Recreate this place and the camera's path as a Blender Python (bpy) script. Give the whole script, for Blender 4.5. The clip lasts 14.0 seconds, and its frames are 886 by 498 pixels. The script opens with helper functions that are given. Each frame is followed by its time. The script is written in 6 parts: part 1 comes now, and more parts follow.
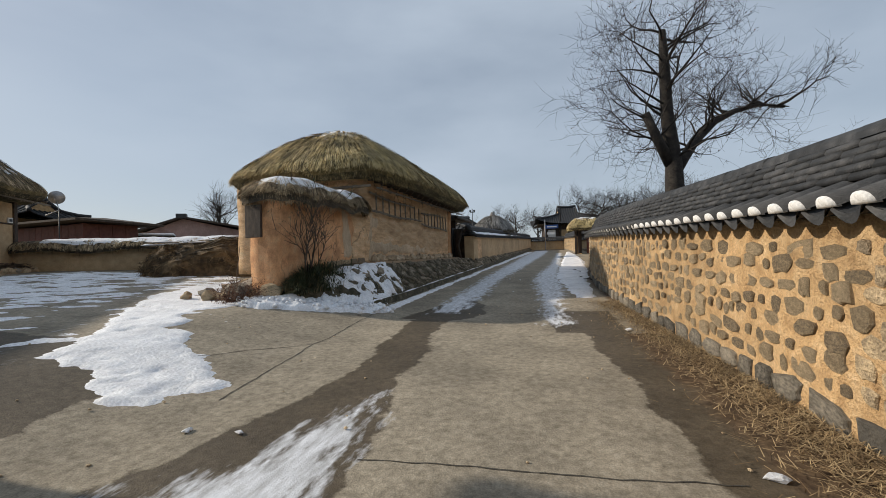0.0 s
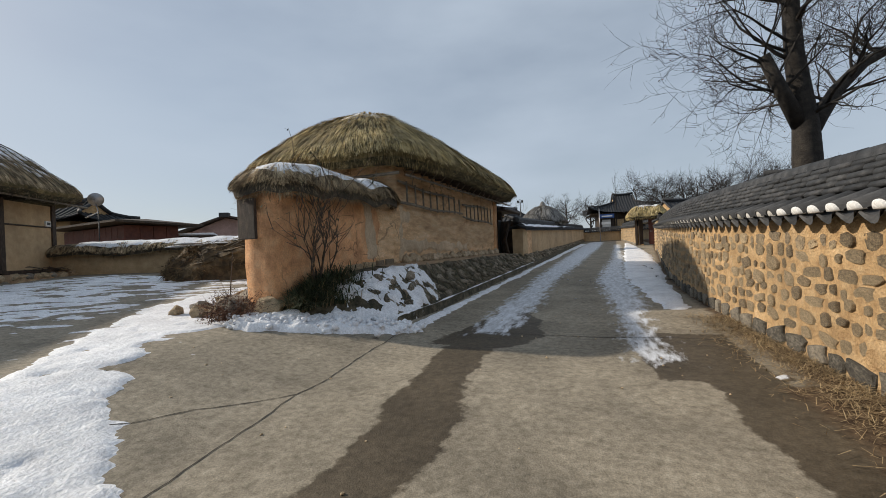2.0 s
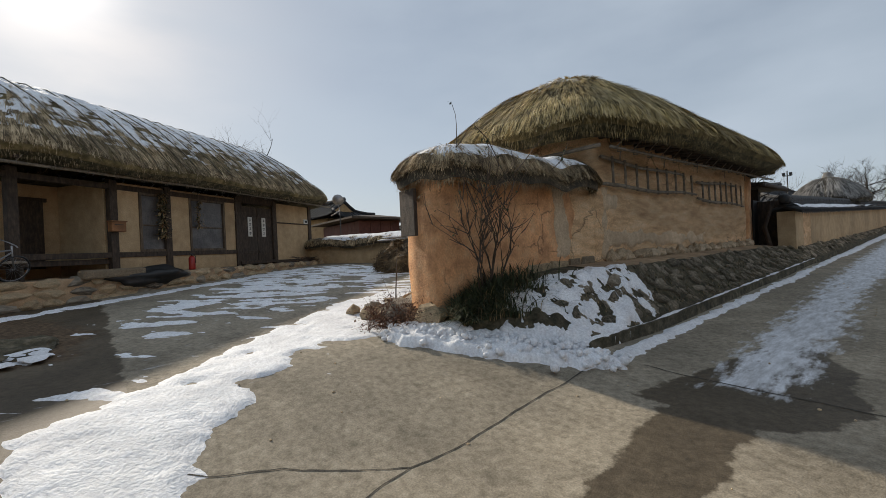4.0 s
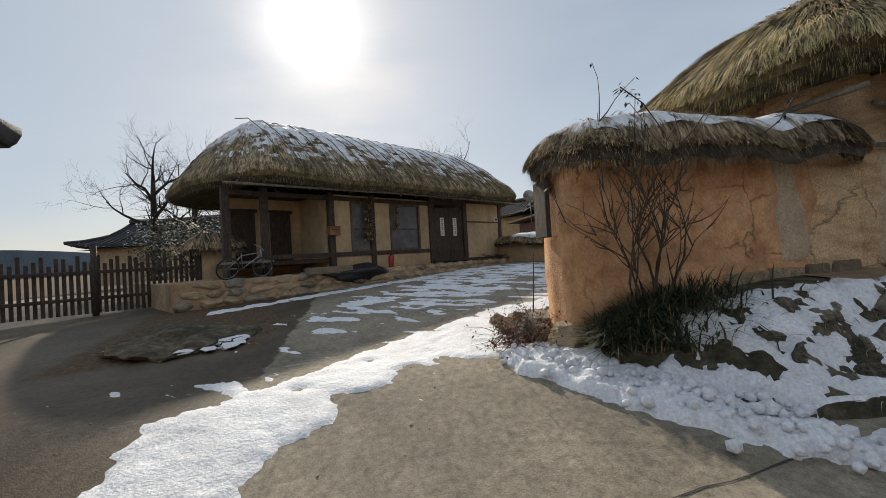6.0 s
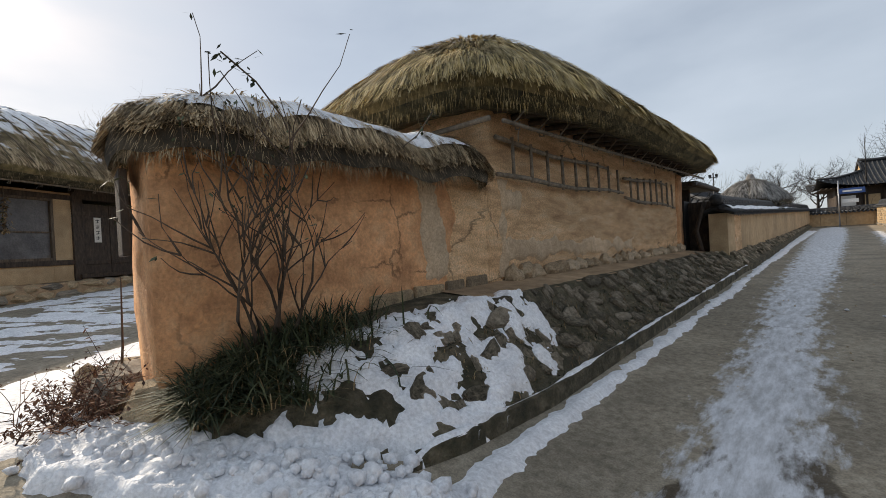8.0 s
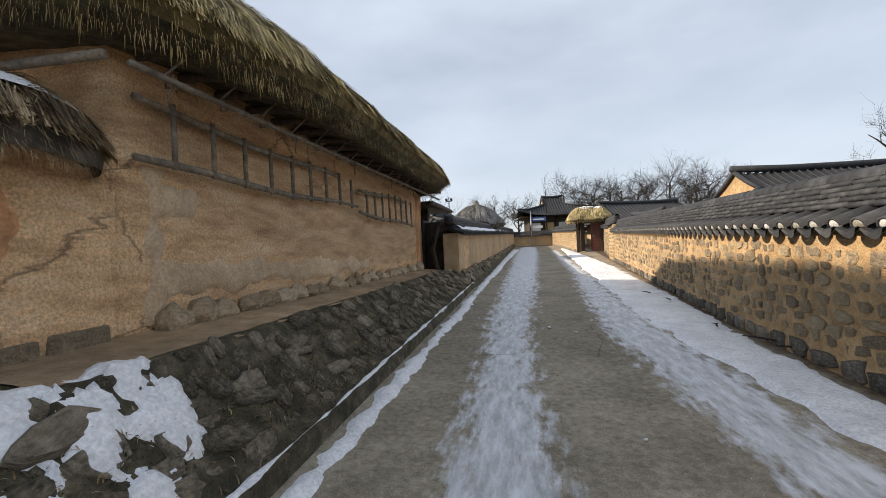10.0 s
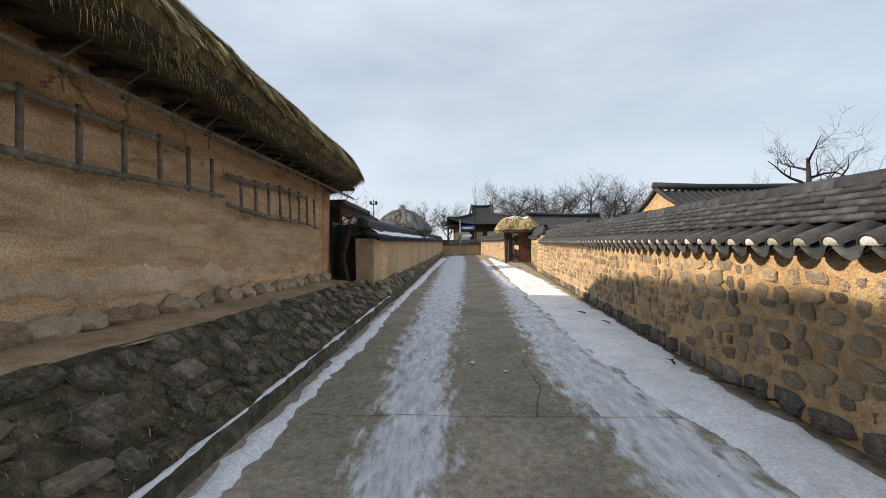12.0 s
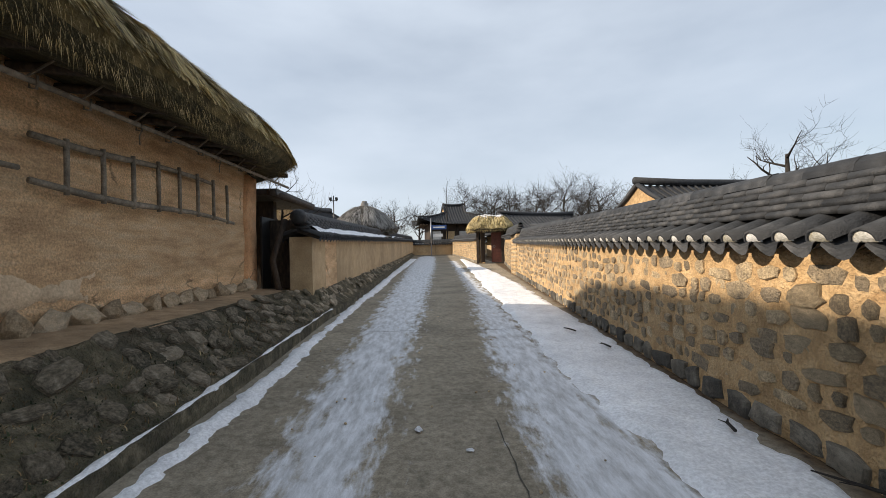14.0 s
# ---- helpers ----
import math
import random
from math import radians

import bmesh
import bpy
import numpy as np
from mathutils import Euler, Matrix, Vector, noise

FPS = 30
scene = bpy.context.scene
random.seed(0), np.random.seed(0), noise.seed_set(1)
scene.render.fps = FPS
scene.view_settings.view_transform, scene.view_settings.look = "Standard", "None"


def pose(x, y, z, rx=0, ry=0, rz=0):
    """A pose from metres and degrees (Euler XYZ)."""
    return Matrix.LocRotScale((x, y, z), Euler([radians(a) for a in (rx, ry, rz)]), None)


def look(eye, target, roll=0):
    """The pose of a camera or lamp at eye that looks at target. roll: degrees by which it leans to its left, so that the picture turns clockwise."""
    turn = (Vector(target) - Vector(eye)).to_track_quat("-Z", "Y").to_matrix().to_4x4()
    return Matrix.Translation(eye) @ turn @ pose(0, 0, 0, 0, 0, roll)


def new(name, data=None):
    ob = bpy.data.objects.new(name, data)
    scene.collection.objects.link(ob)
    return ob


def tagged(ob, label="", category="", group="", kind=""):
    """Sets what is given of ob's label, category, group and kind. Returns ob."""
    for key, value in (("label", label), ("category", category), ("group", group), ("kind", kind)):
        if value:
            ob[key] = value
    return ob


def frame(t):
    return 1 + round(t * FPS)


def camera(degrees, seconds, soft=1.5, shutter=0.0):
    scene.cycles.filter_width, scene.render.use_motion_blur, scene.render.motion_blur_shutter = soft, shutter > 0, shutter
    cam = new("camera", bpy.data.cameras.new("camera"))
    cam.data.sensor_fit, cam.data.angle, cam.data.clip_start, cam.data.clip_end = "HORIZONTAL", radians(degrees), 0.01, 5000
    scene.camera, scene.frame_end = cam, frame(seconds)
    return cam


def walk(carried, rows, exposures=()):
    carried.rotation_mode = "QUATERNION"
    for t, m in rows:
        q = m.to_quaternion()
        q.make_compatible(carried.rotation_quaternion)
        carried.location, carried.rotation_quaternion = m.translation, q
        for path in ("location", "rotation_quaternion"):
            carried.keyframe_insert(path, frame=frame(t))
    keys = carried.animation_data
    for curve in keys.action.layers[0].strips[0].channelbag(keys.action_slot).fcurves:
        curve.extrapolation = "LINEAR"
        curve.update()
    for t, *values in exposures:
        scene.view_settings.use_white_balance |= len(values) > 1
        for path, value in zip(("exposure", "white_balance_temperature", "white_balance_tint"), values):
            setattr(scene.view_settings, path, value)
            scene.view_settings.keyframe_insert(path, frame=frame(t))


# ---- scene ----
cam = camera(92.8, 14.0, soft=0.85)
METRES, EYE, TILT, LEAN, TURN = 11.5, 1.273, 0.0, 0.0, 15.1
ROWS = [
    (0.0, 0.0, 0.0, 0.0, 0.03, 0.85, 1.7),
    (0.5, -0.0013, 0.0412, 0.0023, -0.06, 0.57, 2.23),
    (1.0, 0.0022, 0.0832, 0.0062, -0.03, 0.42, 2.73),
    (1.5, 0.0005, 0.1247, 0.0095, 0.25, 0.25, 2.61),
    (2.0, 0.0068, 0.1637, 0.012, 6.43, 0.12, 2.69),
    (2.5, 0.0083, 0.2012, 0.0141, 12.79, -0.03, 2.6),
    (3.0, 0.0049, 0.2359, 0.0175, 17.8, -0.46, 2.45),
    (3.5, 0.0062, 0.2717, 0.0199, 27.31, -0.27, 2.61),
    (4.0, -0.0007, 0.3062, 0.0215, 34.87, -0.03, 2.77),
    (4.2, -0.0006, 0.3185, 0.0221, 38.2, 0.02, 2.8),
    (5.0, 0.001, 0.362, 0.0246, 52.5, 0.4, 3.0),
    (5.7, 0.003, 0.398, 0.0264, 62.0, 0.7, 3.2),
    (6.0, 0.0035, 0.413, 0.0272, 63.0, 0.75, 3.25),
    (6.3, 0.0032, 0.4285, 0.0279, 60.0, 0.75, 3.3),
    (6.5, 0.0029, 0.4387, 0.0284, 53.65, 0.73, 3.34),
    (7.0, -0.0048, 0.4654, 0.0304, 41.81, 0.07, 3.55),
    (7.5, -0.0043, 0.4992, 0.0326, 36.34, -0.06, 3.65),
    (8.0, -0.0046, 0.5342, 0.0325, 27.84, -0.31, 3.12),
    (8.5, -0.0071, 0.571, 0.0348, 18.45, -0.21, 2.56),
    (9.0, -0.0002, 0.6094, 0.0352, 12.44, -0.19, 2.66),
    (9.2, 0.0022, 0.6245, 0.0354, 8.4, -0.17, 2.7),
    (10.2, 0.022, 0.696, 0.0382, -5.6, 0.1, 2.85),
    (11.3, 0.0487, 0.771, 0.0408, -10.3, 0.4, 3.0),
    (11.5, 0.0531, 0.7846, 0.041, -10.68, 0.45, 2.96),
    (12.0, 0.0649, 0.8179, 0.0402, -13.18, 0.63, 1.14),
    (12.5, 0.0779, 0.8545, 0.0408, -15.2, 0.73, 0.84),
    (13.0, 0.0949, 0.8913, 0.0419, -15.73, 0.8, 1.08),
    (13.5, 0.1095, 0.9314, 0.0419, -16.37, 0.63, 0.94),
    (14.0, 0.1316, 0.9698, 0.0421, -16.78, 0.58, 1.38),
]
walk(cam, [(t, pose(0, 0, EYE, TILT, LEAN, TURN) @ pose(METRES * x, METRES * y, METRES * z, 90 + pitch, roll, yaw)) for t, x, y, z, yaw, pitch, roll in ROWS],
     [(0, -0.12, 6900, 11), (3, -0.12, 6950, 11), (4, -0.12, 7050, 11), (6.5, -0.08, 7100, 11), (7.5, 0.08, 7200, 12), (9, 0.38, 7250, 14), (11.5, 0.48, 7300, 14), (14, 0.42, 7250, 13)])

# ---- world, sun ----
SUN_ELEV, SUN_AZ = radians(28.8), radians(93.5)          # azimuth counted from +y towards -x
world = bpy.data.worlds.new("world")
scene.world = world
world.use_nodes = True
wn, wl = world.node_tree.nodes, world.node_tree.links
wn.clear()
sky = wn.new("ShaderNodeTexSky")
sky.sky_type, sky.sun_disc = "NISHITA", False
sky.sun_elevation, sky.sun_rotation = SUN_ELEV, -SUN_AZ
sky.dust_density, sky.air_density = 0.8, 1.0
tc, mp = wn.new("ShaderNodeTexCoord"), wn.new("ShaderNodeMapping")
mp.inputs["Scale"].default_value = (1.3, 1.3, 3.6)
cl = wn.new("ShaderNodeTexNoise")
cl.inputs["Scale"].default_value, cl.inputs["Detail"].default_value, cl.inputs["Roughness"].default_value = 1.5, 5, 0.5
cr = wn.new("ShaderNodeValToRGB")
cr.color_ramp.elements[0].position, cr.color_ramp.elements[0].color = 0.3, (0.5, 0.5, 0.5, 1)
cr.color_ramp.elements[1].position, cr.color_ramp.elements[1].color = 0.72, (0.9, 0.9, 0.9, 1)
cloud = wn.new("ShaderNodeRGB")
cloud.outputs[0].default_value = (5.7, 6.95, 8.6, 1)
mix = wn.new("ShaderNodeMixRGB")
bg, wo = wn.new("ShaderNodeBackground"), wn.new("ShaderNodeOutputWorld")
bg.inputs["Strength"].default_value = 0.092
wl.new(tc.outputs["Generated"], mp.inputs["Vector"])
wl.new(mp.outputs[0], cl.inputs["Vector"])
wl.new(cl.outputs["Fac"], cr.inputs["Fac"])
wl.new(cr.outputs["Color"], mix.inputs["Fac"])
wl.new(sky.outputs[0], mix.inputs["Color1"])
wl.new(cloud.outputs[0], mix.inputs["Color2"])
dp, pw, au, add = wn.new("ShaderNodeVectorMath"), wn.new("ShaderNodeMath"), wn.new("ShaderNodeMath"), wn.new("ShaderNodeMixRGB")
dp.operation, pw.operation, au.operation, add.blend_type = "DOT_PRODUCT", "POWER", "MULTIPLY", "ADD"   # the sun's aureole in thin cloud
dp.inputs[1].default_value = (-math.sin(SUN_AZ) * math.cos(SUN_ELEV), math.cos(SUN_AZ) * math.cos(SUN_ELEV), math.sin(SUN_ELEV))
pw.inputs[1].default_value, au.inputs[1].default_value, add.inputs["Fac"].default_value = 260, 8, 1
wl.new(tc.outputs["Generated"], dp.inputs[0])
wl.new(dp.outputs["Value"], pw.inputs[0])
wl.new(pw.outputs[0], au.inputs[0])
wl.new(mix.outputs[0], add.inputs["Color1"])
wl.new(au.outputs[0], add.inputs["Color2"])
wl.new(add.outputs[0], bg.inputs["Color"])
wl.new(bg.outputs[0], wo.inputs["Surface"])
sun = new("sun", bpy.data.lights.new("sun", "SUN"))
sun.data.energy, sun.data.angle, sun.data.color = 4.1, radians(1.2), (1.0, 0.93, 0.82)
sun_dir = Vector((-math.sin(SUN_AZ) * math.cos(SUN_ELEV), math.cos(SUN_AZ) * math.cos(SUN_ELEV), math.sin(SUN_ELEV)))
sun.matrix_world = look(sun_dir * 60, (0, 0, 0))
rng = np.random.default_rng(7)


# ---- materials ----
def material(name, stops, scale=6.0, rough=0.85, bump=0.3, fine=40.0, stain=0.35, stain_scale=0.7, metal=0.0,
             stretch=(1, 1, 1), island=0.0, objrand=0.0, dist=0.02, speck=0.2, cracks=0.0):
    """Grain noise through a colour ramp, large stains over it, and a bump of both."""
    m = bpy.data.materials.new(name)
    m.use_nodes = True
    n, l = m.node_tree.nodes, m.node_tree.links
    b = n["Principled BSDF"]
    b.inputs["Roughness"].default_value, b.inputs["Metallic"].default_value = rough, metal
    t, g = n.new("ShaderNodeTexCoord"), n.new("ShaderNodeMapping")
    g.inputs["Scale"].default_value = stretch
    l.new(t.outputs["Object"], g.inputs["Vector"])
    n1, n2, n3 = [n.new("ShaderNodeTexNoise") for _ in range(3)]
    for q, s, d in ((n1, scale, 6), (n2, stain_scale, 4), (n3, fine, 3)):
        q.inputs["Scale"].default_value, q.inputs["Detail"].default_value = s, d
        q.inputs["Roughness"].default_value = 0.62
        l.new(t.outputs["Object"] if q is n3 else g.outputs[0], q.inputs["Vector"])
    ramp = n.new("ShaderNodeValToRGB")
    e = ramp.color_ramp.elements
    while len(e) < len(stops):
        e.new(0.5)
    for i, c in enumerate(stops):
        e[i].position = 0.28 + 0.44 * i / (len(stops) - 1)
        e[i].color = (*c, 1)
    fac = n1.outputs["Fac"]
    for kind, w in (("island", island), ("obj", objrand)):
        if w:
            r = n.new("ShaderNodeNewGeometry").outputs["Random Per Island"] if kind == "island" else n.new("ShaderNodeObjectInfo").outputs["Random"]
            a = n.new("ShaderNodeMath")
            a.operation = "SUBTRACT"
            a.inputs[1].default_value = 0.5
            l.new(r, a.inputs[0])
            k = n.new("ShaderNodeMath")
            k.operation = "MULTIPLY_ADD"
            k.inputs[1].default_value = w
            l.new(a.outputs[0], k.inputs[0])
            l.new(fac, k.inputs[2])
            fac = k.outputs[0]
    l.new(fac, ramp.inputs["Fac"])
    st = n.new("ShaderNodeMapRange")
    st.inputs["From Min"].default_value, st.inputs["From Max"].default_value = 0.35, 0.65
    st.inputs["To Min"].default_value, st.inputs["To Max"].default_value = 1 - stain, 1 + stain * 0.35
    l.new(n2.outputs["Fac"], st.inputs["Value"])
    mx = n.new("ShaderNodeMixRGB")
    mx.blend_type = "MULTIPLY"
    mx.inputs["Fac"].default_value = 1
    l.new(ramp.outputs["Color"], mx.inputs["Color1"])
    l.new(st.outputs[0], mx.inputs["Color2"])
    fg = n.new("ShaderNodeMapRange")
    fg.inputs["From Min"].default_value, fg.inputs["From Max"].default_value = 0.32, 0.68
    fg.inputs["To Min"].default_value, fg.inputs["To Max"].default_value = 1 - speck, 1 + speck * 0.6
    l.new(n3.outputs["Fac"], fg.inputs["Value"])
    mf = n.new("ShaderNodeMixRGB")
    mf.blend_type = "MULTIPLY"
    mf.inputs["Fac"].default_value = 1
    l.new(mx.outputs[0], mf.inputs["Color1"])
    l.new(fg.outputs[0], mf.inputs["Color2"])
    l.new(mf.outputs[0], b.inputs["Base Color"])
    ad = n.new("ShaderNodeMath")
    l.new(n1.outputs["Fac"], ad.inputs[0])
    l.new(n3.outputs["Fac"], ad.inputs[1])
    if cracks:                              # fine drying cracks, here and there
        vo, wa, ca, cm = n.new("ShaderNodeTexVoronoi"), n.new("ShaderNodeMixRGB"), n.new("ShaderNodeMapRange"), n.new("ShaderNodeMapRange")
        vo.feature = "DISTANCE_TO_EDGE"
        vo.inputs["Scale"].default_value = cracks
        wa.inputs["Fac"].default_value = 0.22
        l.new(t.outputs["Object"], wa.inputs["Color1"])
        l.new(n1.outputs["Color"], wa.inputs["Color2"])
        l.new(wa.outputs[0], vo.inputs["Vector"])
        ca.inputs["From Min"].default_value, ca.inputs["From Max"].default_value = 0.004, 0.022
        l.new(vo.outputs["Distance"], ca.inputs["Value"])
        cm.inputs["From Min"].default_value, cm.inputs["From Max"].default_value = 0.5, 0.58
        cm.inputs["To Min"].default_value, cm.inputs["To Max"].default_value = 0.0, 0.55
        l.new(n2.outputs["Fac"], cm.inputs["Value"])
        cx_ = n.new("ShaderNodeMixRGB")
        cx_.inputs["Color1"].default_value = (1, 1, 1, 1)
        l.new(cm.outputs[0], cx_.inputs["Fac"])
        l.new(ca.outputs[0], cx_.inputs["Color2"])
        mc = n.new("ShaderNodeMixRGB")
        mc.blend_type, mc.inputs["Fac"].default_value = "MULTIPLY", 1
        l.new(mf.outputs[0], mc.inputs["Color1"])
        l.new(cx_.outputs[0], mc.inputs["Color2"])
        l.new(mc.outputs[0], b.inputs["Base Color"])
    bp = n.new("ShaderNodeBump")
    bp.inputs["Strength"].default_value, bp.inputs["Distance"].default_value = bump, dist
    l.new(ad.outputs[0], bp.inputs["Height"])
    l.new(bp.outputs[0], b.inputs["Normal"])
    rr = n.new("ShaderNodeMapRange")
    rr.inputs["To Min"].default_value, rr.inputs["To Max"].default_value = max(rough - 0.15, 0.05), min(rough + 0.12, 1)
    l.new(n3.outputs["Fac"], rr.inputs["Value"])
    l.new(rr.outputs[0], b.inputs["Roughness"])
    return m


MUD_O = material("ochre_mud", [(0.45, 0.22, 0.105), (0.71, 0.375, 0.185), (0.79, 0.485, 0.27)], 4.5, 0.95, 0.5, 38, 0.3, 1.1, dist=0.03, speck=0.2, cracks=1.7)
MUD_T = material("tan_mud", [(0.47, 0.285, 0.155), (0.73, 0.48, 0.27), (0.82, 0.61, 0.39)], 3.6, 0.95, 0.6, 50, 0.26, 0.7, stretch=(1, 0.5, 2.4), dist=0.03, speck=0.35, cracks=1.3)
MUD_W = material("yellow_mud_mortar", [(0.40, 0.24, 0.11), (0.60, 0.39, 0.195), (0.72, 0.51, 0.29)], 7.0, 0.95, 1.0, 45, 0.3, 0.9, dist=0.03)
PATCH = material("grey_mortar", [(0.50, 0.36, 0.23), (0.72, 0.56, 0.385)], 5, 0.95, 0.4)
PLAST = material("buff_plaster", [(0.46, 0.32, 0.18), (0.58, 0.43, 0.26)], 4, 0.92, 0.3, 40, 0.25, 0.5)
STONE = material("field_stone", [(0.29, 0.225, 0.15), (0.53, 0.40, 0.245), (0.68, 0.52, 0.33)], 9, 0.9, 1.0, 50, 0.3, 3.0, objrand=0.40, island=0.40, speck=0.35, dist=0.03)
FOUND = material("pale_foundation_stone", [(0.38, 0.285, 0.185), (0.62, 0.48, 0.32), (0.74, 0.60, 0.43)], 9, 0.92, 1.0, 50, 0.3, 3.0, objrand=0.35, speck=0.3)
STRAW_M = material("mossy_straw", [(0.055, 0.045, 0.018), (0.19, 0.145, 0.06), (0.36, 0.275, 0.125)], 5, 0.95, 0.9, 70, 0.5, 1.2, dist=0.03)
# moss colour taken darker so that it also carries the shade below the eaves
MOSS_SHADED = material("shade_darkened_mossy_straw", [(0.028, 0.026, 0.012), (0.085, 0.075, 0.034), (0.19, 0.16, 0.08)], 6, 0.95, 1.0, 60, 0.4, 2.0, dist=0.05)
STRAW_B = material("rotted_brown_straw", [(0.05, 0.034, 0.018), (0.16, 0.105, 0.052), (0.30, 0.205, 0.105)], 4, 0.95, 0.8, 60, 0.4, 1.2, island=0.5)
STONE_D = material("dark_base_stone", [(0.08, 0.072, 0.06), (0.20, 0.178, 0.142), (0.34, 0.295, 0.23)], 8, 0.9, 0.8, 50, 0.4, 2.5, objrand=0.45, island=0.45)
BANK_S = material("mossy_bank_stone", [(0.07, 0.062, 0.036), (0.28, 0.235, 0.165), (0.52, 0.44, 0.33)], 7, 0.95, 1.0, 40, 0.4, 2.2, dist=0.04, objrand=0.3, island=0.3)
BANK = material("mossy_bank", [(0.035, 0.034, 0.016), (0.115, 0.098, 0.058), (0.28, 0.23, 0.155)], 7, 0.95, 1.0, 45, 0.45, 1.5, dist=0.05)
DIRT = material("packed_earth", [(0.31, 0.205, 0.12), (0.46, 0.32, 0.195), (0.56, 0.41, 0.265)], 6, 0.95, 0.6, 60, 0.35, 0.8)
TILE = material("dark_roof_tile", [(0.02, 0.021, 0.023), (0.038, 0.04, 0.043), (0.08, 0.08, 0.082)], 9, 0.74, 0.45, 70, 0.3, 2.0, objrand=0.35)
LIME = material("lime_tile_cap", [(0.36, 0.33, 0.25), (0.68, 0.66, 0.60), (0.82, 0.81, 0.78)], 14, 0.9, 0.5, 70, 0.3, 5.0, objrand=0.5)
LIME_W = material("fresh_lime_cap", [(0.74, 0.73, 0.70), (0.84, 0.83, 0.81)], 9, 0.9, 0.3, 50, 0.08, 3)
THATCH = material("rice_straw", [(0.12, 0.088, 0.034), (0.42, 0.31, 0.115), (0.64, 0.475, 0.20), (0.76, 0.61, 0.33)], 3, 0.85, 0.2, 60, 0.5, 1.9, island=0.6)
THATCH_D = material("old_straw", [(0.05, 0.042, 0.03), (0.14, 0.115, 0.08), (0.27, 0.22, 0.15)], 4, 0.95, 0.8, 70, 0.4, 1.2, island=0.5, stretch=(1, 1, 1))
THATCH_X = material("grey_straw", [(0.10, 0.095, 0.088), (0.23, 0.22, 0.205), (0.36, 0.345, 0.32)], 4, 0.9, 0.4, 60, 0.4, 1.0, island=0.6)
THATCH_G = material("weathered_straw", [(0.13, 0.09, 0.05), (0.40, 0.29, 0.165), (0.66, 0.52, 0.33)], 4, 0.9, 0.4, 60, 0.4, 1.0, island=0.6)
WOOD = material("weathered_wood", [(0.055, 0.04, 0.03), (0.13, 0.095, 0.065), (0.21, 0.16, 0.11)], 5, 0.85, 0.5, 60, 0.3, 1.5, stretch=(4, 4, 0.8))
WOOD_G = material("grey_pole_wood", [(0.12, 0.097, 0.074), (0.235, 0.197, 0.15), (0.36, 0.31, 0.25)], 12, 0.85, 0.5, 60, 0.3, 2.0)
WOOD_D = material("dark_beam_wood", [(0.028, 0.02, 0.015), (0.06, 0.042, 0.03), (0.10, 0.07, 0.048)], 6, 0.8, 0.4, 50, 0.3, 1.5, stretch=(3, 3, 1))
BARK = material("tree_bark", [(0.014, 0.011, 0.009), (0.032, 0.026, 0.021), (0.06, 0.05, 0.04)], 10, 0.95, 0.8, 50, 0.3, 2.0)
SNOW = material("snow", [(0.72, 0.73, 0.76), (0.86, 0.875, 0.90), (0.92, 0.935, 0.95)], 5, 0.75, 0.6, 38, 0.12, 1.6, dist=0.025)
GRASS = material("dark_green_grass", [(0.018, 0.028, 0.010), (0.04, 0.058, 0.022), (0.085, 0.095, 0.04)], 5, 0.8, 0.2, 40, 0.3, 2, island=0.7)
DRY = material("dry_grass", [(0.17, 0.11, 0.055), (0.34, 0.235, 0.12), (0.48, 0.36, 0.2)], 5, 0.9, 0.2, 40, 0.3, 2, island=0.7)
DEAD = material("dead_red_leaves", [(0.06, 0.025, 0.015), (0.14, 0.06, 0.035), (0.22, 0.11, 0.06)], 6, 0.9, 0.2, 40, 0.3, 2, island=0.7)
TWIG = material("twig", [(0.05, 0.035, 0.025), (0.10, 0.07, 0.05), (0.16, 0.115, 0.08)], 9, 0.9, 0.3)
RED = material("red_brown_paint", [(0.075, 0.022, 0.016), (0.12, 0.038, 0.026), (0.15, 0.05, 0.034)], 6, 0.7, 0.2, 40, 0.2, 1.0)
PINK = material("pink_wall", [(0.42, 0.28, 0.25), (0.5, 0.35, 0.31)], 4, 0.9, 0.2)
WHITE = material("white_paint", [(0.66, 0.66, 0.64), (0.8, 0.8, 0.78)], 8, 0.6, 0.1, 40, 0.1)
BLACK = material("black_plastic", [(0.012, 0.012, 0.013), (0.03, 0.03, 0.03)], 8, 0.5, 0.1)
STEEL = material("dull_steel", [(0.30, 0.30, 0.31), (0.45, 0.45, 0.46)], 8, 0.4, 0.1, metal=0.8)
REDP = material("red_enamel", [(0.35, 0.02, 0.015), (0.5, 0.035, 0.025)], 8, 0.35, 0.1)
ORANGE = material("orange_wood", [(0.22, 0.09, 0.03), (0.34, 0.15, 0.055)], 8, 0.6, 0.2)
BLUE = material("blue_sign", [(0.03, 0.08, 0.25), (0.04, 0.11, 0.33)], 8, 0.5, 0.1)
FILM = material("dusty_plastic_film", [(0.07, 0.068, 0.07), (0.12, 0.115, 0.115), (0.19, 0.18, 0.18)], 2.2, 0.35, 0.35, 20, 0.3, 1.2, dist=0.04)
LEAF = material("evergreen_leaf", [(0.02, 0.035, 0.012), (0.045, 0.065, 0.025), (0.09, 0.11, 0.05)], 5, 0.7, 0.1, 40, 0.2, 2, island=0.6)
PAPER = material("paper_strip", [(0.68, 0.66, 0.60), (0.78, 0.76, 0.70)], 9, 0.8, 0.1, 40, 0.1)


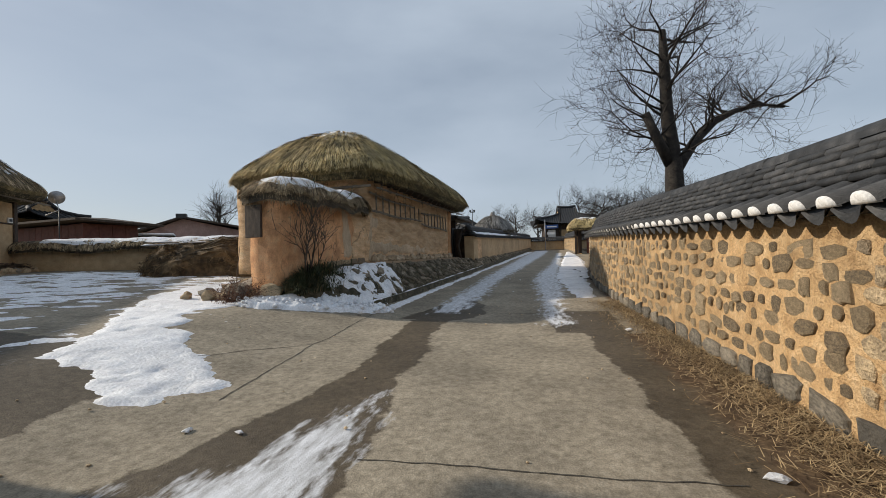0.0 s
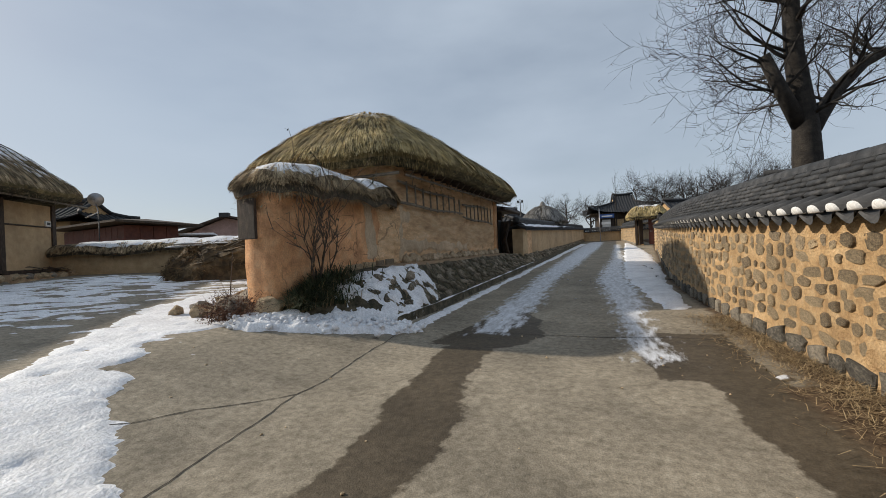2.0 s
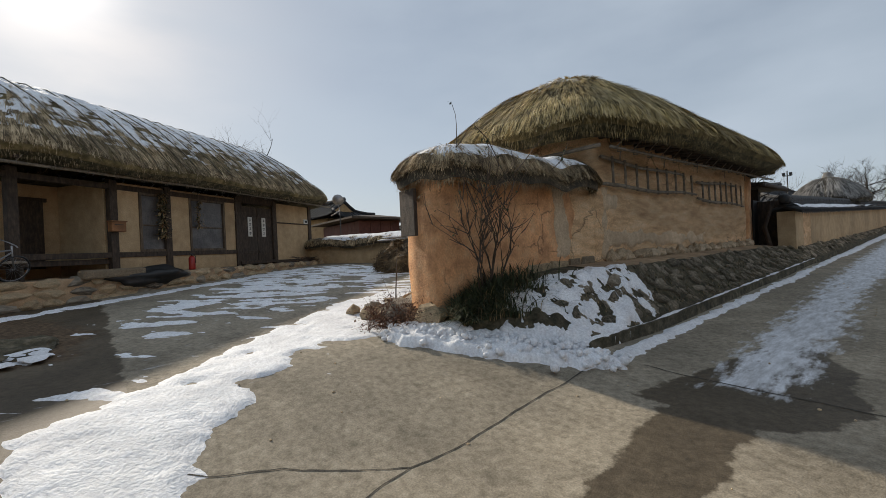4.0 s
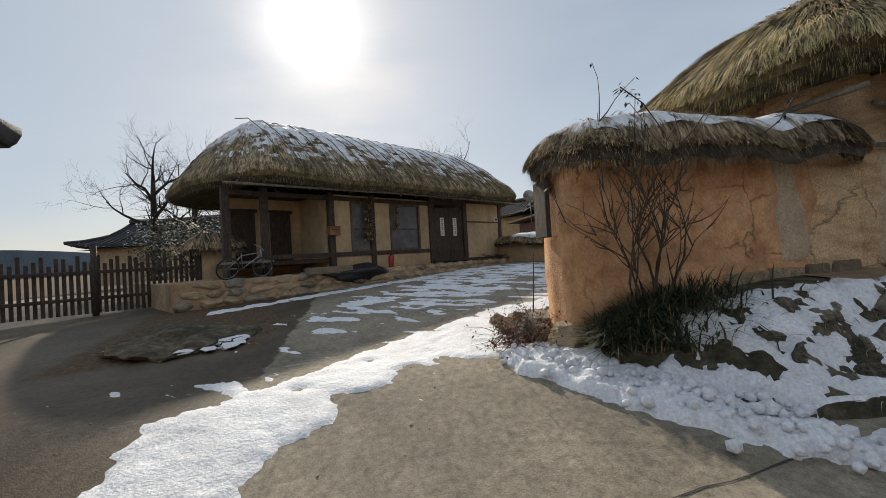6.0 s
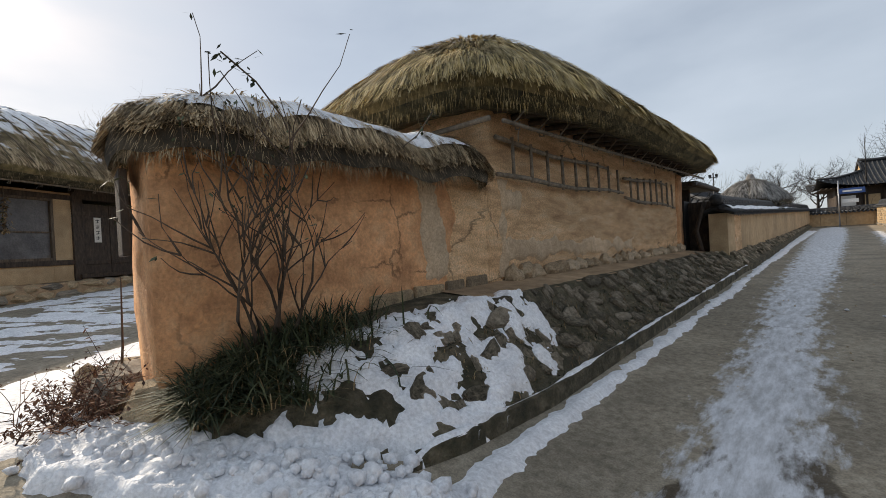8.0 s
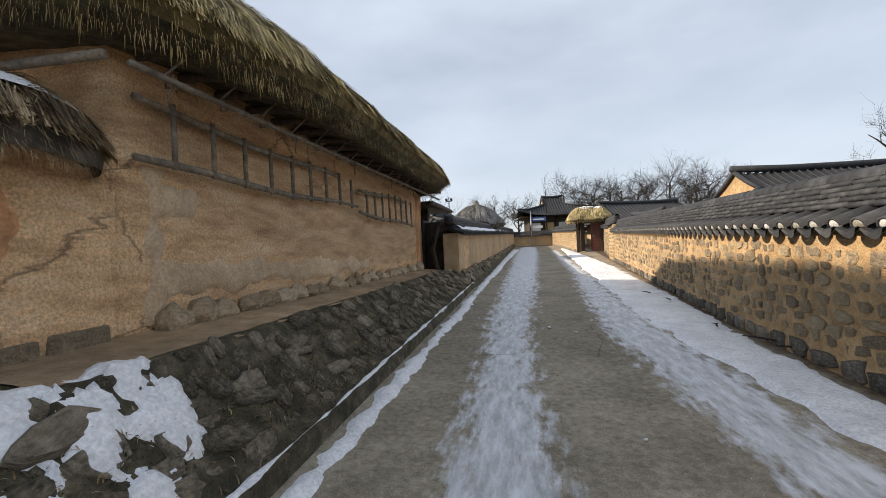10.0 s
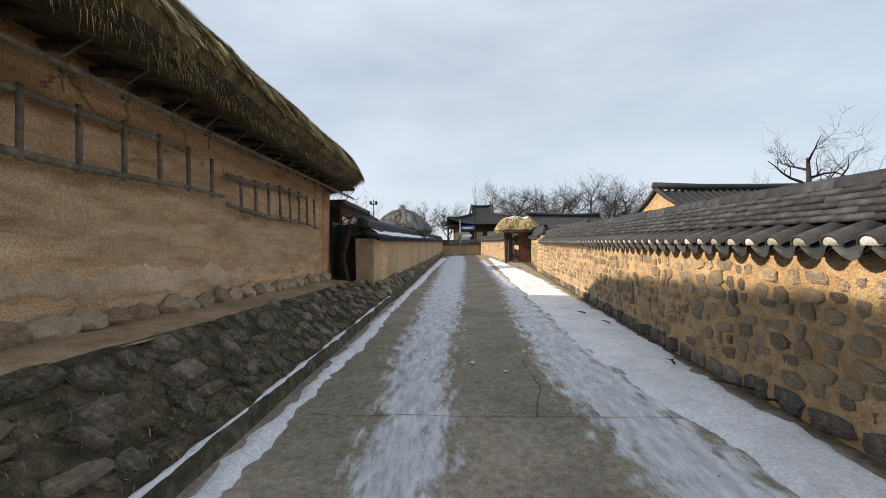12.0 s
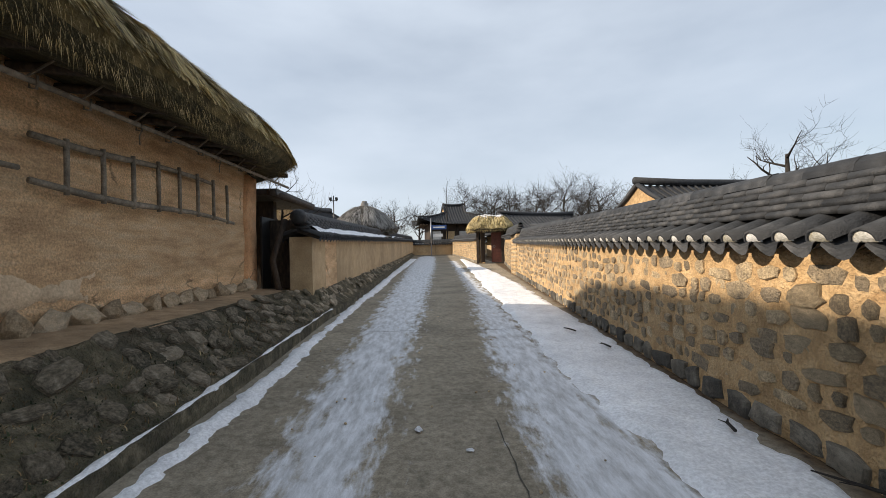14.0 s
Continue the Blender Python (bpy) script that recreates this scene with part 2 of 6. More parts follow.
# ---- mesh helpers ----
def mesh(name, V, F, mat, parent=None, label="", smooth=False):
    d = bpy.data.meshes.new(name)
    d.from_pydata([tuple(v) for v in V], [], [tuple(f) for f in F])
    if smooth:
        d.polygons.foreach_set("use_smooth", [True] * len(d.polygons))
    d.materials.append(mat)
    d.update()
    ob = new(name, d)
    if parent:
        ob.parent = parent
    if label:
        ob["label"] = label
    return ob


def part(name, bm, mat, parent=None, label="", smooth=False):
    d = bpy.data.meshes.new(name)
    bm.to_mesh(d)
    bm.free()
    if smooth:
        d.polygons.foreach_set("use_smooth", [True] * len(d.polygons))
    d.materials.append(mat)
    ob = new(name, d)
    if parent:
        ob.parent = parent
    if label:
        ob["label"] = label
    return ob


def thing(name, label, category, at=None, group="", kind=""):
    ob = new(name)
    if at is not None:
        ob.matrix_basis = at
    return tagged(ob, label, category, group, kind)


def box(name, lo, hi, mat, parent=None, label="", bevel=0.01, turn=0.0, wob=0.0, cuts=0):
    """A box from lo to hi, its edges rounded; turn about its own upright axis in degrees; wob roughens it."""
    bm = bmesh.new()
    bmesh.ops.create_cube(bm, size=1)
    s, c = Vector(hi) - Vector(lo), (Vector(hi) + Vector(lo)) / 2
    for v in bm.verts:
        v.co = Vector(a * b for a, b in zip(v.co, s))
    if bevel:
        bmesh.ops.bevel(bm, geom=bm.edges[:], offset=min(bevel, min(s) * 0.4), segments=2, affect="EDGES", profile=0.6)
    if cuts:
        bmesh.ops.subdivide_edges(bm, edges=bm.edges[:], cuts=cuts, use_grid_fill=True)
    r = Matrix.Rotation(radians(turn), 3, "Z")
    for v in bm.verts:
        v.co = r @ v.co + c
        if wob:
            v.co += noise.noise_vector(v.co * 2.3) * wob
    return part(name, bm, mat, parent, label)


def tubes(paths, sides=6):
    """One mesh's verts and faces from many (points, radii)."""
    V, F = [], []
    for pts, rad in paths:
        P = [Vector(p) for p in pts]
        base = len(V)
        for i, p in enumerate(P):
            d = (P[min(i + 1, len(P) - 1)] - P[max(i - 1, 0)]).normalized()
            a = d.orthogonal().normalized() if abs(d.z) > 0.95 else d.cross(Vector((0, 0, 1))).normalized()
            b = d.cross(a)
            for k in range(sides):
                w = 2 * math.pi * k / sides
                V.append(p + (a * math.cos(w) + b * math.sin(w)) * rad[i])
        for i in range(len(P) - 1):
            for k in range(sides):
                k2 = (k + 1) % sides
                F.append((base + i * sides + k, base + i * sides + k2, base + (i + 1) * sides + k2, base + (i + 1) * sides + k))
        F.append(tuple(base + k for k in range(sides))[::-1])
        F.append(tuple(base + (len(P) - 1) * sides + k for k in range(sides)))
    return V, F


def tube(name, pts, rad, mat, parent=None, label="", sides=8):
    r = rad if isinstance(rad, (list, tuple)) else [rad] * len(pts)
    V, F = tubes([(pts, r)], sides)
    return mesh(name, V, F, mat, parent, label, smooth=True)


def sstep(v):
    v = np.clip(v, 0, 1)
    return v * v * (3 - 2 * v)


# ---- ground ----
def gz(x, y):
    """The ground's height: the lane climbs slowly, and the yard lies higher."""
    return 0.027 * np.clip(y, -12, 58) + 0.36 * sstep((-2.6 - x) / 3.0) + 0.033 * np.clip(-6 - x, 0, 14)


WY = [-8, 0, 3, 5, 7, 9, 11, 13, 15, 18, 22, 28, 40]
WX = [2.5, 1.85, 1.7, 1.55, 1.33, 1.13, 1.0, 0.97, 1.07, 1.28, 1.58, 2.05, 2.95]


def wall_x(y):
    """The face of the stone wall beside the lane."""
    return sum(np.interp(y + k, WY, WX) for k in (-1.2, -0.6, 0, 0.6, 1.2)) / 5


def inside(X, Y, poly):
    """How far points lie inside a polygon, in metres (negative outside)."""
    P = np.array(poly, float)
    best, odd = np.full(X.shape, 1e9), np.zeros(X.shape, bool)
    for (ax, ay), (bx, by) in zip(P, np.roll(P, -1, 0)):
        dx, dy = bx - ax, by - ay
        t = np.clip(((X - ax) * dx + (Y - ay) * dy) / (dx * dx + dy * dy), 0, 1)
        best = np.minimum(best, np.hypot(X - ax - t * dx, Y - ay - t * dy))
        cross = ((ay > Y) != (by > Y)) & (X < dx * (Y - ay) / (dy if dy else 1e-9) + ax)
        odd ^= cross
    return np.where(odd, best, -best)


def band(X, Y, ys, left, right):
    """How far points lie inside a band along y between two edges."""
    a, b = np.interp(Y, ys, left), np.interp(Y, ys, right)
    return np.minimum(np.minimum(X - a, b - X), np.minimum(Y - ys[0], ys[-1] - Y))


def lump(X, Y, s, seed=0.0):
    """Soft noise on a grid, about -1 to 1."""
    out = np.zeros(X.shape)
    for k, w in ((1, 1.0), (2.1, 0.5), (4.3, 0.28)):
        r = np.random.default_rng(int(seed * 10 + k * 7))
        for _ in range(7):
            a, p, f = r.uniform(0, 6.28), r.uniform(0, 6.28), s * k * r.uniform(0.6, 1.5)
            out += w * np.sin((X * math.cos(a) + Y * math.sin(a)) * f + p) / 4.2
    return out


def fnoise(X, Y, s, octaves=5, seed=0.0):
    """Fractal noise on a grid, about -1 to 1."""
    return np.array([noise.fractal(Vector((x * s, y * s, seed)), 0.7, 2.1, octaves) for x, y in zip(X.ravel(), Y.ravel())]).reshape(X.shape)


def spread(a, b, step, far):
    """Grid lines, close together from a to b and then ever wider."""
    mid, out = list(np.arange(a, b + step / 2, step)), [step]
    while sum(out) < far:
        out.append(out[-1] * 1.35)
    w = np.cumsum(out)
    return np.array([a - d for d in w[::-1]] + mid + [b + d for d in w])


gx, gy = spread(-9, 3.0, 0.12, 1500), spread(0, 30, 0.12, 1500)
GX, GY = np.meshgrid(gx, gy)
GZ = gz(GX, GY) + 0.012 * lump(GX, GY, 1.2, 3) * (np.abs(GX) < 40)
nx = len(gx)
V = np.stack([GX.ravel(), GY.ravel(), GZ.ravel()], 1)
q = np.arange(nx * (len(gy) - 1)).reshape(-1, nx)[:, :-1].ravel()
F = np.stack([q, q + 1, q + nx + 1, q + nx], 1)
WET = [
    [(-2.5, 7.4), (-2.35, 6.2), (-2.19, 4.96), (-2.05, 3.97), (-2.3, 2.6), (-2.8, 0.4), (-0.9, 0.2), (-1.2, 2.4), (-1.5, 3.98), (-1.5, 4.9), (-1.78, 5.87), (-1.8, 7.3)],
    [(-0.3, 7.4), (0.1, 6.9), (0.38, 5.88), (0.41, 4.91), (0.58, 4.33), (0.62, 3.6), (0.8, 2.2), (1.0, -1), (1.6, -1), (1.25, 3.2), (1.1, 4.5), (0.95, 6), (0.8, 7.6)],
]
wet = np.maximum.reduce([inside(GX, GY, p) for p in WET] + [band(GX, GY, [6.8, 7.6, 8.6, 9.6], [-2.9, -2.7, -2.5, -2.2], [-1.5, -1.2, -1.4, -1.8]) - 0.1, band(GX, GY, [6.0, 7.0, 8.0], [-0.1, -0.3, -0.1], [0.8, 1.0, 0.9]) - 0.1,
                                                       band(GX, GY, [-9, 2, 4], [-30, -30, -30], [-3.6, -3.2, -3.6]) - 0.4,
                                                       inside(GX, GY, [(-5.6, 4.2), (-7.2, 6.6), (-9.5, 8.4), (-14.5, 9.2), (-16.5, 5.5), (-12, 1.5), (-6.5, 2.0)]).clip(-1, 0.3) * 0.3 - 0.24])
ice = np.maximum.reduce([
    inside(GX, GY, [(-2.6, 1.4), (-1.92, 2.07), (-1.7, 3.1), (-1.45, 3.4), (-1.25, 2.5), (-1.2, 1.5)]),
    band(GX, GY, [7.6, 10, 13, 15, 19, 39, 60], [-2.35, -2.5, -2.5, -2.65, -2.65, -2.8, -2.6], [-1.75, -1.7, -1.8, -1.78, -1.62, -1.1, -0.9]),
    band(GX, GY, [6.6, 8, 12.6, 14, 16.7, 24, 46], [-0.25, -0.3, -0.68, -0.82, -0.74, -0.35, 0.0], [0.25, 0.1, 0.2, 0.1, 0.1, 0.2, 0.5]),
    inside(GX, GY, [(-5.2, 2.4), (-3.2, 2.6), (-4.2, 4.3), (-5.6, 5.6), (-9.6, 9.4), (-16, 11.5), (-17, 8.4), (-11, 5.2), (-7.4, 4.0)]).clip(-1, 0.25) * 0.35 - 0.24,
])
soil = np.where(GY < 11.5, GX - wall_x(GY) + 0.62 - 0.05 * GY * (GY > 6), GX - wall_x(GY) + 0.12)
earth = np.maximum(np.hypot(GX + 0.5, (GY - 25)) * 0.75 - 34, -1)
yard = inside(GX, GY, [(-16, -1), (-6.5, 0.5), (-6.9, 3.5), (-9, 3.9), (-16, 1.6)]) * 0.6 - 0.25
ground = mesh("ground", V, F, MUD_T, smooth=True)
tagged(ground, "worn grey concrete lane with wet streaks, ice and earth verges", "ground", kind="structure")
for nm, val in (("wet", wet), ("ice", ice), ("soil", np.maximum.reduce([soil, earth, yard]))):
    ground.data.attributes.new(nm, "FLOAT", "POINT").data.foreach_set("value", np.clip(val, -2, 2).ravel().astype(np.float32))


def ground_material():
    m = material("lane_concrete", [(0.20, 0.172, 0.128), (0.315, 0.272, 0.206), (0.42, 0.368, 0.286)], 16, 0.9, 0.55, 80, 0.3, 1.1, dist=0.009, speck=0.26)
    n, l = m.node_tree.nodes, m.node_tree.links
    b = n["Principled BSDF"]
    base = b.inputs["Base Color"].links[0].from_socket
    rough = b.inputs["Roughness"].links[0].from_socket
    t = n.new("ShaderNodeTexCoord")

    def field(attr, scale, amount, lo, hi, stretch=(1, 1, 1), detail=6):
        a, g, z = n.new("ShaderNodeAttribute"), n.new("ShaderNodeMapping"), n.new("ShaderNodeTexNoise")
        a.attribute_name = attr
        g.inputs["Scale"].default_value = stretch
        z.inputs["Scale"].default_value, z.inputs["Detail"].default_value, z.inputs["Roughness"].default_value = scale, detail, 0.65
        l.new(t.outputs["Object"], g.inputs["Vector"])
        l.new(g.outputs[0], z.inputs["Vector"])
        k, r = n.new("ShaderNodeMath"), n.new("ShaderNodeMapRange")
        k.operation = "MULTIPLY_ADD"
        k.inputs[1].default_value = amount
        l.new(z.outputs["Fac"], k.inputs[0])
        l.new(a.outputs["Fac"], k.inputs[2])
        r.inputs["From Min"].default_value, r.inputs["From Max"].default_value = amount * 0.5 + lo, amount * 0.5 + hi
        l.new(k.outputs[0], r.inputs["Value"])
        return r.outputs[0]

    def blend(fac, old, colour):
        x = n.new("ShaderNodeMixRGB")
        l.new(fac, x.inputs["Fac"])
        if isinstance(old, tuple):
            x.inputs["Color1"].default_value = old
        else:
            l.new(old, x.inputs["Color1"])
        if isinstance(colour, tuple):
            x.inputs["Color2"].default_value = colour
        else:
            l.new(colour, x.inputs["Color2"])
        return x.outputs[0]

    f_wet = field("wet", 2.6, 0.45, -0.015, 0.02, detail=9)
    f_soil = field("soil", 3.0, 0.35, -0.06, 0.08)
    f_ice = field("ice", 6.0, 1.2, -0.03, 0.18, (1.6, 0.5, 1), 14)
    dark = n.new("ShaderNodeMixRGB")
    dark.blend_type = "MULTIPLY"
    l.new(f_wet, dark.inputs["Fac"])
    l.new(base, dark.inputs["Color1"])
    dark.inputs["Color2"].default_value = (0.33, 0.30, 0.265, 1)
    z = n.new("ShaderNodeTexNoise")
    z.inputs["Scale"].default_value, z.inputs["Detail"].default_value = 14, 8
    l.new(t.outputs["Object"], z.inputs["Vector"])
    rs = n.new("ShaderNodeValToRGB")
    rs.color_ramp.elements[0].position, rs.color_ramp.elements[0].color = 0.35, (0.065, 0.042, 0.026, 1)
    rs.color_ramp.elements[1].position, rs.color_ramp.elements[1].color = 0.7, (0.17, 0.115, 0.068, 1)
    l.new(z.outputs["Fac"], rs.inputs["Fac"])
    c = blend(f_soil, dark.outputs[0], rs.outputs["Color"])
    zi, ri = n.new("ShaderNodeTexNoise"), n.new("ShaderNodeValToRGB")
    zi.inputs["Scale"].default_value, zi.inputs["Detail"].default_value, zi.inputs["Roughness"].default_value = 6, 12, 0.72
    gi = n.new("ShaderNodeMapping")
    gi.inputs["Scale"].default_value = (2.2, 0.5, 1)
    l.new(t.outputs["Object"], gi.inputs["Vector"])
    l.new(gi.outputs[0], zi.inputs["Vector"])
    ri.color_ramp.elements[0].position, ri.color_ramp.elements[0].color = 0.34, (0.38, 0.385, 0.39, 1)
    ri.color_ramp.elements[1].position, ri.color_ramp.elements[1].color = 0.62, (0.73, 0.75, 0.785, 1)
    l.new(zi.outputs["Fac"], ri.inputs["Fac"])
    c = blend(f_ice, c, ri.outputs["Color"])
    l.new(c, b.inputs["Base Color"])
    b.inputs["Specular IOR Level"].default_value = 0.22
    r = blend(f_wet, rough, (0.62, 0.62, 0.62, 1))
    r = blend(f_soil, r, (0.95, 0.95, 0.95, 1))
    r = blend(f_ice, r, (0.62, 0.62, 0.62, 1))
    l.new(r, b.inputs["Roughness"])
    return m


ground.data.materials[0] = ground_material()


def snow_sheet(name, x0, x1, y0, y1, step, field, label, base=gz, thick=0.045, seed=1.0, mat=SNOW):
    """Lying snow: a sheet that rises from the ground inside a field and is gone outside it."""
    X, Y = np.meshgrid(np.arange(x0, x1, step), np.arange(y0, y1, step))
    f = field(X, Y)
    h = thick * np.clip(f / 0.07, -0.6, 1) + (0.35 * thick * fnoise(X, Y, 4.0, 5, seed) + 0.006 * fnoise(X, Y, 16, 3, seed + 1)) * np.clip(f / 0.1, 0, 1)
    Z = base(X, Y) + h
    n = X.shape[1]
    k = np.arange(n * (X.shape[0] - 1)).reshape(-1, n)[:, :-1].ravel()
    Q = np.stack([k, k + 1, k + n + 1, k + n], 1)
    ok = (f.ravel()[Q] > -0.03).any(1)
    Q = Q[ok]
    used, inv = np.unique(Q, return_inverse=True)
    P = np.stack([X.ravel(), Y.ravel(), Z.ravel()], 1)[used]
    return tagged(mesh(name, P, inv.reshape(-1, 4), mat, smooth=True), label, "snow", kind="stuff")


def yard_snow(X, Y):
    a = inside(X, Y, [(-5.0, 2.8), (-4.2, 2.9), (-3.6, 2.45), (-3.05, 2.85), (-3.05, 3.4), (-4.1, 4.05), (-4.7, 4.5), (-5.6, 5.3), (-5.2, 6.0), (-4.95, 6.45), (-6.2, 7.6), (-7.4, 9.2), (-8.8, 8.6), (-8.0, 6.6), (-6.3, 4.7), (-5.2, 3.5)])
    b = inside(X, Y, [(-4.6, 2.6), (-4.4, 4.2), (-5.6, 5.6), (-8.0, 9.8), (-12.5, 11.6), (-17, 11.6), (-17.5, 9.2), (-11.3, 4.9), (-7.0, 2.6)])  * 1.0
    b = np.minimum(b * 0.14, 0.03) - 0.115 + 0.085 * sstep((-7.5 - X) / 3.0)
    c = inside(X, Y, [(-11.6, 1.4), (-15.2, 6.4), (-17.6, 9.6), (-17.1, 9.9), (-14.2, 6.1), (-11.1, 1.4)])
    flecks = fnoise(X * 0.75 + Y * 0.65, (Y * 0.75 - X * 0.65) * 2.6, 1.1, 6, 4)
    solid = np.minimum(a, 0.16) - 0.06 + 0.12 * fnoise(X, Y, 2.2, 7, 2) + 0.10 * flecks
    patchy = np.maximum(b, np.minimum(c * 1.2, 0.1) - 0.02) + 0.20 * flecks
    return np.maximum(solid, patchy)


def lane_snow(X, Y):
    a = band(X, Y, [9.6, 10.8, 12.6, 13.3, 14.5, 17.3, 21, 26, 38, 46], [0.35, 0.3, 0.2, 0.08, 0.0, 0.05, 0.15, 0.3, 0.7, 1.0], [0.72, 0.86, 0.9, 0.82, 0.88, 1.12, 1.25, 1.5, 1.4, 1.25])
    b = band(X, Y, [7.5, 9, 12, 15, 20, 30, 50], [-3.36, -3.36, -3.33, -3.32, -3.3, -3.3, -3.2], [-3.1, -3.14, -3.1, -3.07, -3.04, -2.95, -2.6]) - 0.035
    return np.maximum(a + 0.10 * fnoise(X, Y, 1.6, 6, 6), b + 0.07 * fnoise(X, Y, 3.2, 5, 8))


snow_sheet("yard_snow", -18.5, -2.8, 1.2, 12, 0.042, yard_snow, "patchy trodden snow lying over the yard concrete", thick=0.026)
snow_sheet("lane_snow", -3.5, 2.0, 7.2, 48, 0.05, lane_snow, "white snow strips along both sides of the lane", thick=0.035)


# ---- the stone wall beside the lane ----
def roof_tile_mesh(length=0.42, r=0.075, bend=0.02):
    """A half-round cover tile along -x, its end open."""
    V, F = [], []
    n = 7
    for i, s in enumerate((0, 0.5, 1)):
        for k in range(n):
            a = math.pi * k / (n - 1)
            for rr in (r, r * 0.8):
                V.append((-length * s, rr * math.cos(a), rr * math.sin(a) * 1.0))
    for i in range(2):
        for k in range(n - 1):
            a = (i * n + k) * 2
            b = a + n * 2
            F += [(a, a + 2, b + 2, b), (a + 1, b + 1, b + 3, a + 3)]
    e = 2 * n * 2
    for k in range(n - 1):
        F.append((e + 2 * k, e + 2 * k + 2, e + 2 * k + 3, e + 2 * k + 1))
    return V, F


def cap_plug_mesh(r=0.073, out=0.014):
    """The mortar that fills a cover tile's open end, flat or bulging."""
    V, n = [], 9
    for x, q in ((-0.40, 1.0), (-0.40 - out * 0.8, 0.86), (-0.40 - out, 0.5)):
        for k in range(n):
            a = math.pi * k / (n - 1)
            V.append((x, r * q * math.cos(a), r * 0.1 * (1 - q) * 4 + r * q * math.sin(a) * 1.02 - (0.012 if q == 1 else 0)))
    F = []
    for j in range(2):
        F += [(j * n + k, j * n + k + 1, (j + 1) * n + k + 1, (j + 1) * n + k) for k in range(n - 1)]
        F.append((j * n + n - 1, j * n, (j + 1) * n, (j + 1) * n + n - 1))
    F.append(tuple(range(2 * n, 3 * n)))
    return V, F


def pan_tile_mesh(length=0.44, w=0.115, drop=0.05):
    """A dished under tile with a drooping lip."""
    V, F = [], []
    n = 7
    for s in (0, 1):
        for k in range(n):
            u = -1 + 2 * k / (n - 1)
            z = -drop * (1 - u * u) + 0.012
            V += [(-length * s, w * u, z), (-length * s, w * u, z - 0.02)]
    for k in range(n - 1):
        a, b = 2 * k, 2 * n + 2 * k
        F += [(a, b, b + 2, a + 2), (a + 1, a + 3, b + 3, b + 1)]
    base = len(V)
    for k in range(n):
        u = -1 + 2 * k / (n - 1)
        z = -drop * (1 - u * u) + 0.012
        V += [(-length - 0.005, w * u, z + 0.002), (-length - 0.022, w * u * 0.97, z - 0.055 * (1 - u * u * 0.8))]
    for k in range(n - 1):
        a = base + 2 * k
        F.append((a, a + 2, a + 3, a + 1))
    return V, F


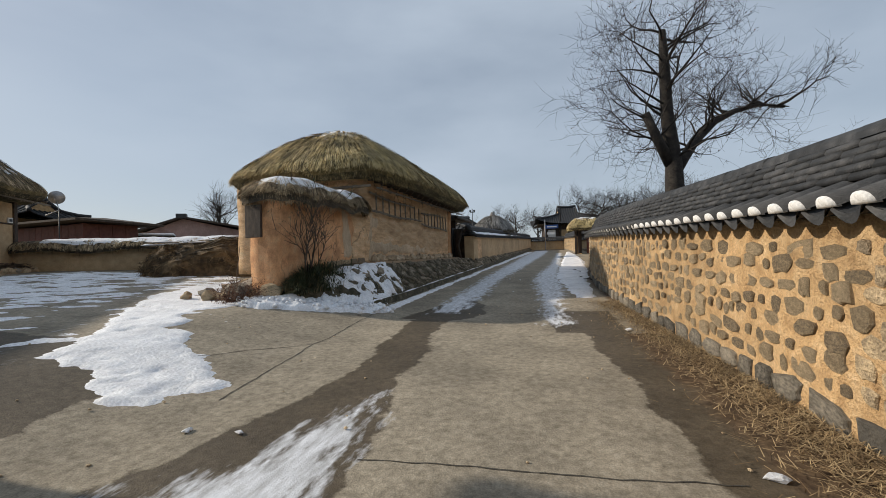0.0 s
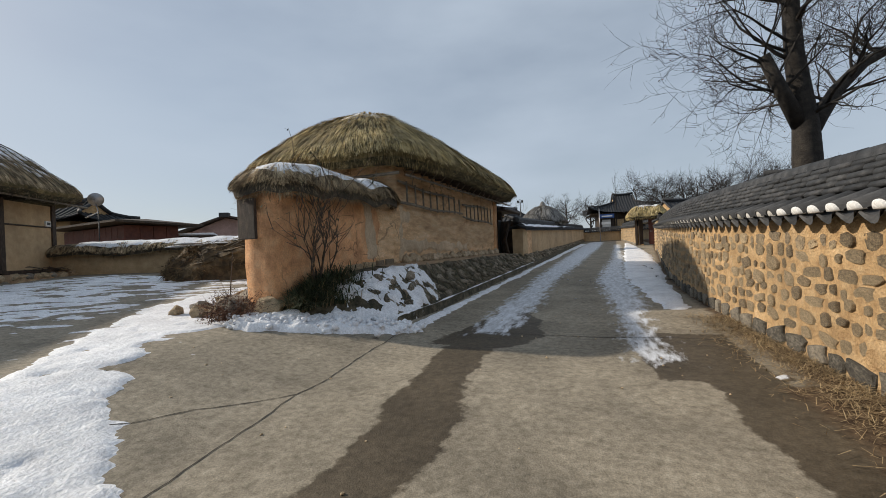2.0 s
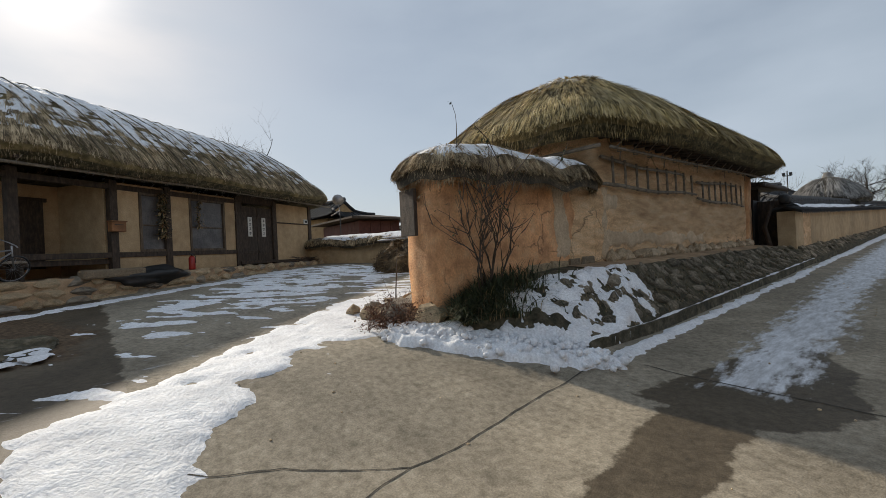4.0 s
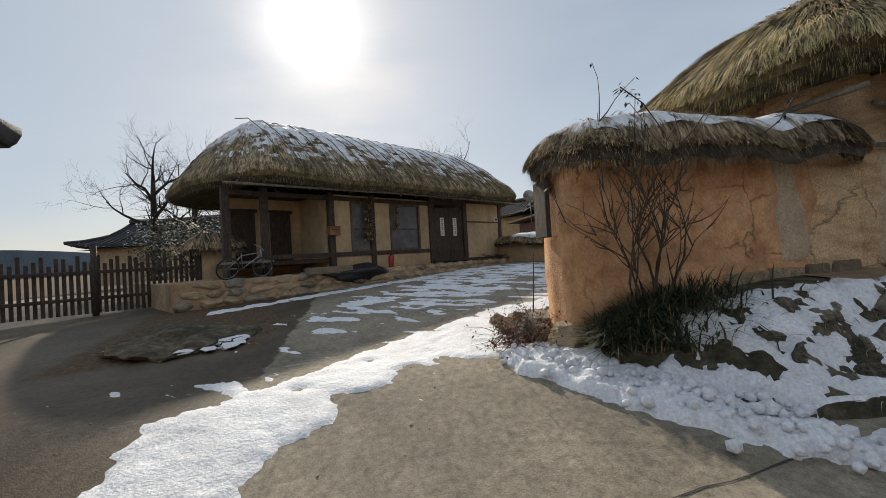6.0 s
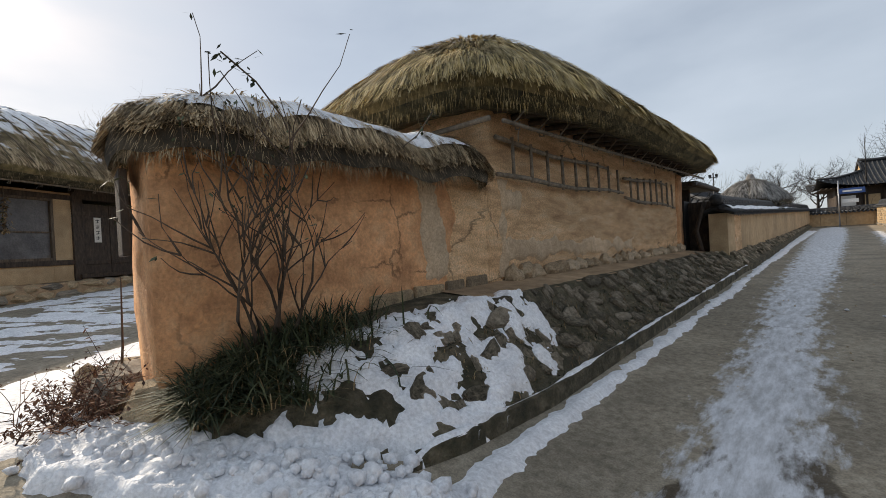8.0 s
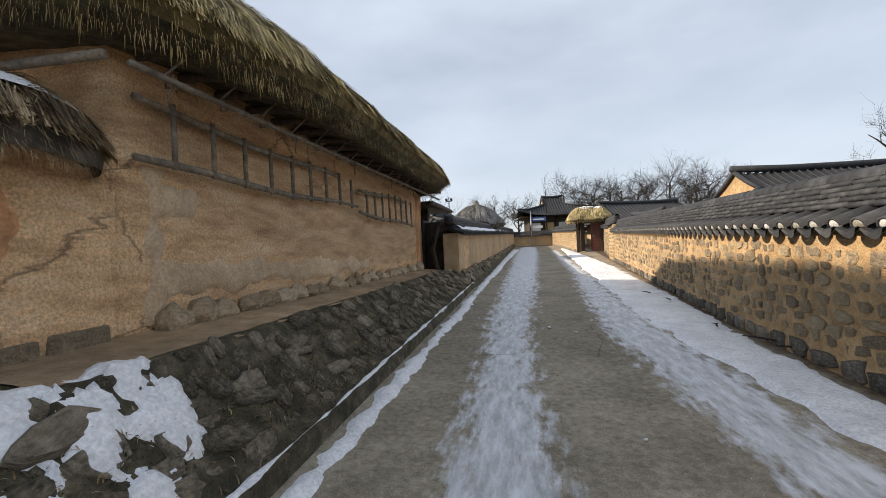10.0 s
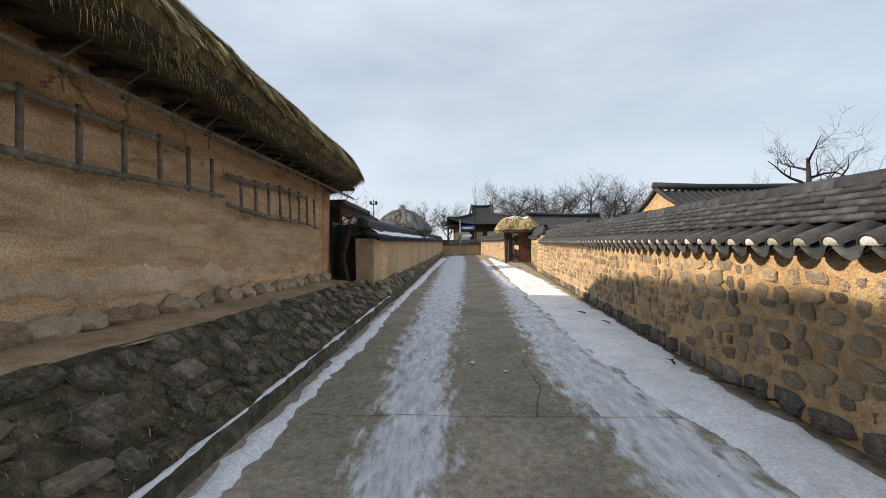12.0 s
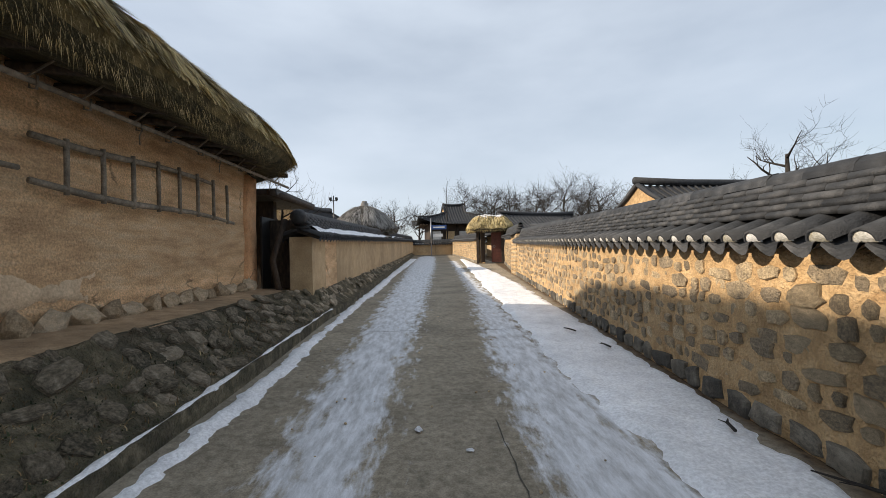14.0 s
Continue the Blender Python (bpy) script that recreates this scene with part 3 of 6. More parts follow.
def tile_cap(top, y0, y1, cx, zb, pitch=0.265, white=None, plugs=True, single=True):
    """A tiled cap along y on a wall's centre line: cover and pan tiles, lime plugs, ridge courses and a round ridge."""
    meshes, slope = {}, math.atan2(0.15, 0.42)
    rest = {}

    def piece(nm, key, data, mat, m4):
        if not single:
            V, F = rest.setdefault(nm, ([], [], mat))[:2]
            b = len(V)
            V.extend(m4 @ Vector(v) for v in data[0])
            F.extend(tuple(b + i for i in f) for f in data[1])
            return
        if key not in meshes:
            o = mesh(nm, *data, mat, top, smooth=True)
            meshes[key] = o.data
        else:
            o = new(nm, meshes[key])
            o.parent = top
        o.matrix_basis = m4

    cover, plug, pan = roof_tile_mesh(r=0.08), cap_plug_mesh(0.078), pan_tile_mesh()
    bulge = cap_plug_mesh(0.077, 0.05)
    for side in (1, -1):
        y = y0 + 0.1
        while y < y1:
            yaw = math.atan2(cx(y + 0.2) - cx(y - 0.2), 0.4)
            b4 = Matrix.Translation((cx(y), y, zb(y) + 0.2 + 0.012 * noise.noise(Vector((y * 1.7, side, 0))))) @ Matrix.Rotation(-yaw + (0 if side == 1 else math.pi) + 0.05 * noise.noise(Vector((y * 5, 2, side))), 4, "Z") @ Matrix.Rotation(-slope, 4, "Y")
            m4 = b4 @ Matrix.Translation((-0.03, 0, 0))
            piece("cover_tile", "c", cover, TILE, m4)
            if plugs and side == 1:
                fresh = white and y < white
                piece("lime_plug", "b" if fresh else "l", bulge if fresh else plug, LIME_W if fresh else LIME, m4)
            piece("pan_tile", "p", pan, TILE, b4 @ Matrix.Translation((0, pitch / 2, -0.012)))
            y += pitch
    for k, (hw, z0, z1) in enumerate(((0.175, 0.228, 0.268), (0.158, 0.278, 0.320), (0.143, 0.330, 0.372), (0.128, 0.382, 0.424), (0.112, 0.434, 0.472))):
        L = 0.30
        y = y0 + 0.02 + 0.13 * (k % 2)
        prof = [(-hw, z0 - 0.012), (-hw * 1.03, z0 + 0.012), (-hw * 0.9, z1), (hw * 0.9, z1), (hw * 1.03, z0 + 0.012), (hw, z0 - 0.012)]
        V = [(x, yy, z) for yy in (-L / 2 + 0.003, L / 2 - 0.003) for x, z in prof]
        F = [(i, (i + 1) % 6, 6 + (i + 1) % 6, 6 + i)[::-1] for i in range(6)] + [tuple(range(6)), tuple(range(6, 12))[::-1]]
        while y < y1 - L:
            yaw = math.atan2(cx(y + L) - cx(y), L)
            m4 = Matrix.Translation(((cx(y) + cx(y + L)) / 2 + 0.012 * noise.noise(Vector((y * 3, k, 0))), y + L / 2, zb(y + L / 2) + 0.007 * noise.noise(Vector((y * 4, k, 5))))) @ Matrix.Rotation(-yaw, 4, "Z") @ Matrix.Rotation(0.02 * noise.noise(Vector((y * 9, k, 7))), 4, "X")
            piece("ridge_tile", ("r", k), (V, F), TILE, m4)
            y += L
    y, L = y0 + 0.05, 0.36
    ridge = roof_tile_mesh(L + 0.02, 0.1)
    while y < y1 - L:
        m4 = Matrix.Translation((cx(y), y, zb(y) + 0.475 + 0.008 * noise.noise(Vector((y * 4, 1, 9))))) @ Matrix.Rotation(-math.atan2(cx(y + L) - cx(y), L) - math.pi / 2, 4, "Z") @ Matrix.Rotation(0.02, 4, "Y")
        piece("ridge_cover", "t", ridge, TILE, m4)
        y += L
    for nm, (V, F, mat) in rest.items():
        o = mesh(nm + "s", V, F, mat, top, smooth=True)
        o["kind"] = "stuff"


def stone_mesh(seed, w, h, d, square=0.6):
    """A rough rounded stone whose back is at x=0 and face at -d; y its width, z its height."""
    r = np.random.default_rng(seed)
    n = 10
    ang = np.linspace(0, 2 * math.pi, n, endpoint=False) + r.uniform(-0.22, 0.22, n)
    rad = r.uniform(0.8, 1.08, n)
    sq = 1 / np.maximum(np.abs(np.cos(ang)), np.abs(np.sin(ang))) ** square
    V, F = [], []
    for x, k in ((0.03, 1.0), (-d * 0.62, 0.97), (-d * 0.95, 0.86)):
        for a, q, s in zip(ang, rad, sq):
            V.append((x + r.uniform(-0.15, 0.15) * d, w / 2 * q * s * k * math.cos(a), h / 2 * q * s * k * math.sin(a)))
    V.append((-d * r.uniform(0.95, 1.25), r.uniform(-0.25, 0.25) * w, r.uniform(-0.25, 0.25) * h))
    for j in range(2):
        for k in range(n):
            k2 = (k + 1) % n
            F.append((j * n + k, (j + 1) * n + k, (j + 1) * n + k2, j * n + k2))
    for k in range(n):
        F.append((2 * n + k, 3 * n, 2 * n + (k + 1) % n))
    return V, F


STONE_KINDS = [stone_mesh(40 + i, 1, 1, 1, 0.8) for i in range(14)]
BLOCK_KINDS = [stone_mesh(70 + i, 1, 1, 1, 0.95) for i in range(8)]


def stone_wall(name, y0, y1, face, label, near, height=1.36, thick=0.5, mud=MUD_W, tiled=True, pitch=0.265, white=None, rows=8, seed=3, density=1.0):
    """A mud wall along y with field stones set in it and a tiled cap. face(y) is the lane side; near is the stretch whose pieces are single."""
    top = thing(name, label, "wall", kind="structure")
    ys = np.arange(y0, y1 + 0.01, 0.1)
    V, F = [], []
    zs = np.linspace(-0.15, height, 19)
    m = len(zs)
    for y in ys:
        fx, g = float(face(y)), float(gz(face(y), y))
        for z in zs:
            V.append((fx + 0.018 * noise.noise(Vector((7, y * 2.1, z * 2.5))) + 0.016 * noise.noise(Vector((3, y * 6.5, z * 7.5))) + 0.03 * max(0, z) / height, y, g + z))
        V += [(fx + thick, y, g + height), (fx + thick, y, g - 0.15)]
    s = m + 2
    for i in range(len(ys) - 1):
        for k in range(s - 1):
            a = i * s + k
            F.append((a, a + s, a + s + 1, a + 1)[::-1])
    F += [tuple(range(s)), tuple((len(ys) - 1) * s + k for k in range(s))[::-1]]
    mesh("mud_core", V, F, mud, top, "yellow ochre mud between the stones", smooth=True)
    r = np.random.default_rng(seed)
    meshes = {}

    def piece(nm, key, data, mat, m4, smooth=False):
        if key not in meshes:
            o = mesh(nm, *data, mat, top, smooth=smooth)
            meshes[key] = o.data
        else:
            o = new(nm, meshes[key])
            o.parent = top
        o.matrix_basis = m4
        return o

    rest = {"stone": ([], []), "base_stone": ([], [])}
    count = 0
    for row in range(rows):
        z = 0.09 if row == 0 else 0.14 + (height - 0.2) * row / rows
        y = y0 + r.uniform(0, 0.3)
        while y < y1 - 0.15:
            big = row == 0
            w = r.uniform(0.22, 0.44) if big else r.choice((r.uniform(0.08, 0.15), r.uniform(0.13, 0.24), r.uniform(0.2, 0.34)))
            h = r.uniform(0.17, 0.23) if big else min(w * 1.2, r.uniform(0.08, 0.165))
            d = r.uniform(0.025, 0.045) if big else r.uniform(0.012, 0.032)
            yc = y + w / 2
            zz = z + (0 if big else r.uniform(-0.03, 0.03) + 0.05 * noise.noise(Vector((yc * 0.7, row * 0.4, seed))))
            fx = float(face(yc)) + 0.03 * zz / height + 0.008
            yaw = math.atan2(float(face(yc + 0.2) - face(yc - 0.2)), 0.4)
            m4 = Matrix.Translation((fx, yc, float(gz(fx, yc)) + zz)) @ Matrix.Rotation(-yaw, 4, "Z") @ Matrix.Rotation(r.uniform(-0.2, 0.2), 4, "X") @ Matrix.Diagonal((d, w, h, 1))
            k = int(r.integers(8 if big else 14))
            nm = "base_stone" if big else "stone"
            shape = (BLOCK_KINDS if big else STONE_KINDS)[k]
            if near[0] < yc < near[1] and count < 300:
                piece(nm, (nm, k), shape, STONE_D if big else STONE, m4)
                count += 1
            else:
                b = len(rest[nm][0])
                rest[nm][0].extend(m4 @ Vector(v) for v in shape[0])
                rest[nm][1].extend(tuple(b + i for i in f) for f in shape[1])
            y += w + (r.uniform(0.0, 0.03) if big else r.uniform(0.02, 0.11) / density)
    for nm, (V, F) in rest.items():
        if V:
            o = mesh(nm + "_courses", V, F, STONE_D if nm == "base_stone" else STONE, top)
            o["kind"] = "stuff"
    if not tiled:
        return top
    tile_cap(top, y0, y1, lambda y: float(face(y)) + thick / 2 + 0.02, lambda y: float(gz(face(y), y)) + height, pitch, white)
    return top


# ---- thatched roofs ----
def stadium(u, a, b, R, cap):
    """A point on the outline about the ridge a-b (u from 0 to 1): the foot on the ridge and the way outward."""
    A, B = np.array(a, float), np.array(b, float)
    L = np.linalg.norm(B - A)
    d = (B - A) / max(L, 1e-6)
    nrm = np.array([d[1], -d[0]])
    half = math.pi * (R + cap) / 2
    tot = 2 * L + 2 * half
    s = (u % 1) * tot
    if s < L:
        return A + d * s, nrm * R
    s -= L
    if s < half:
        w = s / half * math.pi
        k = lambda v: np.sign(v) * abs(v) ** 0.72
        return B, nrm * R * k(math.cos(w)) + d * cap * k(math.sin(w))
    s -= half
    if s < L:
        return B - d * s, -nrm * R
    s -= L
    w = s / half * math.pi
    k = lambda v: np.sign(v) * abs(v) ** 0.72
    return A, -nrm * R * k(math.cos(w)) - d * cap * k(math.sin(w))


def thatch_roof(parent, a, b, R, cap, ze, H, strands=14000, mat=THATCH, under=THATCH_D, snow=None, thick=0.34, power=1.75, seed=5, length=0.5, name="thatch", rag=1.0, wid=0.010, tuft=0.16, droop=0.17):
    """A thick rounded straw roof over the ridge a-b, with loose straw on it and snow near the ridge."""
    prof = [(r, H * (1 - r ** power)) for r in np.linspace(0, 0.95, 15)] + [(1.0, -0.05), (1.012, -0.14), (0.99, -0.22), (0.955, -thick * 0.88), (0.9, -thick), (0.7, -thick * 0.5), (0.3, 0.0)]
    N = 120

    def at(u, r, z):
        c, n = stadium(u, a, b, R, cap)
        x, y = c + n * r
        w = noise.noise(Vector((x * 1.1, y * 1.1, seed))) * 0.09 + noise.noise(Vector((x * 3.1, y * 3.1, seed))) * 0.055
        edge = sstep((r - 0.75) / 0.25)
        sag = 0.13 * noise.noise(Vector((u * 17, seed, 3))) * edge
        return Vector((x, y, ze + z + w * (0.7 if z > -0.05 else 0.3) + sag))
    V, F = [], []
    for i in range(N):
        for r, z in prof:
            V.append(at(i / N, r, z))
    m = len(prof)
    for i in range(N):
        j = (i + 1) % N
        for k in range(m - 1):
            F.append((i * m + k, i * m + k + 1, j * m + k + 1, j * m + k))
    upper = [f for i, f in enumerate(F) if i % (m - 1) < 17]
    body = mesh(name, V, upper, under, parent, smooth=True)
    # the underside is mossy, and its dark colour stands in for eave shade too
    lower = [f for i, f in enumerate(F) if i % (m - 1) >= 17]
    mesh(name + "_underside", V, lower, MOSS_SHADED, parent, "mossy underside of the straw, eave shade put into its colour", smooth=True)
    # loose straw, thrown down the slope
    r_ = np.random.default_rng(seed)
    V, F = [], []
    around = 2 * math.dist(a, b) + math.pi * (R + cap)
    K, C = max(12, int(around / tuft)), max(3, int(R / (tuft * 1.3)))
    for _ in range(strands):
        u = r_.uniform()
        r0 = 1 - abs(r_.normal(0, 0.22)) if r_.uniform() < 0.42 else math.sqrt(r_.uniform(0.02, 1.0))
        r0 = min(max(r0, 0.1), 0.985)
        ln = length * r_.uniform(0.5, 1.3) / max(R, 0.5)
        du = r_.normal(0, 0.004) * 3 / max(R, 1)
        lift = r_.uniform(0.005, 0.05) * rag
        if r_.uniform() < 0.7:              # straw lies in handfuls, each with its own lean and height
            ku, kr = round(u * K), round(r0 * C)
            h1, h2 = noise.noise(Vector((ku * 1.37, kr * 2.11, seed))), noise.noise(Vector((ku * 2.3 + 9, kr * 1.7, seed)))
            u = (ku + 0.35 * h2 + r_.normal(0, 0.2)) / K
            r0 = min(max((kr + 0.4 * h1 + r_.normal(0, 0.12)) / C, 0.08), 0.985)
            du = (0.9 * h1 + r_.normal(0, 0.25)) / K
            lift += (0.03 + 0.06 * h2) * min(rag, 1.4) * min(tuft / 0.16, 1)
        P, hang = [], r_.uniform(0.35, 1.1)
        for s in (0, 0.5, 1):
            r = r0 + ln * s
            over = max(0, r - 1.0)
            z = H * (1 - min(r, 1.0) ** power)
            if over > 0:
                over = min(over * R, droop * hang) / R
                z -= over * R * 0.9 + 0.03
                r = 1.0 + over * 0.55
            p = at(u + du * s, r, max(z, -0.5))
            P.append(p + Vector((0, 0, lift * (0.4 + s * (1.0 - s * 0.4)))))
        side = (P[2] - P[0]).cross(Vector((0, 0, 1)))
        side = side.normalized() * wid * r_.uniform(0.6, 1.4) if side.length > 1e-6 else Vector((wid, 0, 0))
        q = len(V)
        V += [P[0] - side, P[0] + side, P[1] - side, P[1] + side, P[2]]
        F += [(q, q + 1, q + 3, q + 2), (q + 2, q + 3, q + 4)]
    # shaggy underside fringe
    for _ in range(strands // 4):
        u, r = r_.uniform(), r_.uniform(0.93, 1.005)
        p = at(u, r, -0.05 - (1.0 - r) * 2.6)
        c, n = stadium(u, a, b, R, cap)
        d = Vector((*(n / max(np.linalg.norm(n), 1e-6)), 0))
        tip = p + d * r_.uniform(-0.02, 0.08) + Vector((r_.normal(0, 0.02), r_.normal(0, 0.02), -r_.uniform(0.06, 0.26) * min(1, thick / 0.3)))
        t = d.cross(Vector((0, 0, 1))) * wid * 0.8
        q = len(V)
        V += [p - t, p + t, tip]
        F.append((q, q + 1, q + 2))
    o = mesh("loose_straw", V, F, mat, parent)
    o["kind"] = "stuff"
    if snow:
        V, F, idx = [], [], {}
        NU, NR = 240, 60
        rs = np.linspace(0.0, snow[1], NR)
        ok = {}
        for i in range(NU):
            for k in range(NR):
                p = at(i / NU, rs[k], H * (1 - rs[k] ** power))
                f = snow[0](p.x, p.y, rs[k], i / NU) + 0.5 * noise.noise(Vector((p.x * 2.3, p.y * 2.3, 4))) + 0.45 * noise.noise(Vector((p.x * 7, p.y * 7, 1))) + 0.4 * noise.noise(Vector((p.x * 19, p.y * 19, 2)))
                ok[i, k] = f
                V.append(p + Vector((0, 0, 0.022 + 0.01 * rag + 0.04 * min(max(f * 2.2, -1.5), 0.8))))
        for i in range(NU):
            j = (i + 1) % NU
            for k in range(NR - 1):
                if max(ok[i, k], ok[j, k], ok[i, k + 1], ok[j, k + 1]) > -0.12:
                    F.append((i * NR + k, i * NR + k + 1, j * NR + k + 1, j * NR + k))
        used = sorted({v for f in F for v in f})
        rem = {v: n for n, v in enumerate(used)}
        if F:
            mesh("roof_snow", [V[v] for v in used], [tuple(rem[v] for v in f) for f in F], SNOW, parent, "thin melting snow on the straw", smooth=True)
    return body


right_wall = stone_wall("wall_east", -4.0, 28.4, wall_x, "ochre mud and field stone wall with dark tile cap", (3.0, 14.0), white=7.1)


# ---- the thatched house by the lane ----
def mud_wall(name, lo, hi, mat, parent, label="", wob=0.03, step=0.22):
    """An uneven hand-laid mud wall: a box with a fine grid on it, its faces waved."""
    bm = bmesh.new()
    bmesh.ops.create_cube(bm, size=1)
    s, c = Vector(hi) - Vector(lo), (Vector(hi) + Vector(lo)) / 2
    for v in bm.verts:
        v.co = Vector(a * b for a, b in zip(v.co, s)) + c
    for ax in range(3):
        n = int(s[ax] / step)
        for k in range(1, n):
            p, nrm = Vector(lo), Vector((0, 0, 0))
            p[ax], nrm[ax] = lo[ax] + s[ax] * k / n, 1
            bmesh.ops.bisect_plane(bm, geom=bm.verts[:] + bm.edges[:] + bm.faces[:], plane_co=p, plane_no=nrm)
    for v in bm.verts:
        v.co += noise.noise_vector(v.co * 1.1) * wob + noise.noise_vector(v.co * 4.5) * wob * 0.3
    return part(name, bm, mat, parent, label, smooth=True)


def blob(seed, sub=2, rough=0.35, flat=1.0):
    """A rough lump of about 1 m across."""
    bm = bmesh.new()
    bmesh.ops.create_icosphere(bm, subdivisions=sub, radius=0.5)
    for v in bm.verts:
        n = v.co.normalized()
        v.co *= 1 + rough * noise.noise(n * 1.6 + Vector((seed * 3.7, 0, 0))) + rough * 0.4 * noise.noise(n * 4 + Vector((seed, 5, 0)))
        v.co.z *= flat
    return bm


def rock(name, seed, at, size, mat, parent=None, rz=0.0, label="", rough=0.5):
    bm = blob(seed, 2, rough)
    for v in bm.verts:                      # flatten a few sides, as broken stone has
        for k in range(5):
            d = Vector((math.sin(seed + k * 2.1), math.cos(seed * 1.3 + k * 1.7), math.sin(seed * 2.2 + k))).normalized()
            h = v.co.dot(d) - 0.36
            if h > 0:
                v.co -= d * h
    o = part(name, bm, mat, parent, label)
    o.matrix_basis = Matrix.Translation(at) @ Matrix.Rotation(rz, 4, "Z") @ Matrix.Diagonal((*size, 1))
    return o


house = thing("thatched_house", "tan mud-walled house under a shaggy golden straw roof", "house")
mud_wall("wall", (-8.9, 10.25, 0.9), (-4.9, 19.45, 3.5), MUD_T, house, "banded tan mud wall", wob=0.035)
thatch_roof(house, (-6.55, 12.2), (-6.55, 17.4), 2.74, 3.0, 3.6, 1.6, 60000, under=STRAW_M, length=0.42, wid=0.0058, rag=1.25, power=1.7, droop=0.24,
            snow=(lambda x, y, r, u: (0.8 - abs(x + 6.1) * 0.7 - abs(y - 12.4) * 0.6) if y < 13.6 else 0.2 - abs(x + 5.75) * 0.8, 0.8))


def coat(name, x, y0, y1, z0, z1, mat, parent, label, field, thick=0.022, step=0.035):
    """A thin coat of mud or mortar on a wall that faces +x, with a broken outline."""
    Y, Z = np.meshgrid(np.arange(y0, y1, step), np.arange(z0, z1, step))
    f = field(Y, Z) + 0.10 * fnoise(Y, Z, 2.2, 6, x * 7)
    wave = np.array([(noise.noise_vector(Vector((x, a, b)) * 1.1) * 0.035 + noise.noise_vector(Vector((x, a, b)) * 4.5) * 0.0105).x for a, b in zip(Y.ravel(), Z.ravel())]).reshape(Y.shape)
    X = x + wave + thick * np.clip(f / 0.03, -1, 1) + 0.008 * fnoise(Y, Z, 5, 4, 3)
    n = Y.shape[1]
    k = np.arange(n * (Y.shape[0] - 1)).reshape(-1, n)[:, :-1].ravel()
    Q = np.stack([k, k + 1, k + n + 1, k + n], 1)
    Q = Q[(f.ravel()[Q] > -0.02).any(1)]
    used, inv = np.unique(Q, return_inverse=True)
    return mesh(name, np.stack([X.ravel(), Y.ravel(), Z.ravel()], 1)[used], inv.reshape(-1, 4), mat, parent, label, smooth=True)


coat("lower_coat", -4.9, 10.4, 17.5, 1.15, 2.1, PATCH, house, "worn paler coat of mud", lambda Y, Z: np.minimum(0.16 - np.abs(Z - 1.55 + 0.02 * (Y - 12)), np.minimum(Y - 10.62, 15.6 - Y) * 0.4) - 0.03)
coat("coat_edge", -4.89, 10.45, 11.4, 1.2, 2.5, PATCH, house, "pale raised edge of a mud coat", lambda Y, Z: np.maximum(0.05 - np.abs(Y - 10.63), np.minimum(0.12 - np.abs(Z - 2.22), 0.22 - np.abs(Y - 10.82))))
tube("eave_pole", [(-4.40, 10.0, 3.06), (-4.43, 13, 3.11), (-4.43, 16.2, 3.17), (-4.40, 20.1, 3.21)], 0.026, WOOD_G, house, "peeled grey eave pole")
tube("end_pole", [(-4.55, 9.95, 3.12), (-5.6, 9.85, 3.1), (-7.6, 9.8, 3.1)], 0.035, WOOD_G, house, "peeled grey eave pole")
for i in range(17):
    y = 10.35 + i * 0.58 + 0.12 * math.sin(i * 3.1)
    z = 3.06 + (y - 10) * 0.016
    tube("straw_rope", [(-4.40, y, z + 0.05), (-4.405, y, z - 0.05), (-4.47, y + 0.01, z - 0.035), (-4.47, y, z + 0.05), (-4.28, y + 0.14, z + 0.3)], 0.011, WOOD_G, house, sides=5)
    if i % 3 == 0:
        tube("rope_end", [(-4.405, y, z - 0.04), (-4.40, y - 0.05, z - 0.12), (-4.41, y - 0.03, z - 0.2)], 0.007, WOOD_G, house, sides=4)
for i in range(26):
    y = 10.7 + i * 0.335 + rng.uniform(-0.05, 0.05)
    rock("foundation_stone", i + 3, (-4.84, y, 1.2 + 0.02 * math.sin(i * 2.3)), (0.24, rng.uniform(0.28, 0.46), rng.uniform(0.22, 0.34)), FOUND, house)
for i in range(20):
    y = 10.5 + i * 0.47
    tube("rafter_end", [(-6.0, y, 3.5), (-4.2, y + 0.03, 3.34)], 0.045, WOOD_D, house)
mud_wall("corner_buttress", (-5.1, 19.1, 1.0), (-4.84, 19.52, 3.3), MUD_O, house, "orange mud corner", wob=0.03)


def ladder(y0, y1, z0, z1, zt0, zt1, rungs, label):
    """A pole ladder hung flat on the wall."""
    t = thing("ladder", label, "ladder", group="ladders on the house wall")
    f = lambda y, a, b: a + (b - a) * (y - y0) / (y1 - y0)
    wav = lambda y, k: 0.03 * math.sin(y * 1.9 + k)
    ys = np.linspace(y0, y1, 7)
    tube("rail", [(-4.76 + 0.01 * math.sin(y), y, f(y, z0, z1) + wav(y, 0)) for y in ys], [0.03, 0.036, 0.036, 0.033, 0.03, 0.028, 0.024], WOOD_G, t)
    tube("rail", [(-4.78 + 0.01 * math.sin(y), y + 0.03, f(y, zt0, zt1) + wav(y, 1)) for y in ys[:-1]], [0.03, 0.034, 0.034, 0.03, 0.03, 0.025], WOOD_G, t)
    for i in range(rungs):
        y = y0 + 0.35 + (y1 - y0 - 0.6) * i / (rungs - 1)
        tube("rung", [(-4.745, y, f(y, z0, z1) + wav(y, 0) - 0.05), (-4.75, y + 0.01, (f(y, z0, z1) + f(y, zt0, zt1)) / 2), (-4.76, y + 0.02, f(y, zt0, zt1) + wav(y, 1) + 0.05)], 0.024, WOOD_G, t, sides=7)


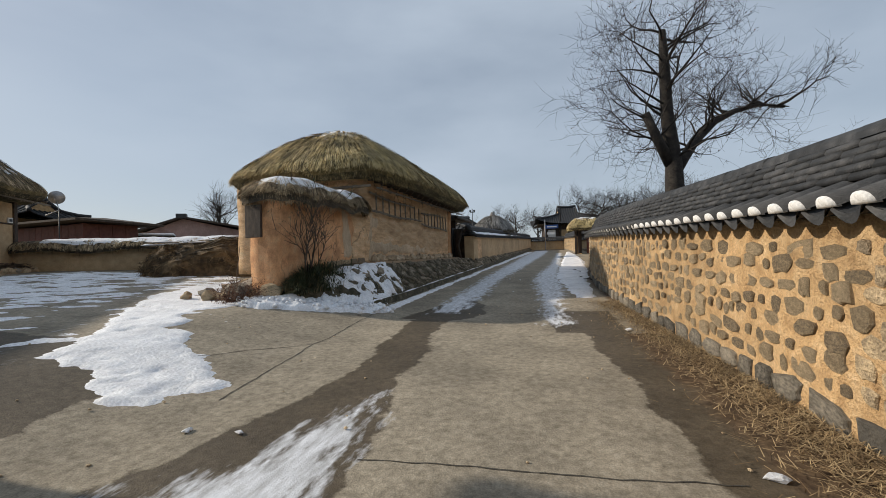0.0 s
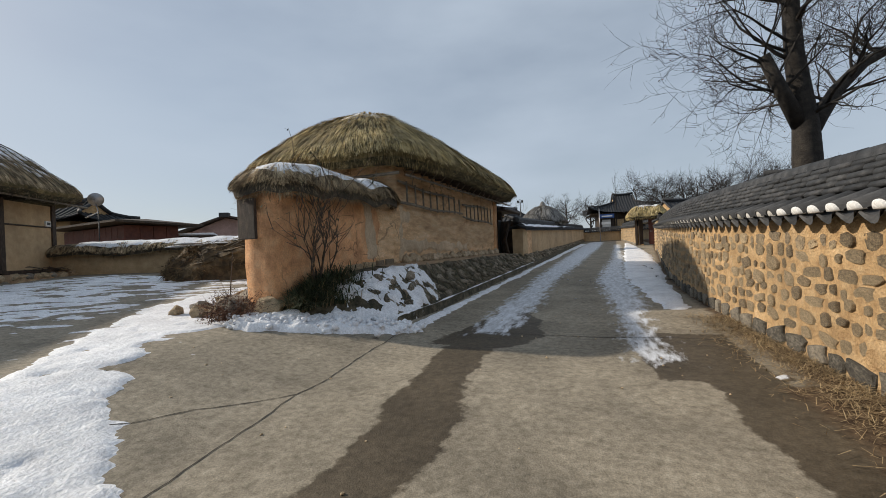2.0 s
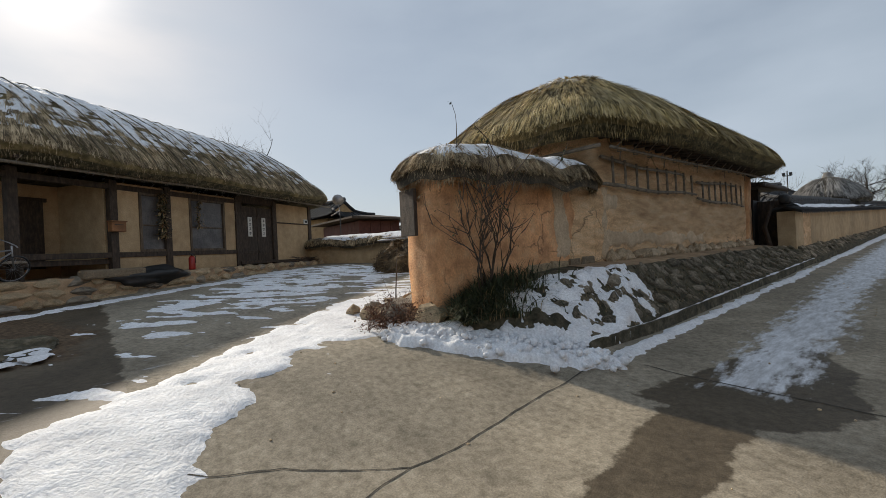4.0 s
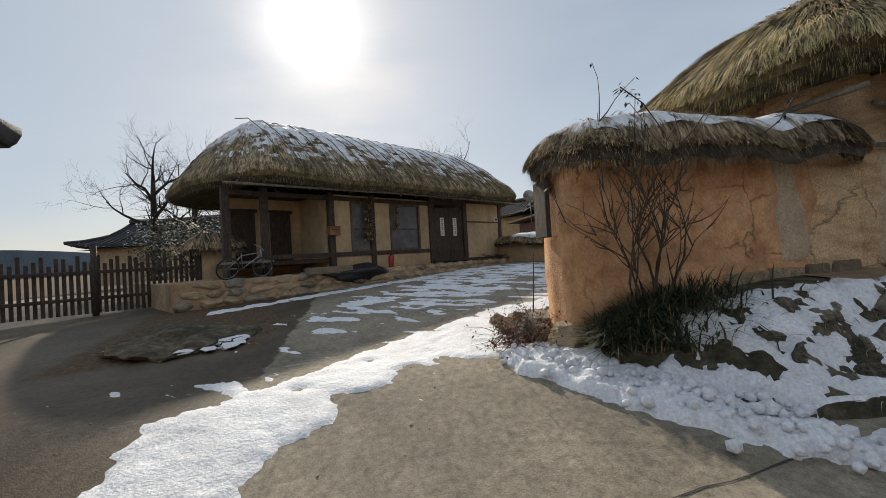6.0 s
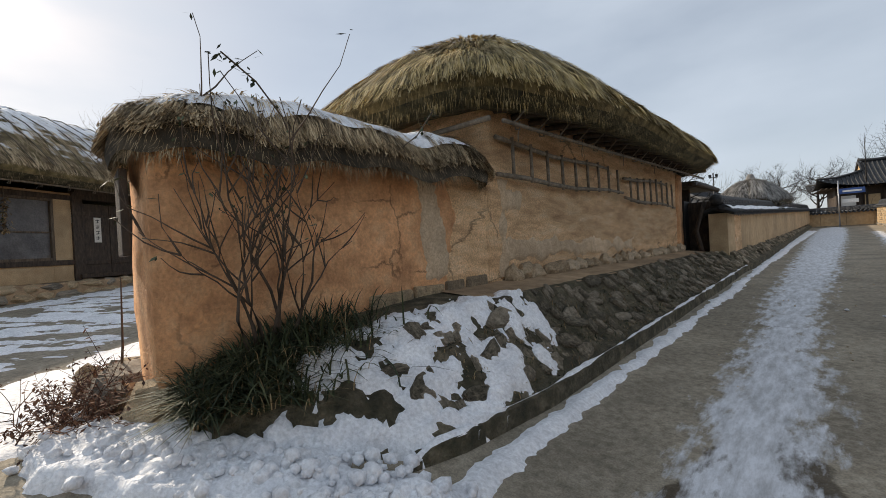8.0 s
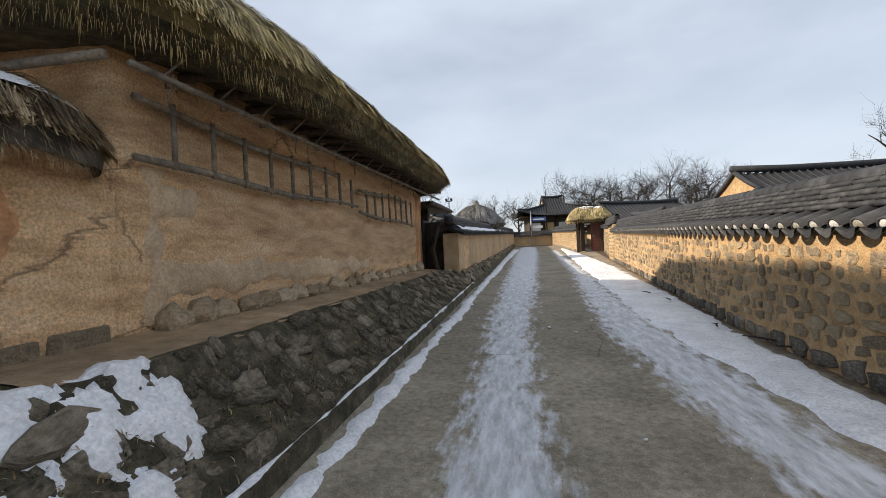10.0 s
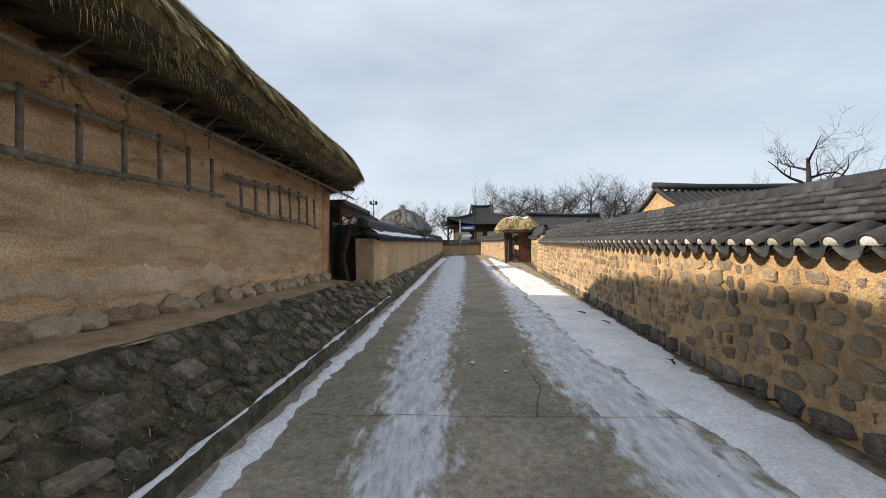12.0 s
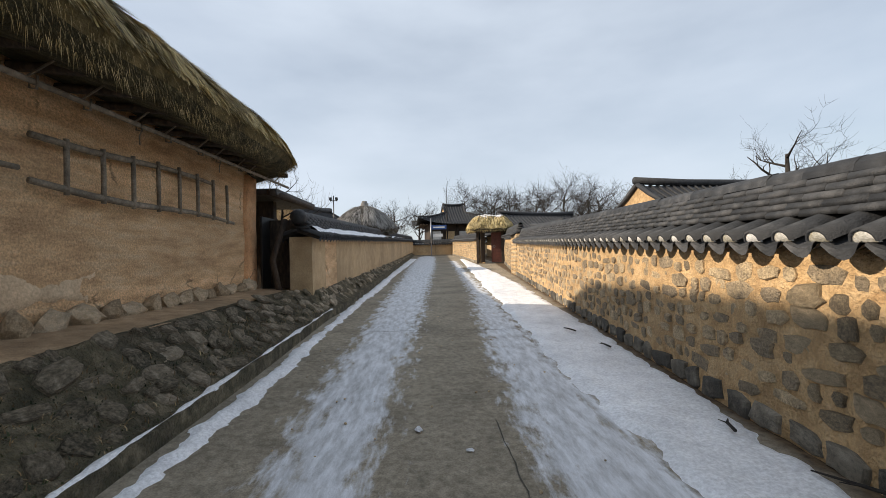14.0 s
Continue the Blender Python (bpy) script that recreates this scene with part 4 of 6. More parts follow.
ladder(10.35, 14.65, 2.51, 2.52, 2.99, 2.92, 9, "grey pole ladder hanging flat on the mud wall")
ladder(14.75, 18.4, 2.44, 2.36, 2.86, 2.93, 8, "shorter grey pole ladder hanging on the mud wall")

# ---- garden wall ----
garden = thing("garden_wall", "orange mud garden wall capped with straw", "wall")
mud_wall("wall", (-5.52, 6.65, 0.45), (-4.93, 10.3, 2.5), MUD_O, garden, wob=0.035, step=0.16)
coat("grey_patch", -4.93, 8.8, 9.8, 1.2, 2.5, PATCH, garden, "grey mortar patch with a broken edge", lambda Y, Z: np.minimum(0.19 - np.abs(Y - 9.3 - 0.1 * (1.8 - Z)), np.minimum(Z - 1.32, 2.4 - Z)), thick=0.014)
coat("tan_coat", -4.93, 9.3, 10.3, 1.0, 2.6, MUD_T, garden, "tan mud coat with a broken edge", lambda Y, Z: Y - 9.52 - 0.08 * np.sin(Z * 4), thick=0.028)
for i, (a, b) in enumerate(((8.35, 8.9), (8.93, 9.38), (9.42, 9.72), (9.76, 10.2))):
    box("base_block", (-5.05, a, 0.8), (-4.87, b, 1.22 + 0.02 * i), STONE, garden, "grey base block", bevel=0.03, wob=0.02, cuts=1)
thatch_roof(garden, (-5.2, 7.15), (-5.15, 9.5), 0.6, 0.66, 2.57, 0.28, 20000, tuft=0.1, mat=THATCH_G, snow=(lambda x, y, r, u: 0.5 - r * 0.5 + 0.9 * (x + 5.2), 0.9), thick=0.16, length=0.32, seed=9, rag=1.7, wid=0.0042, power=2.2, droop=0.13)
box("end_board", (-5.55, 6.55, 1.70), (-5.18, 6.6, 2.3), WOOD_D, garden, "weathered grey board", turn=-6)
rock("corner_stone", 4, (-5.1, 6.62, 0.62), (0.5, 0.36, 0.5), STONE, garden)
rock("corner_stone", 9, (-5.48, 6.62, 0.55), (0.42, 0.3, 0.42), MUD_T, garden)


# ---- bank under the house ----
def bank_parts(y):
    top = np.interp(y, [6.2, 7.2, 8.2, 9, 19.3, 20, 58, 60], [0.42, 0.82, 1.02, 1.08, 1.10, 1.03, 2.05, 2.05])
    rim = np.interp(y, [6.3, 7.6, 9, 19.2, 19.8, 60], [-4.72, -4.35, -4.12, -4.1, -3.74, -3.66])
    foot = np.interp(y, [6.3, 7.2, 8, 9, 19.2, 20, 60], [-4.5, -3.78, -3.6, -3.5, -3.48, -3.42, -3.35])
    return top, rim, foot


def bank_z(x, y):
    """The bank's height: earth shelf, stone slope, low ledge, gutter."""
    g = 0.027 * np.minimum(y, 58)
    top, rim, foot = bank_parts(y)
    kl = sstep((y - 7.35) / 0.5)
    zf = g + 0.20 * kl + 0.02
    d = (x - rim) / (foot - rim)
    shelf = top + 0.06 * np.clip((rim - x) / 0.8, 0, 1)
    slope = top + (zf - top) * np.clip(d, 0, 1) ** 0.85
    z = np.where(d < 0, shelf, slope)
    edge = foot + 0.13
    return np.where(x > edge, g - 0.08, np.where(d > 1, zf - 0.02, z)) + (0.02 * lump(x, y, 4.5, 12) + 0.05 * fnoise(np.asarray(x, float), np.asarray(y, float), 3.4, 6, 9)) * ((d > -0.1) & (d < 1.05)) * sstep((y - 6.2) / 0.8)


by = np.concatenate([np.arange(6.2, 20.4, 0.06), np.arange(20.4, 60, 0.4)])
rows_ = []
for y in by:
    _, rim, foot = [float(v) for v in bank_parts(y)]
    rows_.append(np.concatenate([np.linspace(-5.02, rim - 0.03, 9), np.linspace(rim, foot, 15), [foot + 0.04, foot + 0.085, foot + 0.125, foot + 0.135, foot + 0.16, -3.1]]))
BX = np.array(rows_)
BY = np.repeat(by[:, None], BX.shape[1], 1)
BZ = bank_z(BX, BY)
n = BX.shape[1]
k = np.arange(n * (len(by) - 1)).reshape(-1, n)[:, :-1].ravel()
bank = tagged(mesh("bank", np.stack([BX.ravel(), BY.ravel(), BZ.ravel()], 1), np.stack([k, k + 1, k + n + 1, k + n], 1), BANK, smooth=True),
              "dark mossy stone bank and gutter under the house wall", "bank", kind="structure")
shelf = mesh("earth_shelf", *(lambda Y: ([(x, y, float(bank_z(np.array(min(x, -4.13)), np.array(y))) + (0.014 if x < -4.4 else -0.006)) for y in Y for x in (-4.95, -4.7, -4.45, -4.2 + 0.1 * noise.noise(Vector((y * 2.1, 3, 0))) + 0.05 * noise.noise(Vector((y * 6, 5, 0))))],
             [(i * 4 + j, i * 4 + j + 1, i * 4 + j + 5, i * 4 + j + 4) for i in range(len(Y) - 1) for j in range(3)]))(np.arange(9.3, 19.6, 0.2)), DIRT, bank, "trodden earth shelf", smooth=True)
kinds = [stone_mesh(90 + i, 1, 1, 1, 0.75) for i in range(8)]
shared, count, V2, F2 = {}, 0, [], []
r5 = np.random.default_rng(21)
for row in range(6):
    y = 8.0 + r5.uniform(0, 0.3)
    while y < 58:
        w, h = r5.choice((r5.uniform(0.08, 0.2), r5.uniform(0.18, 0.45))), r5.uniform(0.09, 0.24)
        top, rim, foot = [float(v) for v in bank_parts(y)]
        d = 0.04 + row * 0.17 + r5.uniform(-0.05, 0.05)
        x = rim + (foot - rim) * d
        dz = float(bank_z(np.array(x + 0.04), np.array(y)) - bank_z(np.array(x - 0.04), np.array(y))) / 0.08
        tilt = math.atan2(1, max(-dz, 0.3))
        m4 = Matrix.Translation((x, y, float(bank_z(np.array(x), np.array(y))) - 0.01)) @ Matrix.Rotation(math.pi, 4, "Z") @ Matrix.Rotation(tilt * 0.9, 4, "Y") @ Matrix.Rotation(r5.uniform(-0.35, 0.35), 4, "X") @ Matrix.Translation((r5.uniform(0.0, 0.03), 0, 0)) @ Matrix.Diagonal((r5.uniform(0.025, 0.06), w, h, 1))
        kk = int(r5.integers(8))
        if y < 19 and count < 295:
            if kk in shared:
                o = new("bank_stone", shared[kk])
                o.parent = bank
            else:
                o = mesh("bank_stone", *kinds[kk], BANK_S, bank)
                shared[kk] = o.data
            o.matrix_basis = m4
            count += 1
        else:
            b = len(V2)
            V2.extend(m4 @ Vector(v) for v in kinds[kk][0])
            F2.extend(tuple(b + i for i in f) for f in kinds[kk][1])
        y += w * r5.uniform(1.0, 1.9) + (0 if y < 20 else 0.3)
o = mesh("bank_stones", V2, F2, BANK_S, bank)
o["kind"] = "stuff"


def bank_snow(X, Y):
    a = inside(X, Y, [(-4.62, 7.5), (-4.5, 8.3), (-4.35, 9.6), (-4.0, 10.0), (-3.62, 9.6), (-3.42, 8.9), (-3.5, 7.9), (-3.9, 7.25), (-4.3, 7.0)])
    top, rim, foot = bank_parts(Y)
    return np.minimum(a * 1.3, 0.13) - 0.075 + 0.26 * fnoise(X, Y * 0.8, 4.2, 7, 14)


snow_sheet("bank_snow", -4.9, -3.2, 6.8, 19.2, 0.03, bank_snow, "patches of snow over the bank stones and ledge", base=bank_z, thick=0.05)


V, F = [], []
ys = np.arange(7.55, 19.4, 0.04)
for y in ys:
    foot = float(bank_parts(y)[2])
    w = max(0.0, 0.016 + 0.055 * noise.fractal(Vector((y * 1.3, 2, 0)), 0.7, 2.1, 5))
    c = foot + 0.08 + 0.02 * noise.noise(Vector((y * 2.2, 9, 0)))
    z = float(bank_z(np.array(foot + 0.06), np.array(y)))
    V += [(c - w, y, z - 0.005), (c - w * 0.5, y, z + 0.006 + w * 0.35), (c + w * 0.5, y, z + 0.006 + w * 0.3), (c + w, y, z - 0.006)]
F = [(i * 4 + k, i * 4 + k + 1, i * 4 + k + 5, i * 4 + k + 4) for i in range(len(ys) - 1) for k in range(3)]
tagged(mesh("ledge_snow", V, F, SNOW, smooth=True), "thin broken line of snow on the gutter ledge", "snow", kind="stuff")


def kerb_snow(X, Y):
    a = inside(X, Y, [(-5.5, 6.35), (-5.05, 5.9), (-4.5, 6.25), (-3.92, 6.62), (-3.33, 7.1), (-3.0, 7.5), (-3.25, 7.72), (-3.6, 7.45), (-4.05, 7.25), (-4.5, 6.9), (-5.0, 6.6)])
    return a + 0.10 * fnoise(X, Y, 3.5, 6, 3)


snow_sheet("kerb_snow", -5.8, -2.8, 5.6, 8.0, 0.03, kerb_snow, "heaped lumpy snow at the foot of the bank", base=lambda X, Y: np.maximum(gz(X, Y), np.where(X < -3.75, bank_z(X, Y) * 0.5 + gz(X, Y) * 0.5, gz(X, Y))), thick=0.10)
V, F = [], []
for i in range(620):
    s = rng.uniform(0, 1)
    p = np.array([-5.2, 6.15]) * (1 - s) + np.array([-3.15, 7.42]) * s + rng.normal(0, 0.13, 2) + np.array([-0.03, 0.06])
    bm = blob(i % 23, 1, 0.5)
    q = rng.uniform(0.03, 0.12) * (0.5 + 0.5 * rng.uniform())
    b = len(V)
    z = float(gz(p[0], p[1])) + 0.025 + rng.uniform(0.03, 0.13) * max(0, 1 - abs(rng.normal(0, 0.5)))
    V.extend(Vector((v.co.x * q * 1.2 + p[0], v.co.y * q * 1.2 + p[1], v.co.z * q + z)) for v in bm.verts)
    F.extend(tuple(b + v.index for v in f.verts) for f in bm.faces)
    bm.free()
tagged(mesh("snow_lumps", V, F, SNOW, smooth=True), "broken lumps of ploughed snow", "snow", kind="stuff")


# ---- plants by the garden wall ----
def blades(name, n, where, height, mat, seed, lean=0.8, width=0.008, segs=3, label="", category="grass"):
    """Many thin curved leaves rooted at where(rng)."""
    r = np.random.default_rng(seed)
    V, F = [], []
    for _ in range(n):
        p = Vector(where(r))
        h = height * r.uniform(0.5, 1.25)
        a = r.uniform(0, 6.283)
        d = Vector((math.cos(a), math.sin(a), 0)) * lean * r.uniform(0.3, 1.2)
        t = Vector((-math.sin(a), math.cos(a), 0)) * width
        b = len(V)
        for i in range(segs):
            s = i / segs
            c = p + d * h * s * s + Vector((0, 0, h * (s - 0.75 * s * s * min(1.2, d.length))))
            V += [c - t * (1 - s * 0.6), c + t * (1 - s * 0.6)]
        V.append(p + d * h + Vector((0, 0, h * (1 - 0.75 * min(1.2, d.length)))))
        for i in range(segs - 1):
            F.append((b + 2 * i, b + 2 * i + 1, b + 2 * i + 3, b + 2 * i + 2))
        F.append((b + 2 * segs - 2, b + 2 * segs - 1, b + 2 * segs))
    return tagged(mesh(name, V, F, mat), label, category, kind="stuff")


def clump(r):
    y = max(6.72 + 0.1 * r.uniform(), r.normal(7.2, 0.36))
    x = -4.85 + min(abs(r.normal(0.0, 0.26)), 0.2 + 0.55 * (y - 6.6))
    return x, y, float(np.maximum(bank_z(np.array(x), np.array(y)), gz(x, y))) - 0.02


blades("grass_clump", 2600, clump, 0.42, GRASS, 31, 1.0, 0.009, 4, "dark green strap-leaved grass at the wall foot")
blades("dry_stalks", 700, clump, 0.36, DRY, 32, 1.0, 0.005, 3, "dry straw-coloured stalks among the green grass")


def ledge_weed(r):
    y = r.uniform(8.2, 19)
    top, rim, foot = [float(v) for v in bank_parts(y)]
    x = rim + (foot - rim) * r.uniform(0.2, 1.1)
    return x, y, float(bank_z(np.array(x), np.array(y))) - 0.01


blades("bank_weeds", 1800, ledge_weed, 0.09, DRY, 33, 1.0, 0.004, 3, "short dry weeds between the bank stones")
blades("bank_moss", 4200, ledge_weed, 0.05, GRASS, 34, 1.0, 0.006, 2, "small dark green tufts on the bank")


def grow(start, way, length, radius, level, r, out, spread_=0.75, lift=0.12, kids=(5, 4, 4), wiggle=0.22, tips=None, thin=0.0035):
    """A branch of bent segments with smaller ones growing from it."""
    n = 5 if level else 4
    pts, rad, p, d = [Vector(start)], [radius], Vector(start), Vector(way).normalized()
    for i in range(n):
        d = (d + Vector(r.normal(0, wiggle, 3)) + Vector((0, 0, lift))).normalized()
        p = p + d * length / n
        pts.append(p)
        rad.append(max(radius * (1 - 0.8 * (i + 1) / n), thin * 0.4))
    out.append((pts, rad))
    if tips is not None and level == 0:
        tips.append(pts[-1])
    if level > 0:
        for _ in range(kids[min(level - 1, len(kids) - 1)]):
            s = r.uniform(0.2, 1.0)
            i = min(int(s * n), n - 1)
            a = pts[i].lerp(pts[i + 1], s * n - i)
            t = (pts[i + 1] - pts[i]).normalized()
            side = t.cross(Vector(r.normal(0, 1, 3))).normalized()
            grow(a, t * (1 - spread_ * 0.5) + side * spread_, length * r.uniform(0.45, 0.8), max(rad[i] * 0.55, thin), level - 1, r, out, spread_, lift, kids, wiggle, tips, thin)


def leaves(V, F, at, size, r):
    d = Vector(r.normal(0, 1, 3)).normalized()
    d.z = -abs(d.z) * 0.8
    s = d.cross(Vector((0.3, 0.1, 1))).normalized() * size * 0.2
    b = len(V)
    V += [at, at + d * size * 0.5 - s, at + d * size, at + d * size * 0.5 + s]
    F.append((b, b + 1, b + 2, b + 3))


rose = thing("rose_bush", "leggy bare rose bush leaning on the mud wall", "shrub")
r6 = np.random.default_rng(4)
stems, tips = [], []
for y, dy, h, dx in ((7.2, -0.3, 1.5, 0.1), (7.25, 0.05, 1.55, 0.12), (7.3, 0.25, 1.6, 0.1), (7.35, 0.5, 1.6, 0.05), (7.4, 0.75, 1.3, 0.1), (7.15, -0.55, 1.1, 0.12), (7.28, 0.12, 1.75, 0.22)):
    grow((-4.7, y, 0.95), (dx * 0.9 + 0.1, dy * 0.65, 1.0), h * 0.7, 0.018, 2, r6, stems, 0.5, 0.07, (3, 4), 0.15, tips, 0.007)
for cane in [s for s in stems if s[1][0] > 0.008]:
    mesh("cane", *tubes([cane], 6), TWIG, rose, smooth=True)
rose_twigs = mesh("fine_growth", *tubes([s for s in stems if s[1][0] <= 0.008], 4), TWIG, rose)
rose_twigs["kind"] = "stuff"
V, F = [], []
for p in tips:
    for _ in range(2):
        leaves(V, F, p + Vector(r6.normal(0, 0.012, 3)), r6.uniform(0.035, 0.07), r6)
rl = mesh("leaves", V, F, LEAF, rose, "curled dark green leaves")
top_shoot = [((-4.6, 7.55, 2.35), (-4.55, 7.4, 2.65), (-4.5, 7.2, 2.84), (-4.5, 6.98, 2.98)), ((-4.6, 8.3, 2.4), (-4.5, 8.7, 2.7), (-4.52, 8.95, 2.98))]
for s in top_shoot:
    tube("shoot", s, 0.006, TWIG, rose, sides=5)
    V, F = [], []
    for i in range(26):
        a, b = Vector(s[-2]), Vector(s[-1])
        leaves(V, F, a.lerp(b, r6.uniform(0, 1.05)) + Vector(r6.normal(0, 0.025, 3)), r6.uniform(0.05, 0.09), r6)
    rl = mesh("leaves", V, F, LEAF, rose)

dead = thing("dead_bush", "low red-brown dead weed bush in the snow", "shrub")
st = []
for i in range(48):
    a = r6.uniform(0, 6.28)
    grow((-5.5 + r6.normal(0, 0.12), 6.32 + r6.normal(0, 0.1), 0.5), (math.cos(a), math.sin(a), 0.9), r6.uniform(0.3, 0.5), 0.006, 1, r6, st, 0.8, -0.05, (7,), 0.25)
mesh("dry_growth", *tubes(st, 4), DEAD, dead)["kind"] = "stuff"
V, F = [], []
for pts, _ in st:
    for p in pts[2:]:
        leaves(V, F, p + Vector(r6.normal(0, 0.015, 3)), r6.uniform(0.03, 0.06), r6)
        leaves(V, F, p + Vector(r6.normal(0, 0.02, 3)), r6.uniform(0.02, 0.04), r6)
mesh("withered_foliage", V, F, DEAD, dead)["kind"] = "stuff"
for i, (x, y, s) in enumerate(((-6.55, 6.72, 0.3), (-6.3, 6.5, 0.28), (-6.12, 6.78, 0.38), (-5.88, 6.52, 0.36), (-5.78, 6.72, 0.5), (-6.85, 6.5, 0.22), (-5.66, 6.5, 0.42), (-5.95, 6.95, 0.5), (-5.72, 6.98, 0.62))):
    tagged(rock("rock", 31 + i, (x, y, float(gz(x, y)) + s * 0.32), (s * 1.3, s, s * 0.85), STONE if i % 2 else STONE_D, rz=i * 1.1), "broken fieldstone lying in the snow", "rock", "rocks by the garden wall")
tube_stick = thing("bare_stick", "thin bare stick standing in the snow", "stick")
tube("stick", [(-5.75, 6.55, 0.45), (-5.78, 6.6, 1.0), (-5.7, 6.6, 1.55)], [0.012, 0.009, 0.004], TWIG, tube_stick)

# ---- verge, cracks, litter ----
def verge(r):
    y = 0.5 + 8.5 * r.uniform() ** 1.2
    x = float(wall_x(y)) - 0.04 - abs(r.normal(0, 0.24))
    return x, y, float(gz(x, y)) + 0.004


V, F = [], []
r7 = np.random.default_rng(8)
for _ in range(12000):
    x, y, z = verge(r7)
    a, ln = r7.uniform(0, 6.28), r7.uniform(0.025, 0.13)
    d = Vector((math.cos(a) * ln, math.sin(a) * ln, r7.uniform(-0.005, 0.035)))
    t = Vector((-d.y, d.x, 0)).normalized() * 0.003
    p = Vector((x, y, z + r7.uniform(0, 0.045)))
    b = len(V)
    V += [p - t, p + t, p + d + t * 0.5, p + d - t * 0.5]
    F.append((b, b + 1, b + 2, b + 3))
tagged(mesh("verge_straw", V, F, DRY), "trampled dry grass along the stone wall foot", "grass", kind="stuff")
blades("verge_grass", 1500, verge, 0.09, DRY, 41, 1.1, 0.003, 2, "short dry grass along the stone wall foot")

CRACK = material("crack_shadow_gap", [(0.05, 0.044, 0.034), (0.09, 0.08, 0.062)], 20, 0.95, 0.4)


def crack(pts, w, seed, label):
    r = np.random.default_rng(seed)
    V, F = [], []
    n = 0
    for (ax, ay), (bx_, by_) in zip(pts, pts[1:]):
        m = max(2, int(math.hypot(bx_ - ax, by_ - ay) / 0.06))
        for i in range(m + 1):
            s = i / m
            x, y = ax + (bx_ - ax) * s, ay + (by_ - ay) * s
            j = 0.012 * lump(np.array([x * 3]), np.array([y * 3]), 4, seed)[0]
            d = Vector((-(by_ - ay), bx_ - ax)).normalized()
            ww = w * r.uniform(0.5, 1.2)
            for sg in (-1, 1):
                px_, py_ = x + d.x * (j + sg * ww), y + d.y * (j + sg * ww)
                V.append((px_, py_, float(gz(px_, py_)) + 0.012 * lump(np.array([px_]), np.array([py_]), 1.2, 3)[0] + 0.004))
            if n and i:
                b = len(V) - 4
                F.append((b, b + 1, b + 3, b + 2))
            n += 1
    tagged(mesh("crack", V, F, CRACK, ground), label)


crack([(-2.85, 3.0), (-3.05, 4.54), (-3.11, 4.89), (-3.09, 5.36), (-3.18, 6.02), (-3.22, 6.72), (-3.3, 7.3)], 0.007, 1, "long open joint across the concrete")
crack([(-4.3, 3.4), (-3.79, 3.9), (-3.6, 4.26), (-3.31, 4.61), (-3.11, 4.89)], 0.006, 2, "hairline crack")
crack([(-2.97, 7.76), (-2.2, 7.68), (-1.56, 7.65), (-0.49, 7.59), (0.28, 7.68), (0.9, 7.6)], 0.008, 3, "cross joint in the concrete")
crack([(-1.2, 2.33), (-0.3, 2.37), (0.29, 2.4), (0.9, 2.45)], 0.005, 4, "cross joint in the concrete")
crack([(-3.03, 12.89), (-2.27, 12.88), (-1.56, 12.87), (-0.6, 12.83), (0.1, 12.85)], 0.003, 5, "cross joint in the concrete")
crack([(-3.0, 18.1), (-1.5, 18.1), (0.1, 18.05)], 0.007, 6, "cross joint in the concrete")
crack([(-1.1, 12.83), (-0.92, 13.6), (-0.95, 14.6)], 0.005, 7, "hairline crack")
V, F = [], []
for i in range(260):
    x, y = rng.uniform(-6, 1.0), rng.uniform(1.2, 20)
    if x < -3 and y > 6:
        continue
    bm = blob(i % 19, 1, 0.5)
    q = rng.uniform(0.006, 0.02)
    b = len(V)
    V.extend(Vector((v.co.x * q * 1.5 + x, v.co.y * q * 1.5 + y, v.co.z * q + float(gz(x, y)) + 0.006)) for v in bm.verts)
    F.extend(tuple(b + v.index for v in f.verts) for f in bm.faces)
    bm.free()
tagged(mesh("grit", V, F, STONE), "loose grit and pebbles on the concrete", "grit", kind="stuff")
for i, (x, y, s) in enumerate(((1.05, 2.55, 0.09), (1.15, 2.25, 0.11), (-2.6, 2.45, 0.06), (-2.2, 2.5, 0.05), (0.92, 6.25, 0.1), (-1.57, 14.45, 0.07), (-1.2, 14.1, 0.05), (-1.1, 10.8, 0.04))):
    tagged(rock("ice_lump", 60 + i, (x, y, float(gz(x, y)) + s * 0.12), (s * 1.4, s, s * 0.5), SNOW, rz=i), "small lump of grey-white ice on the lane", "ice", "ice lumps on the lane")
for i, (x, y, a, ln) in enumerate(((0.72, 14.2, 1.2, 0.22), (0.88, 13.4, 2.2, 0.45), (0.95, 13.0, 2.6, 0.2), (0.66, 17.6, 1.9, 0.3), (0.8, 16.6, 1.7, 0.25))):
    s = thing("fallen_twig", "dark broken twig lying on the snow", "twig", pose(x, y, float(gz(x, y)) + 0.07, 0, 0, math.degrees(a)), "twigs on the snow")
    tube("stem", [(-ln / 2, 0, 0), (0, 0.02, 0.012), (ln / 2, -0.01, 0)], [0.012, 0.011, 0.005], BARK, s)
    tube("side_shoot", [(0, 0.02, 0.01), (ln * 0.2, 0.07, 0.015)], [0.006, 0.003], BARK, s)


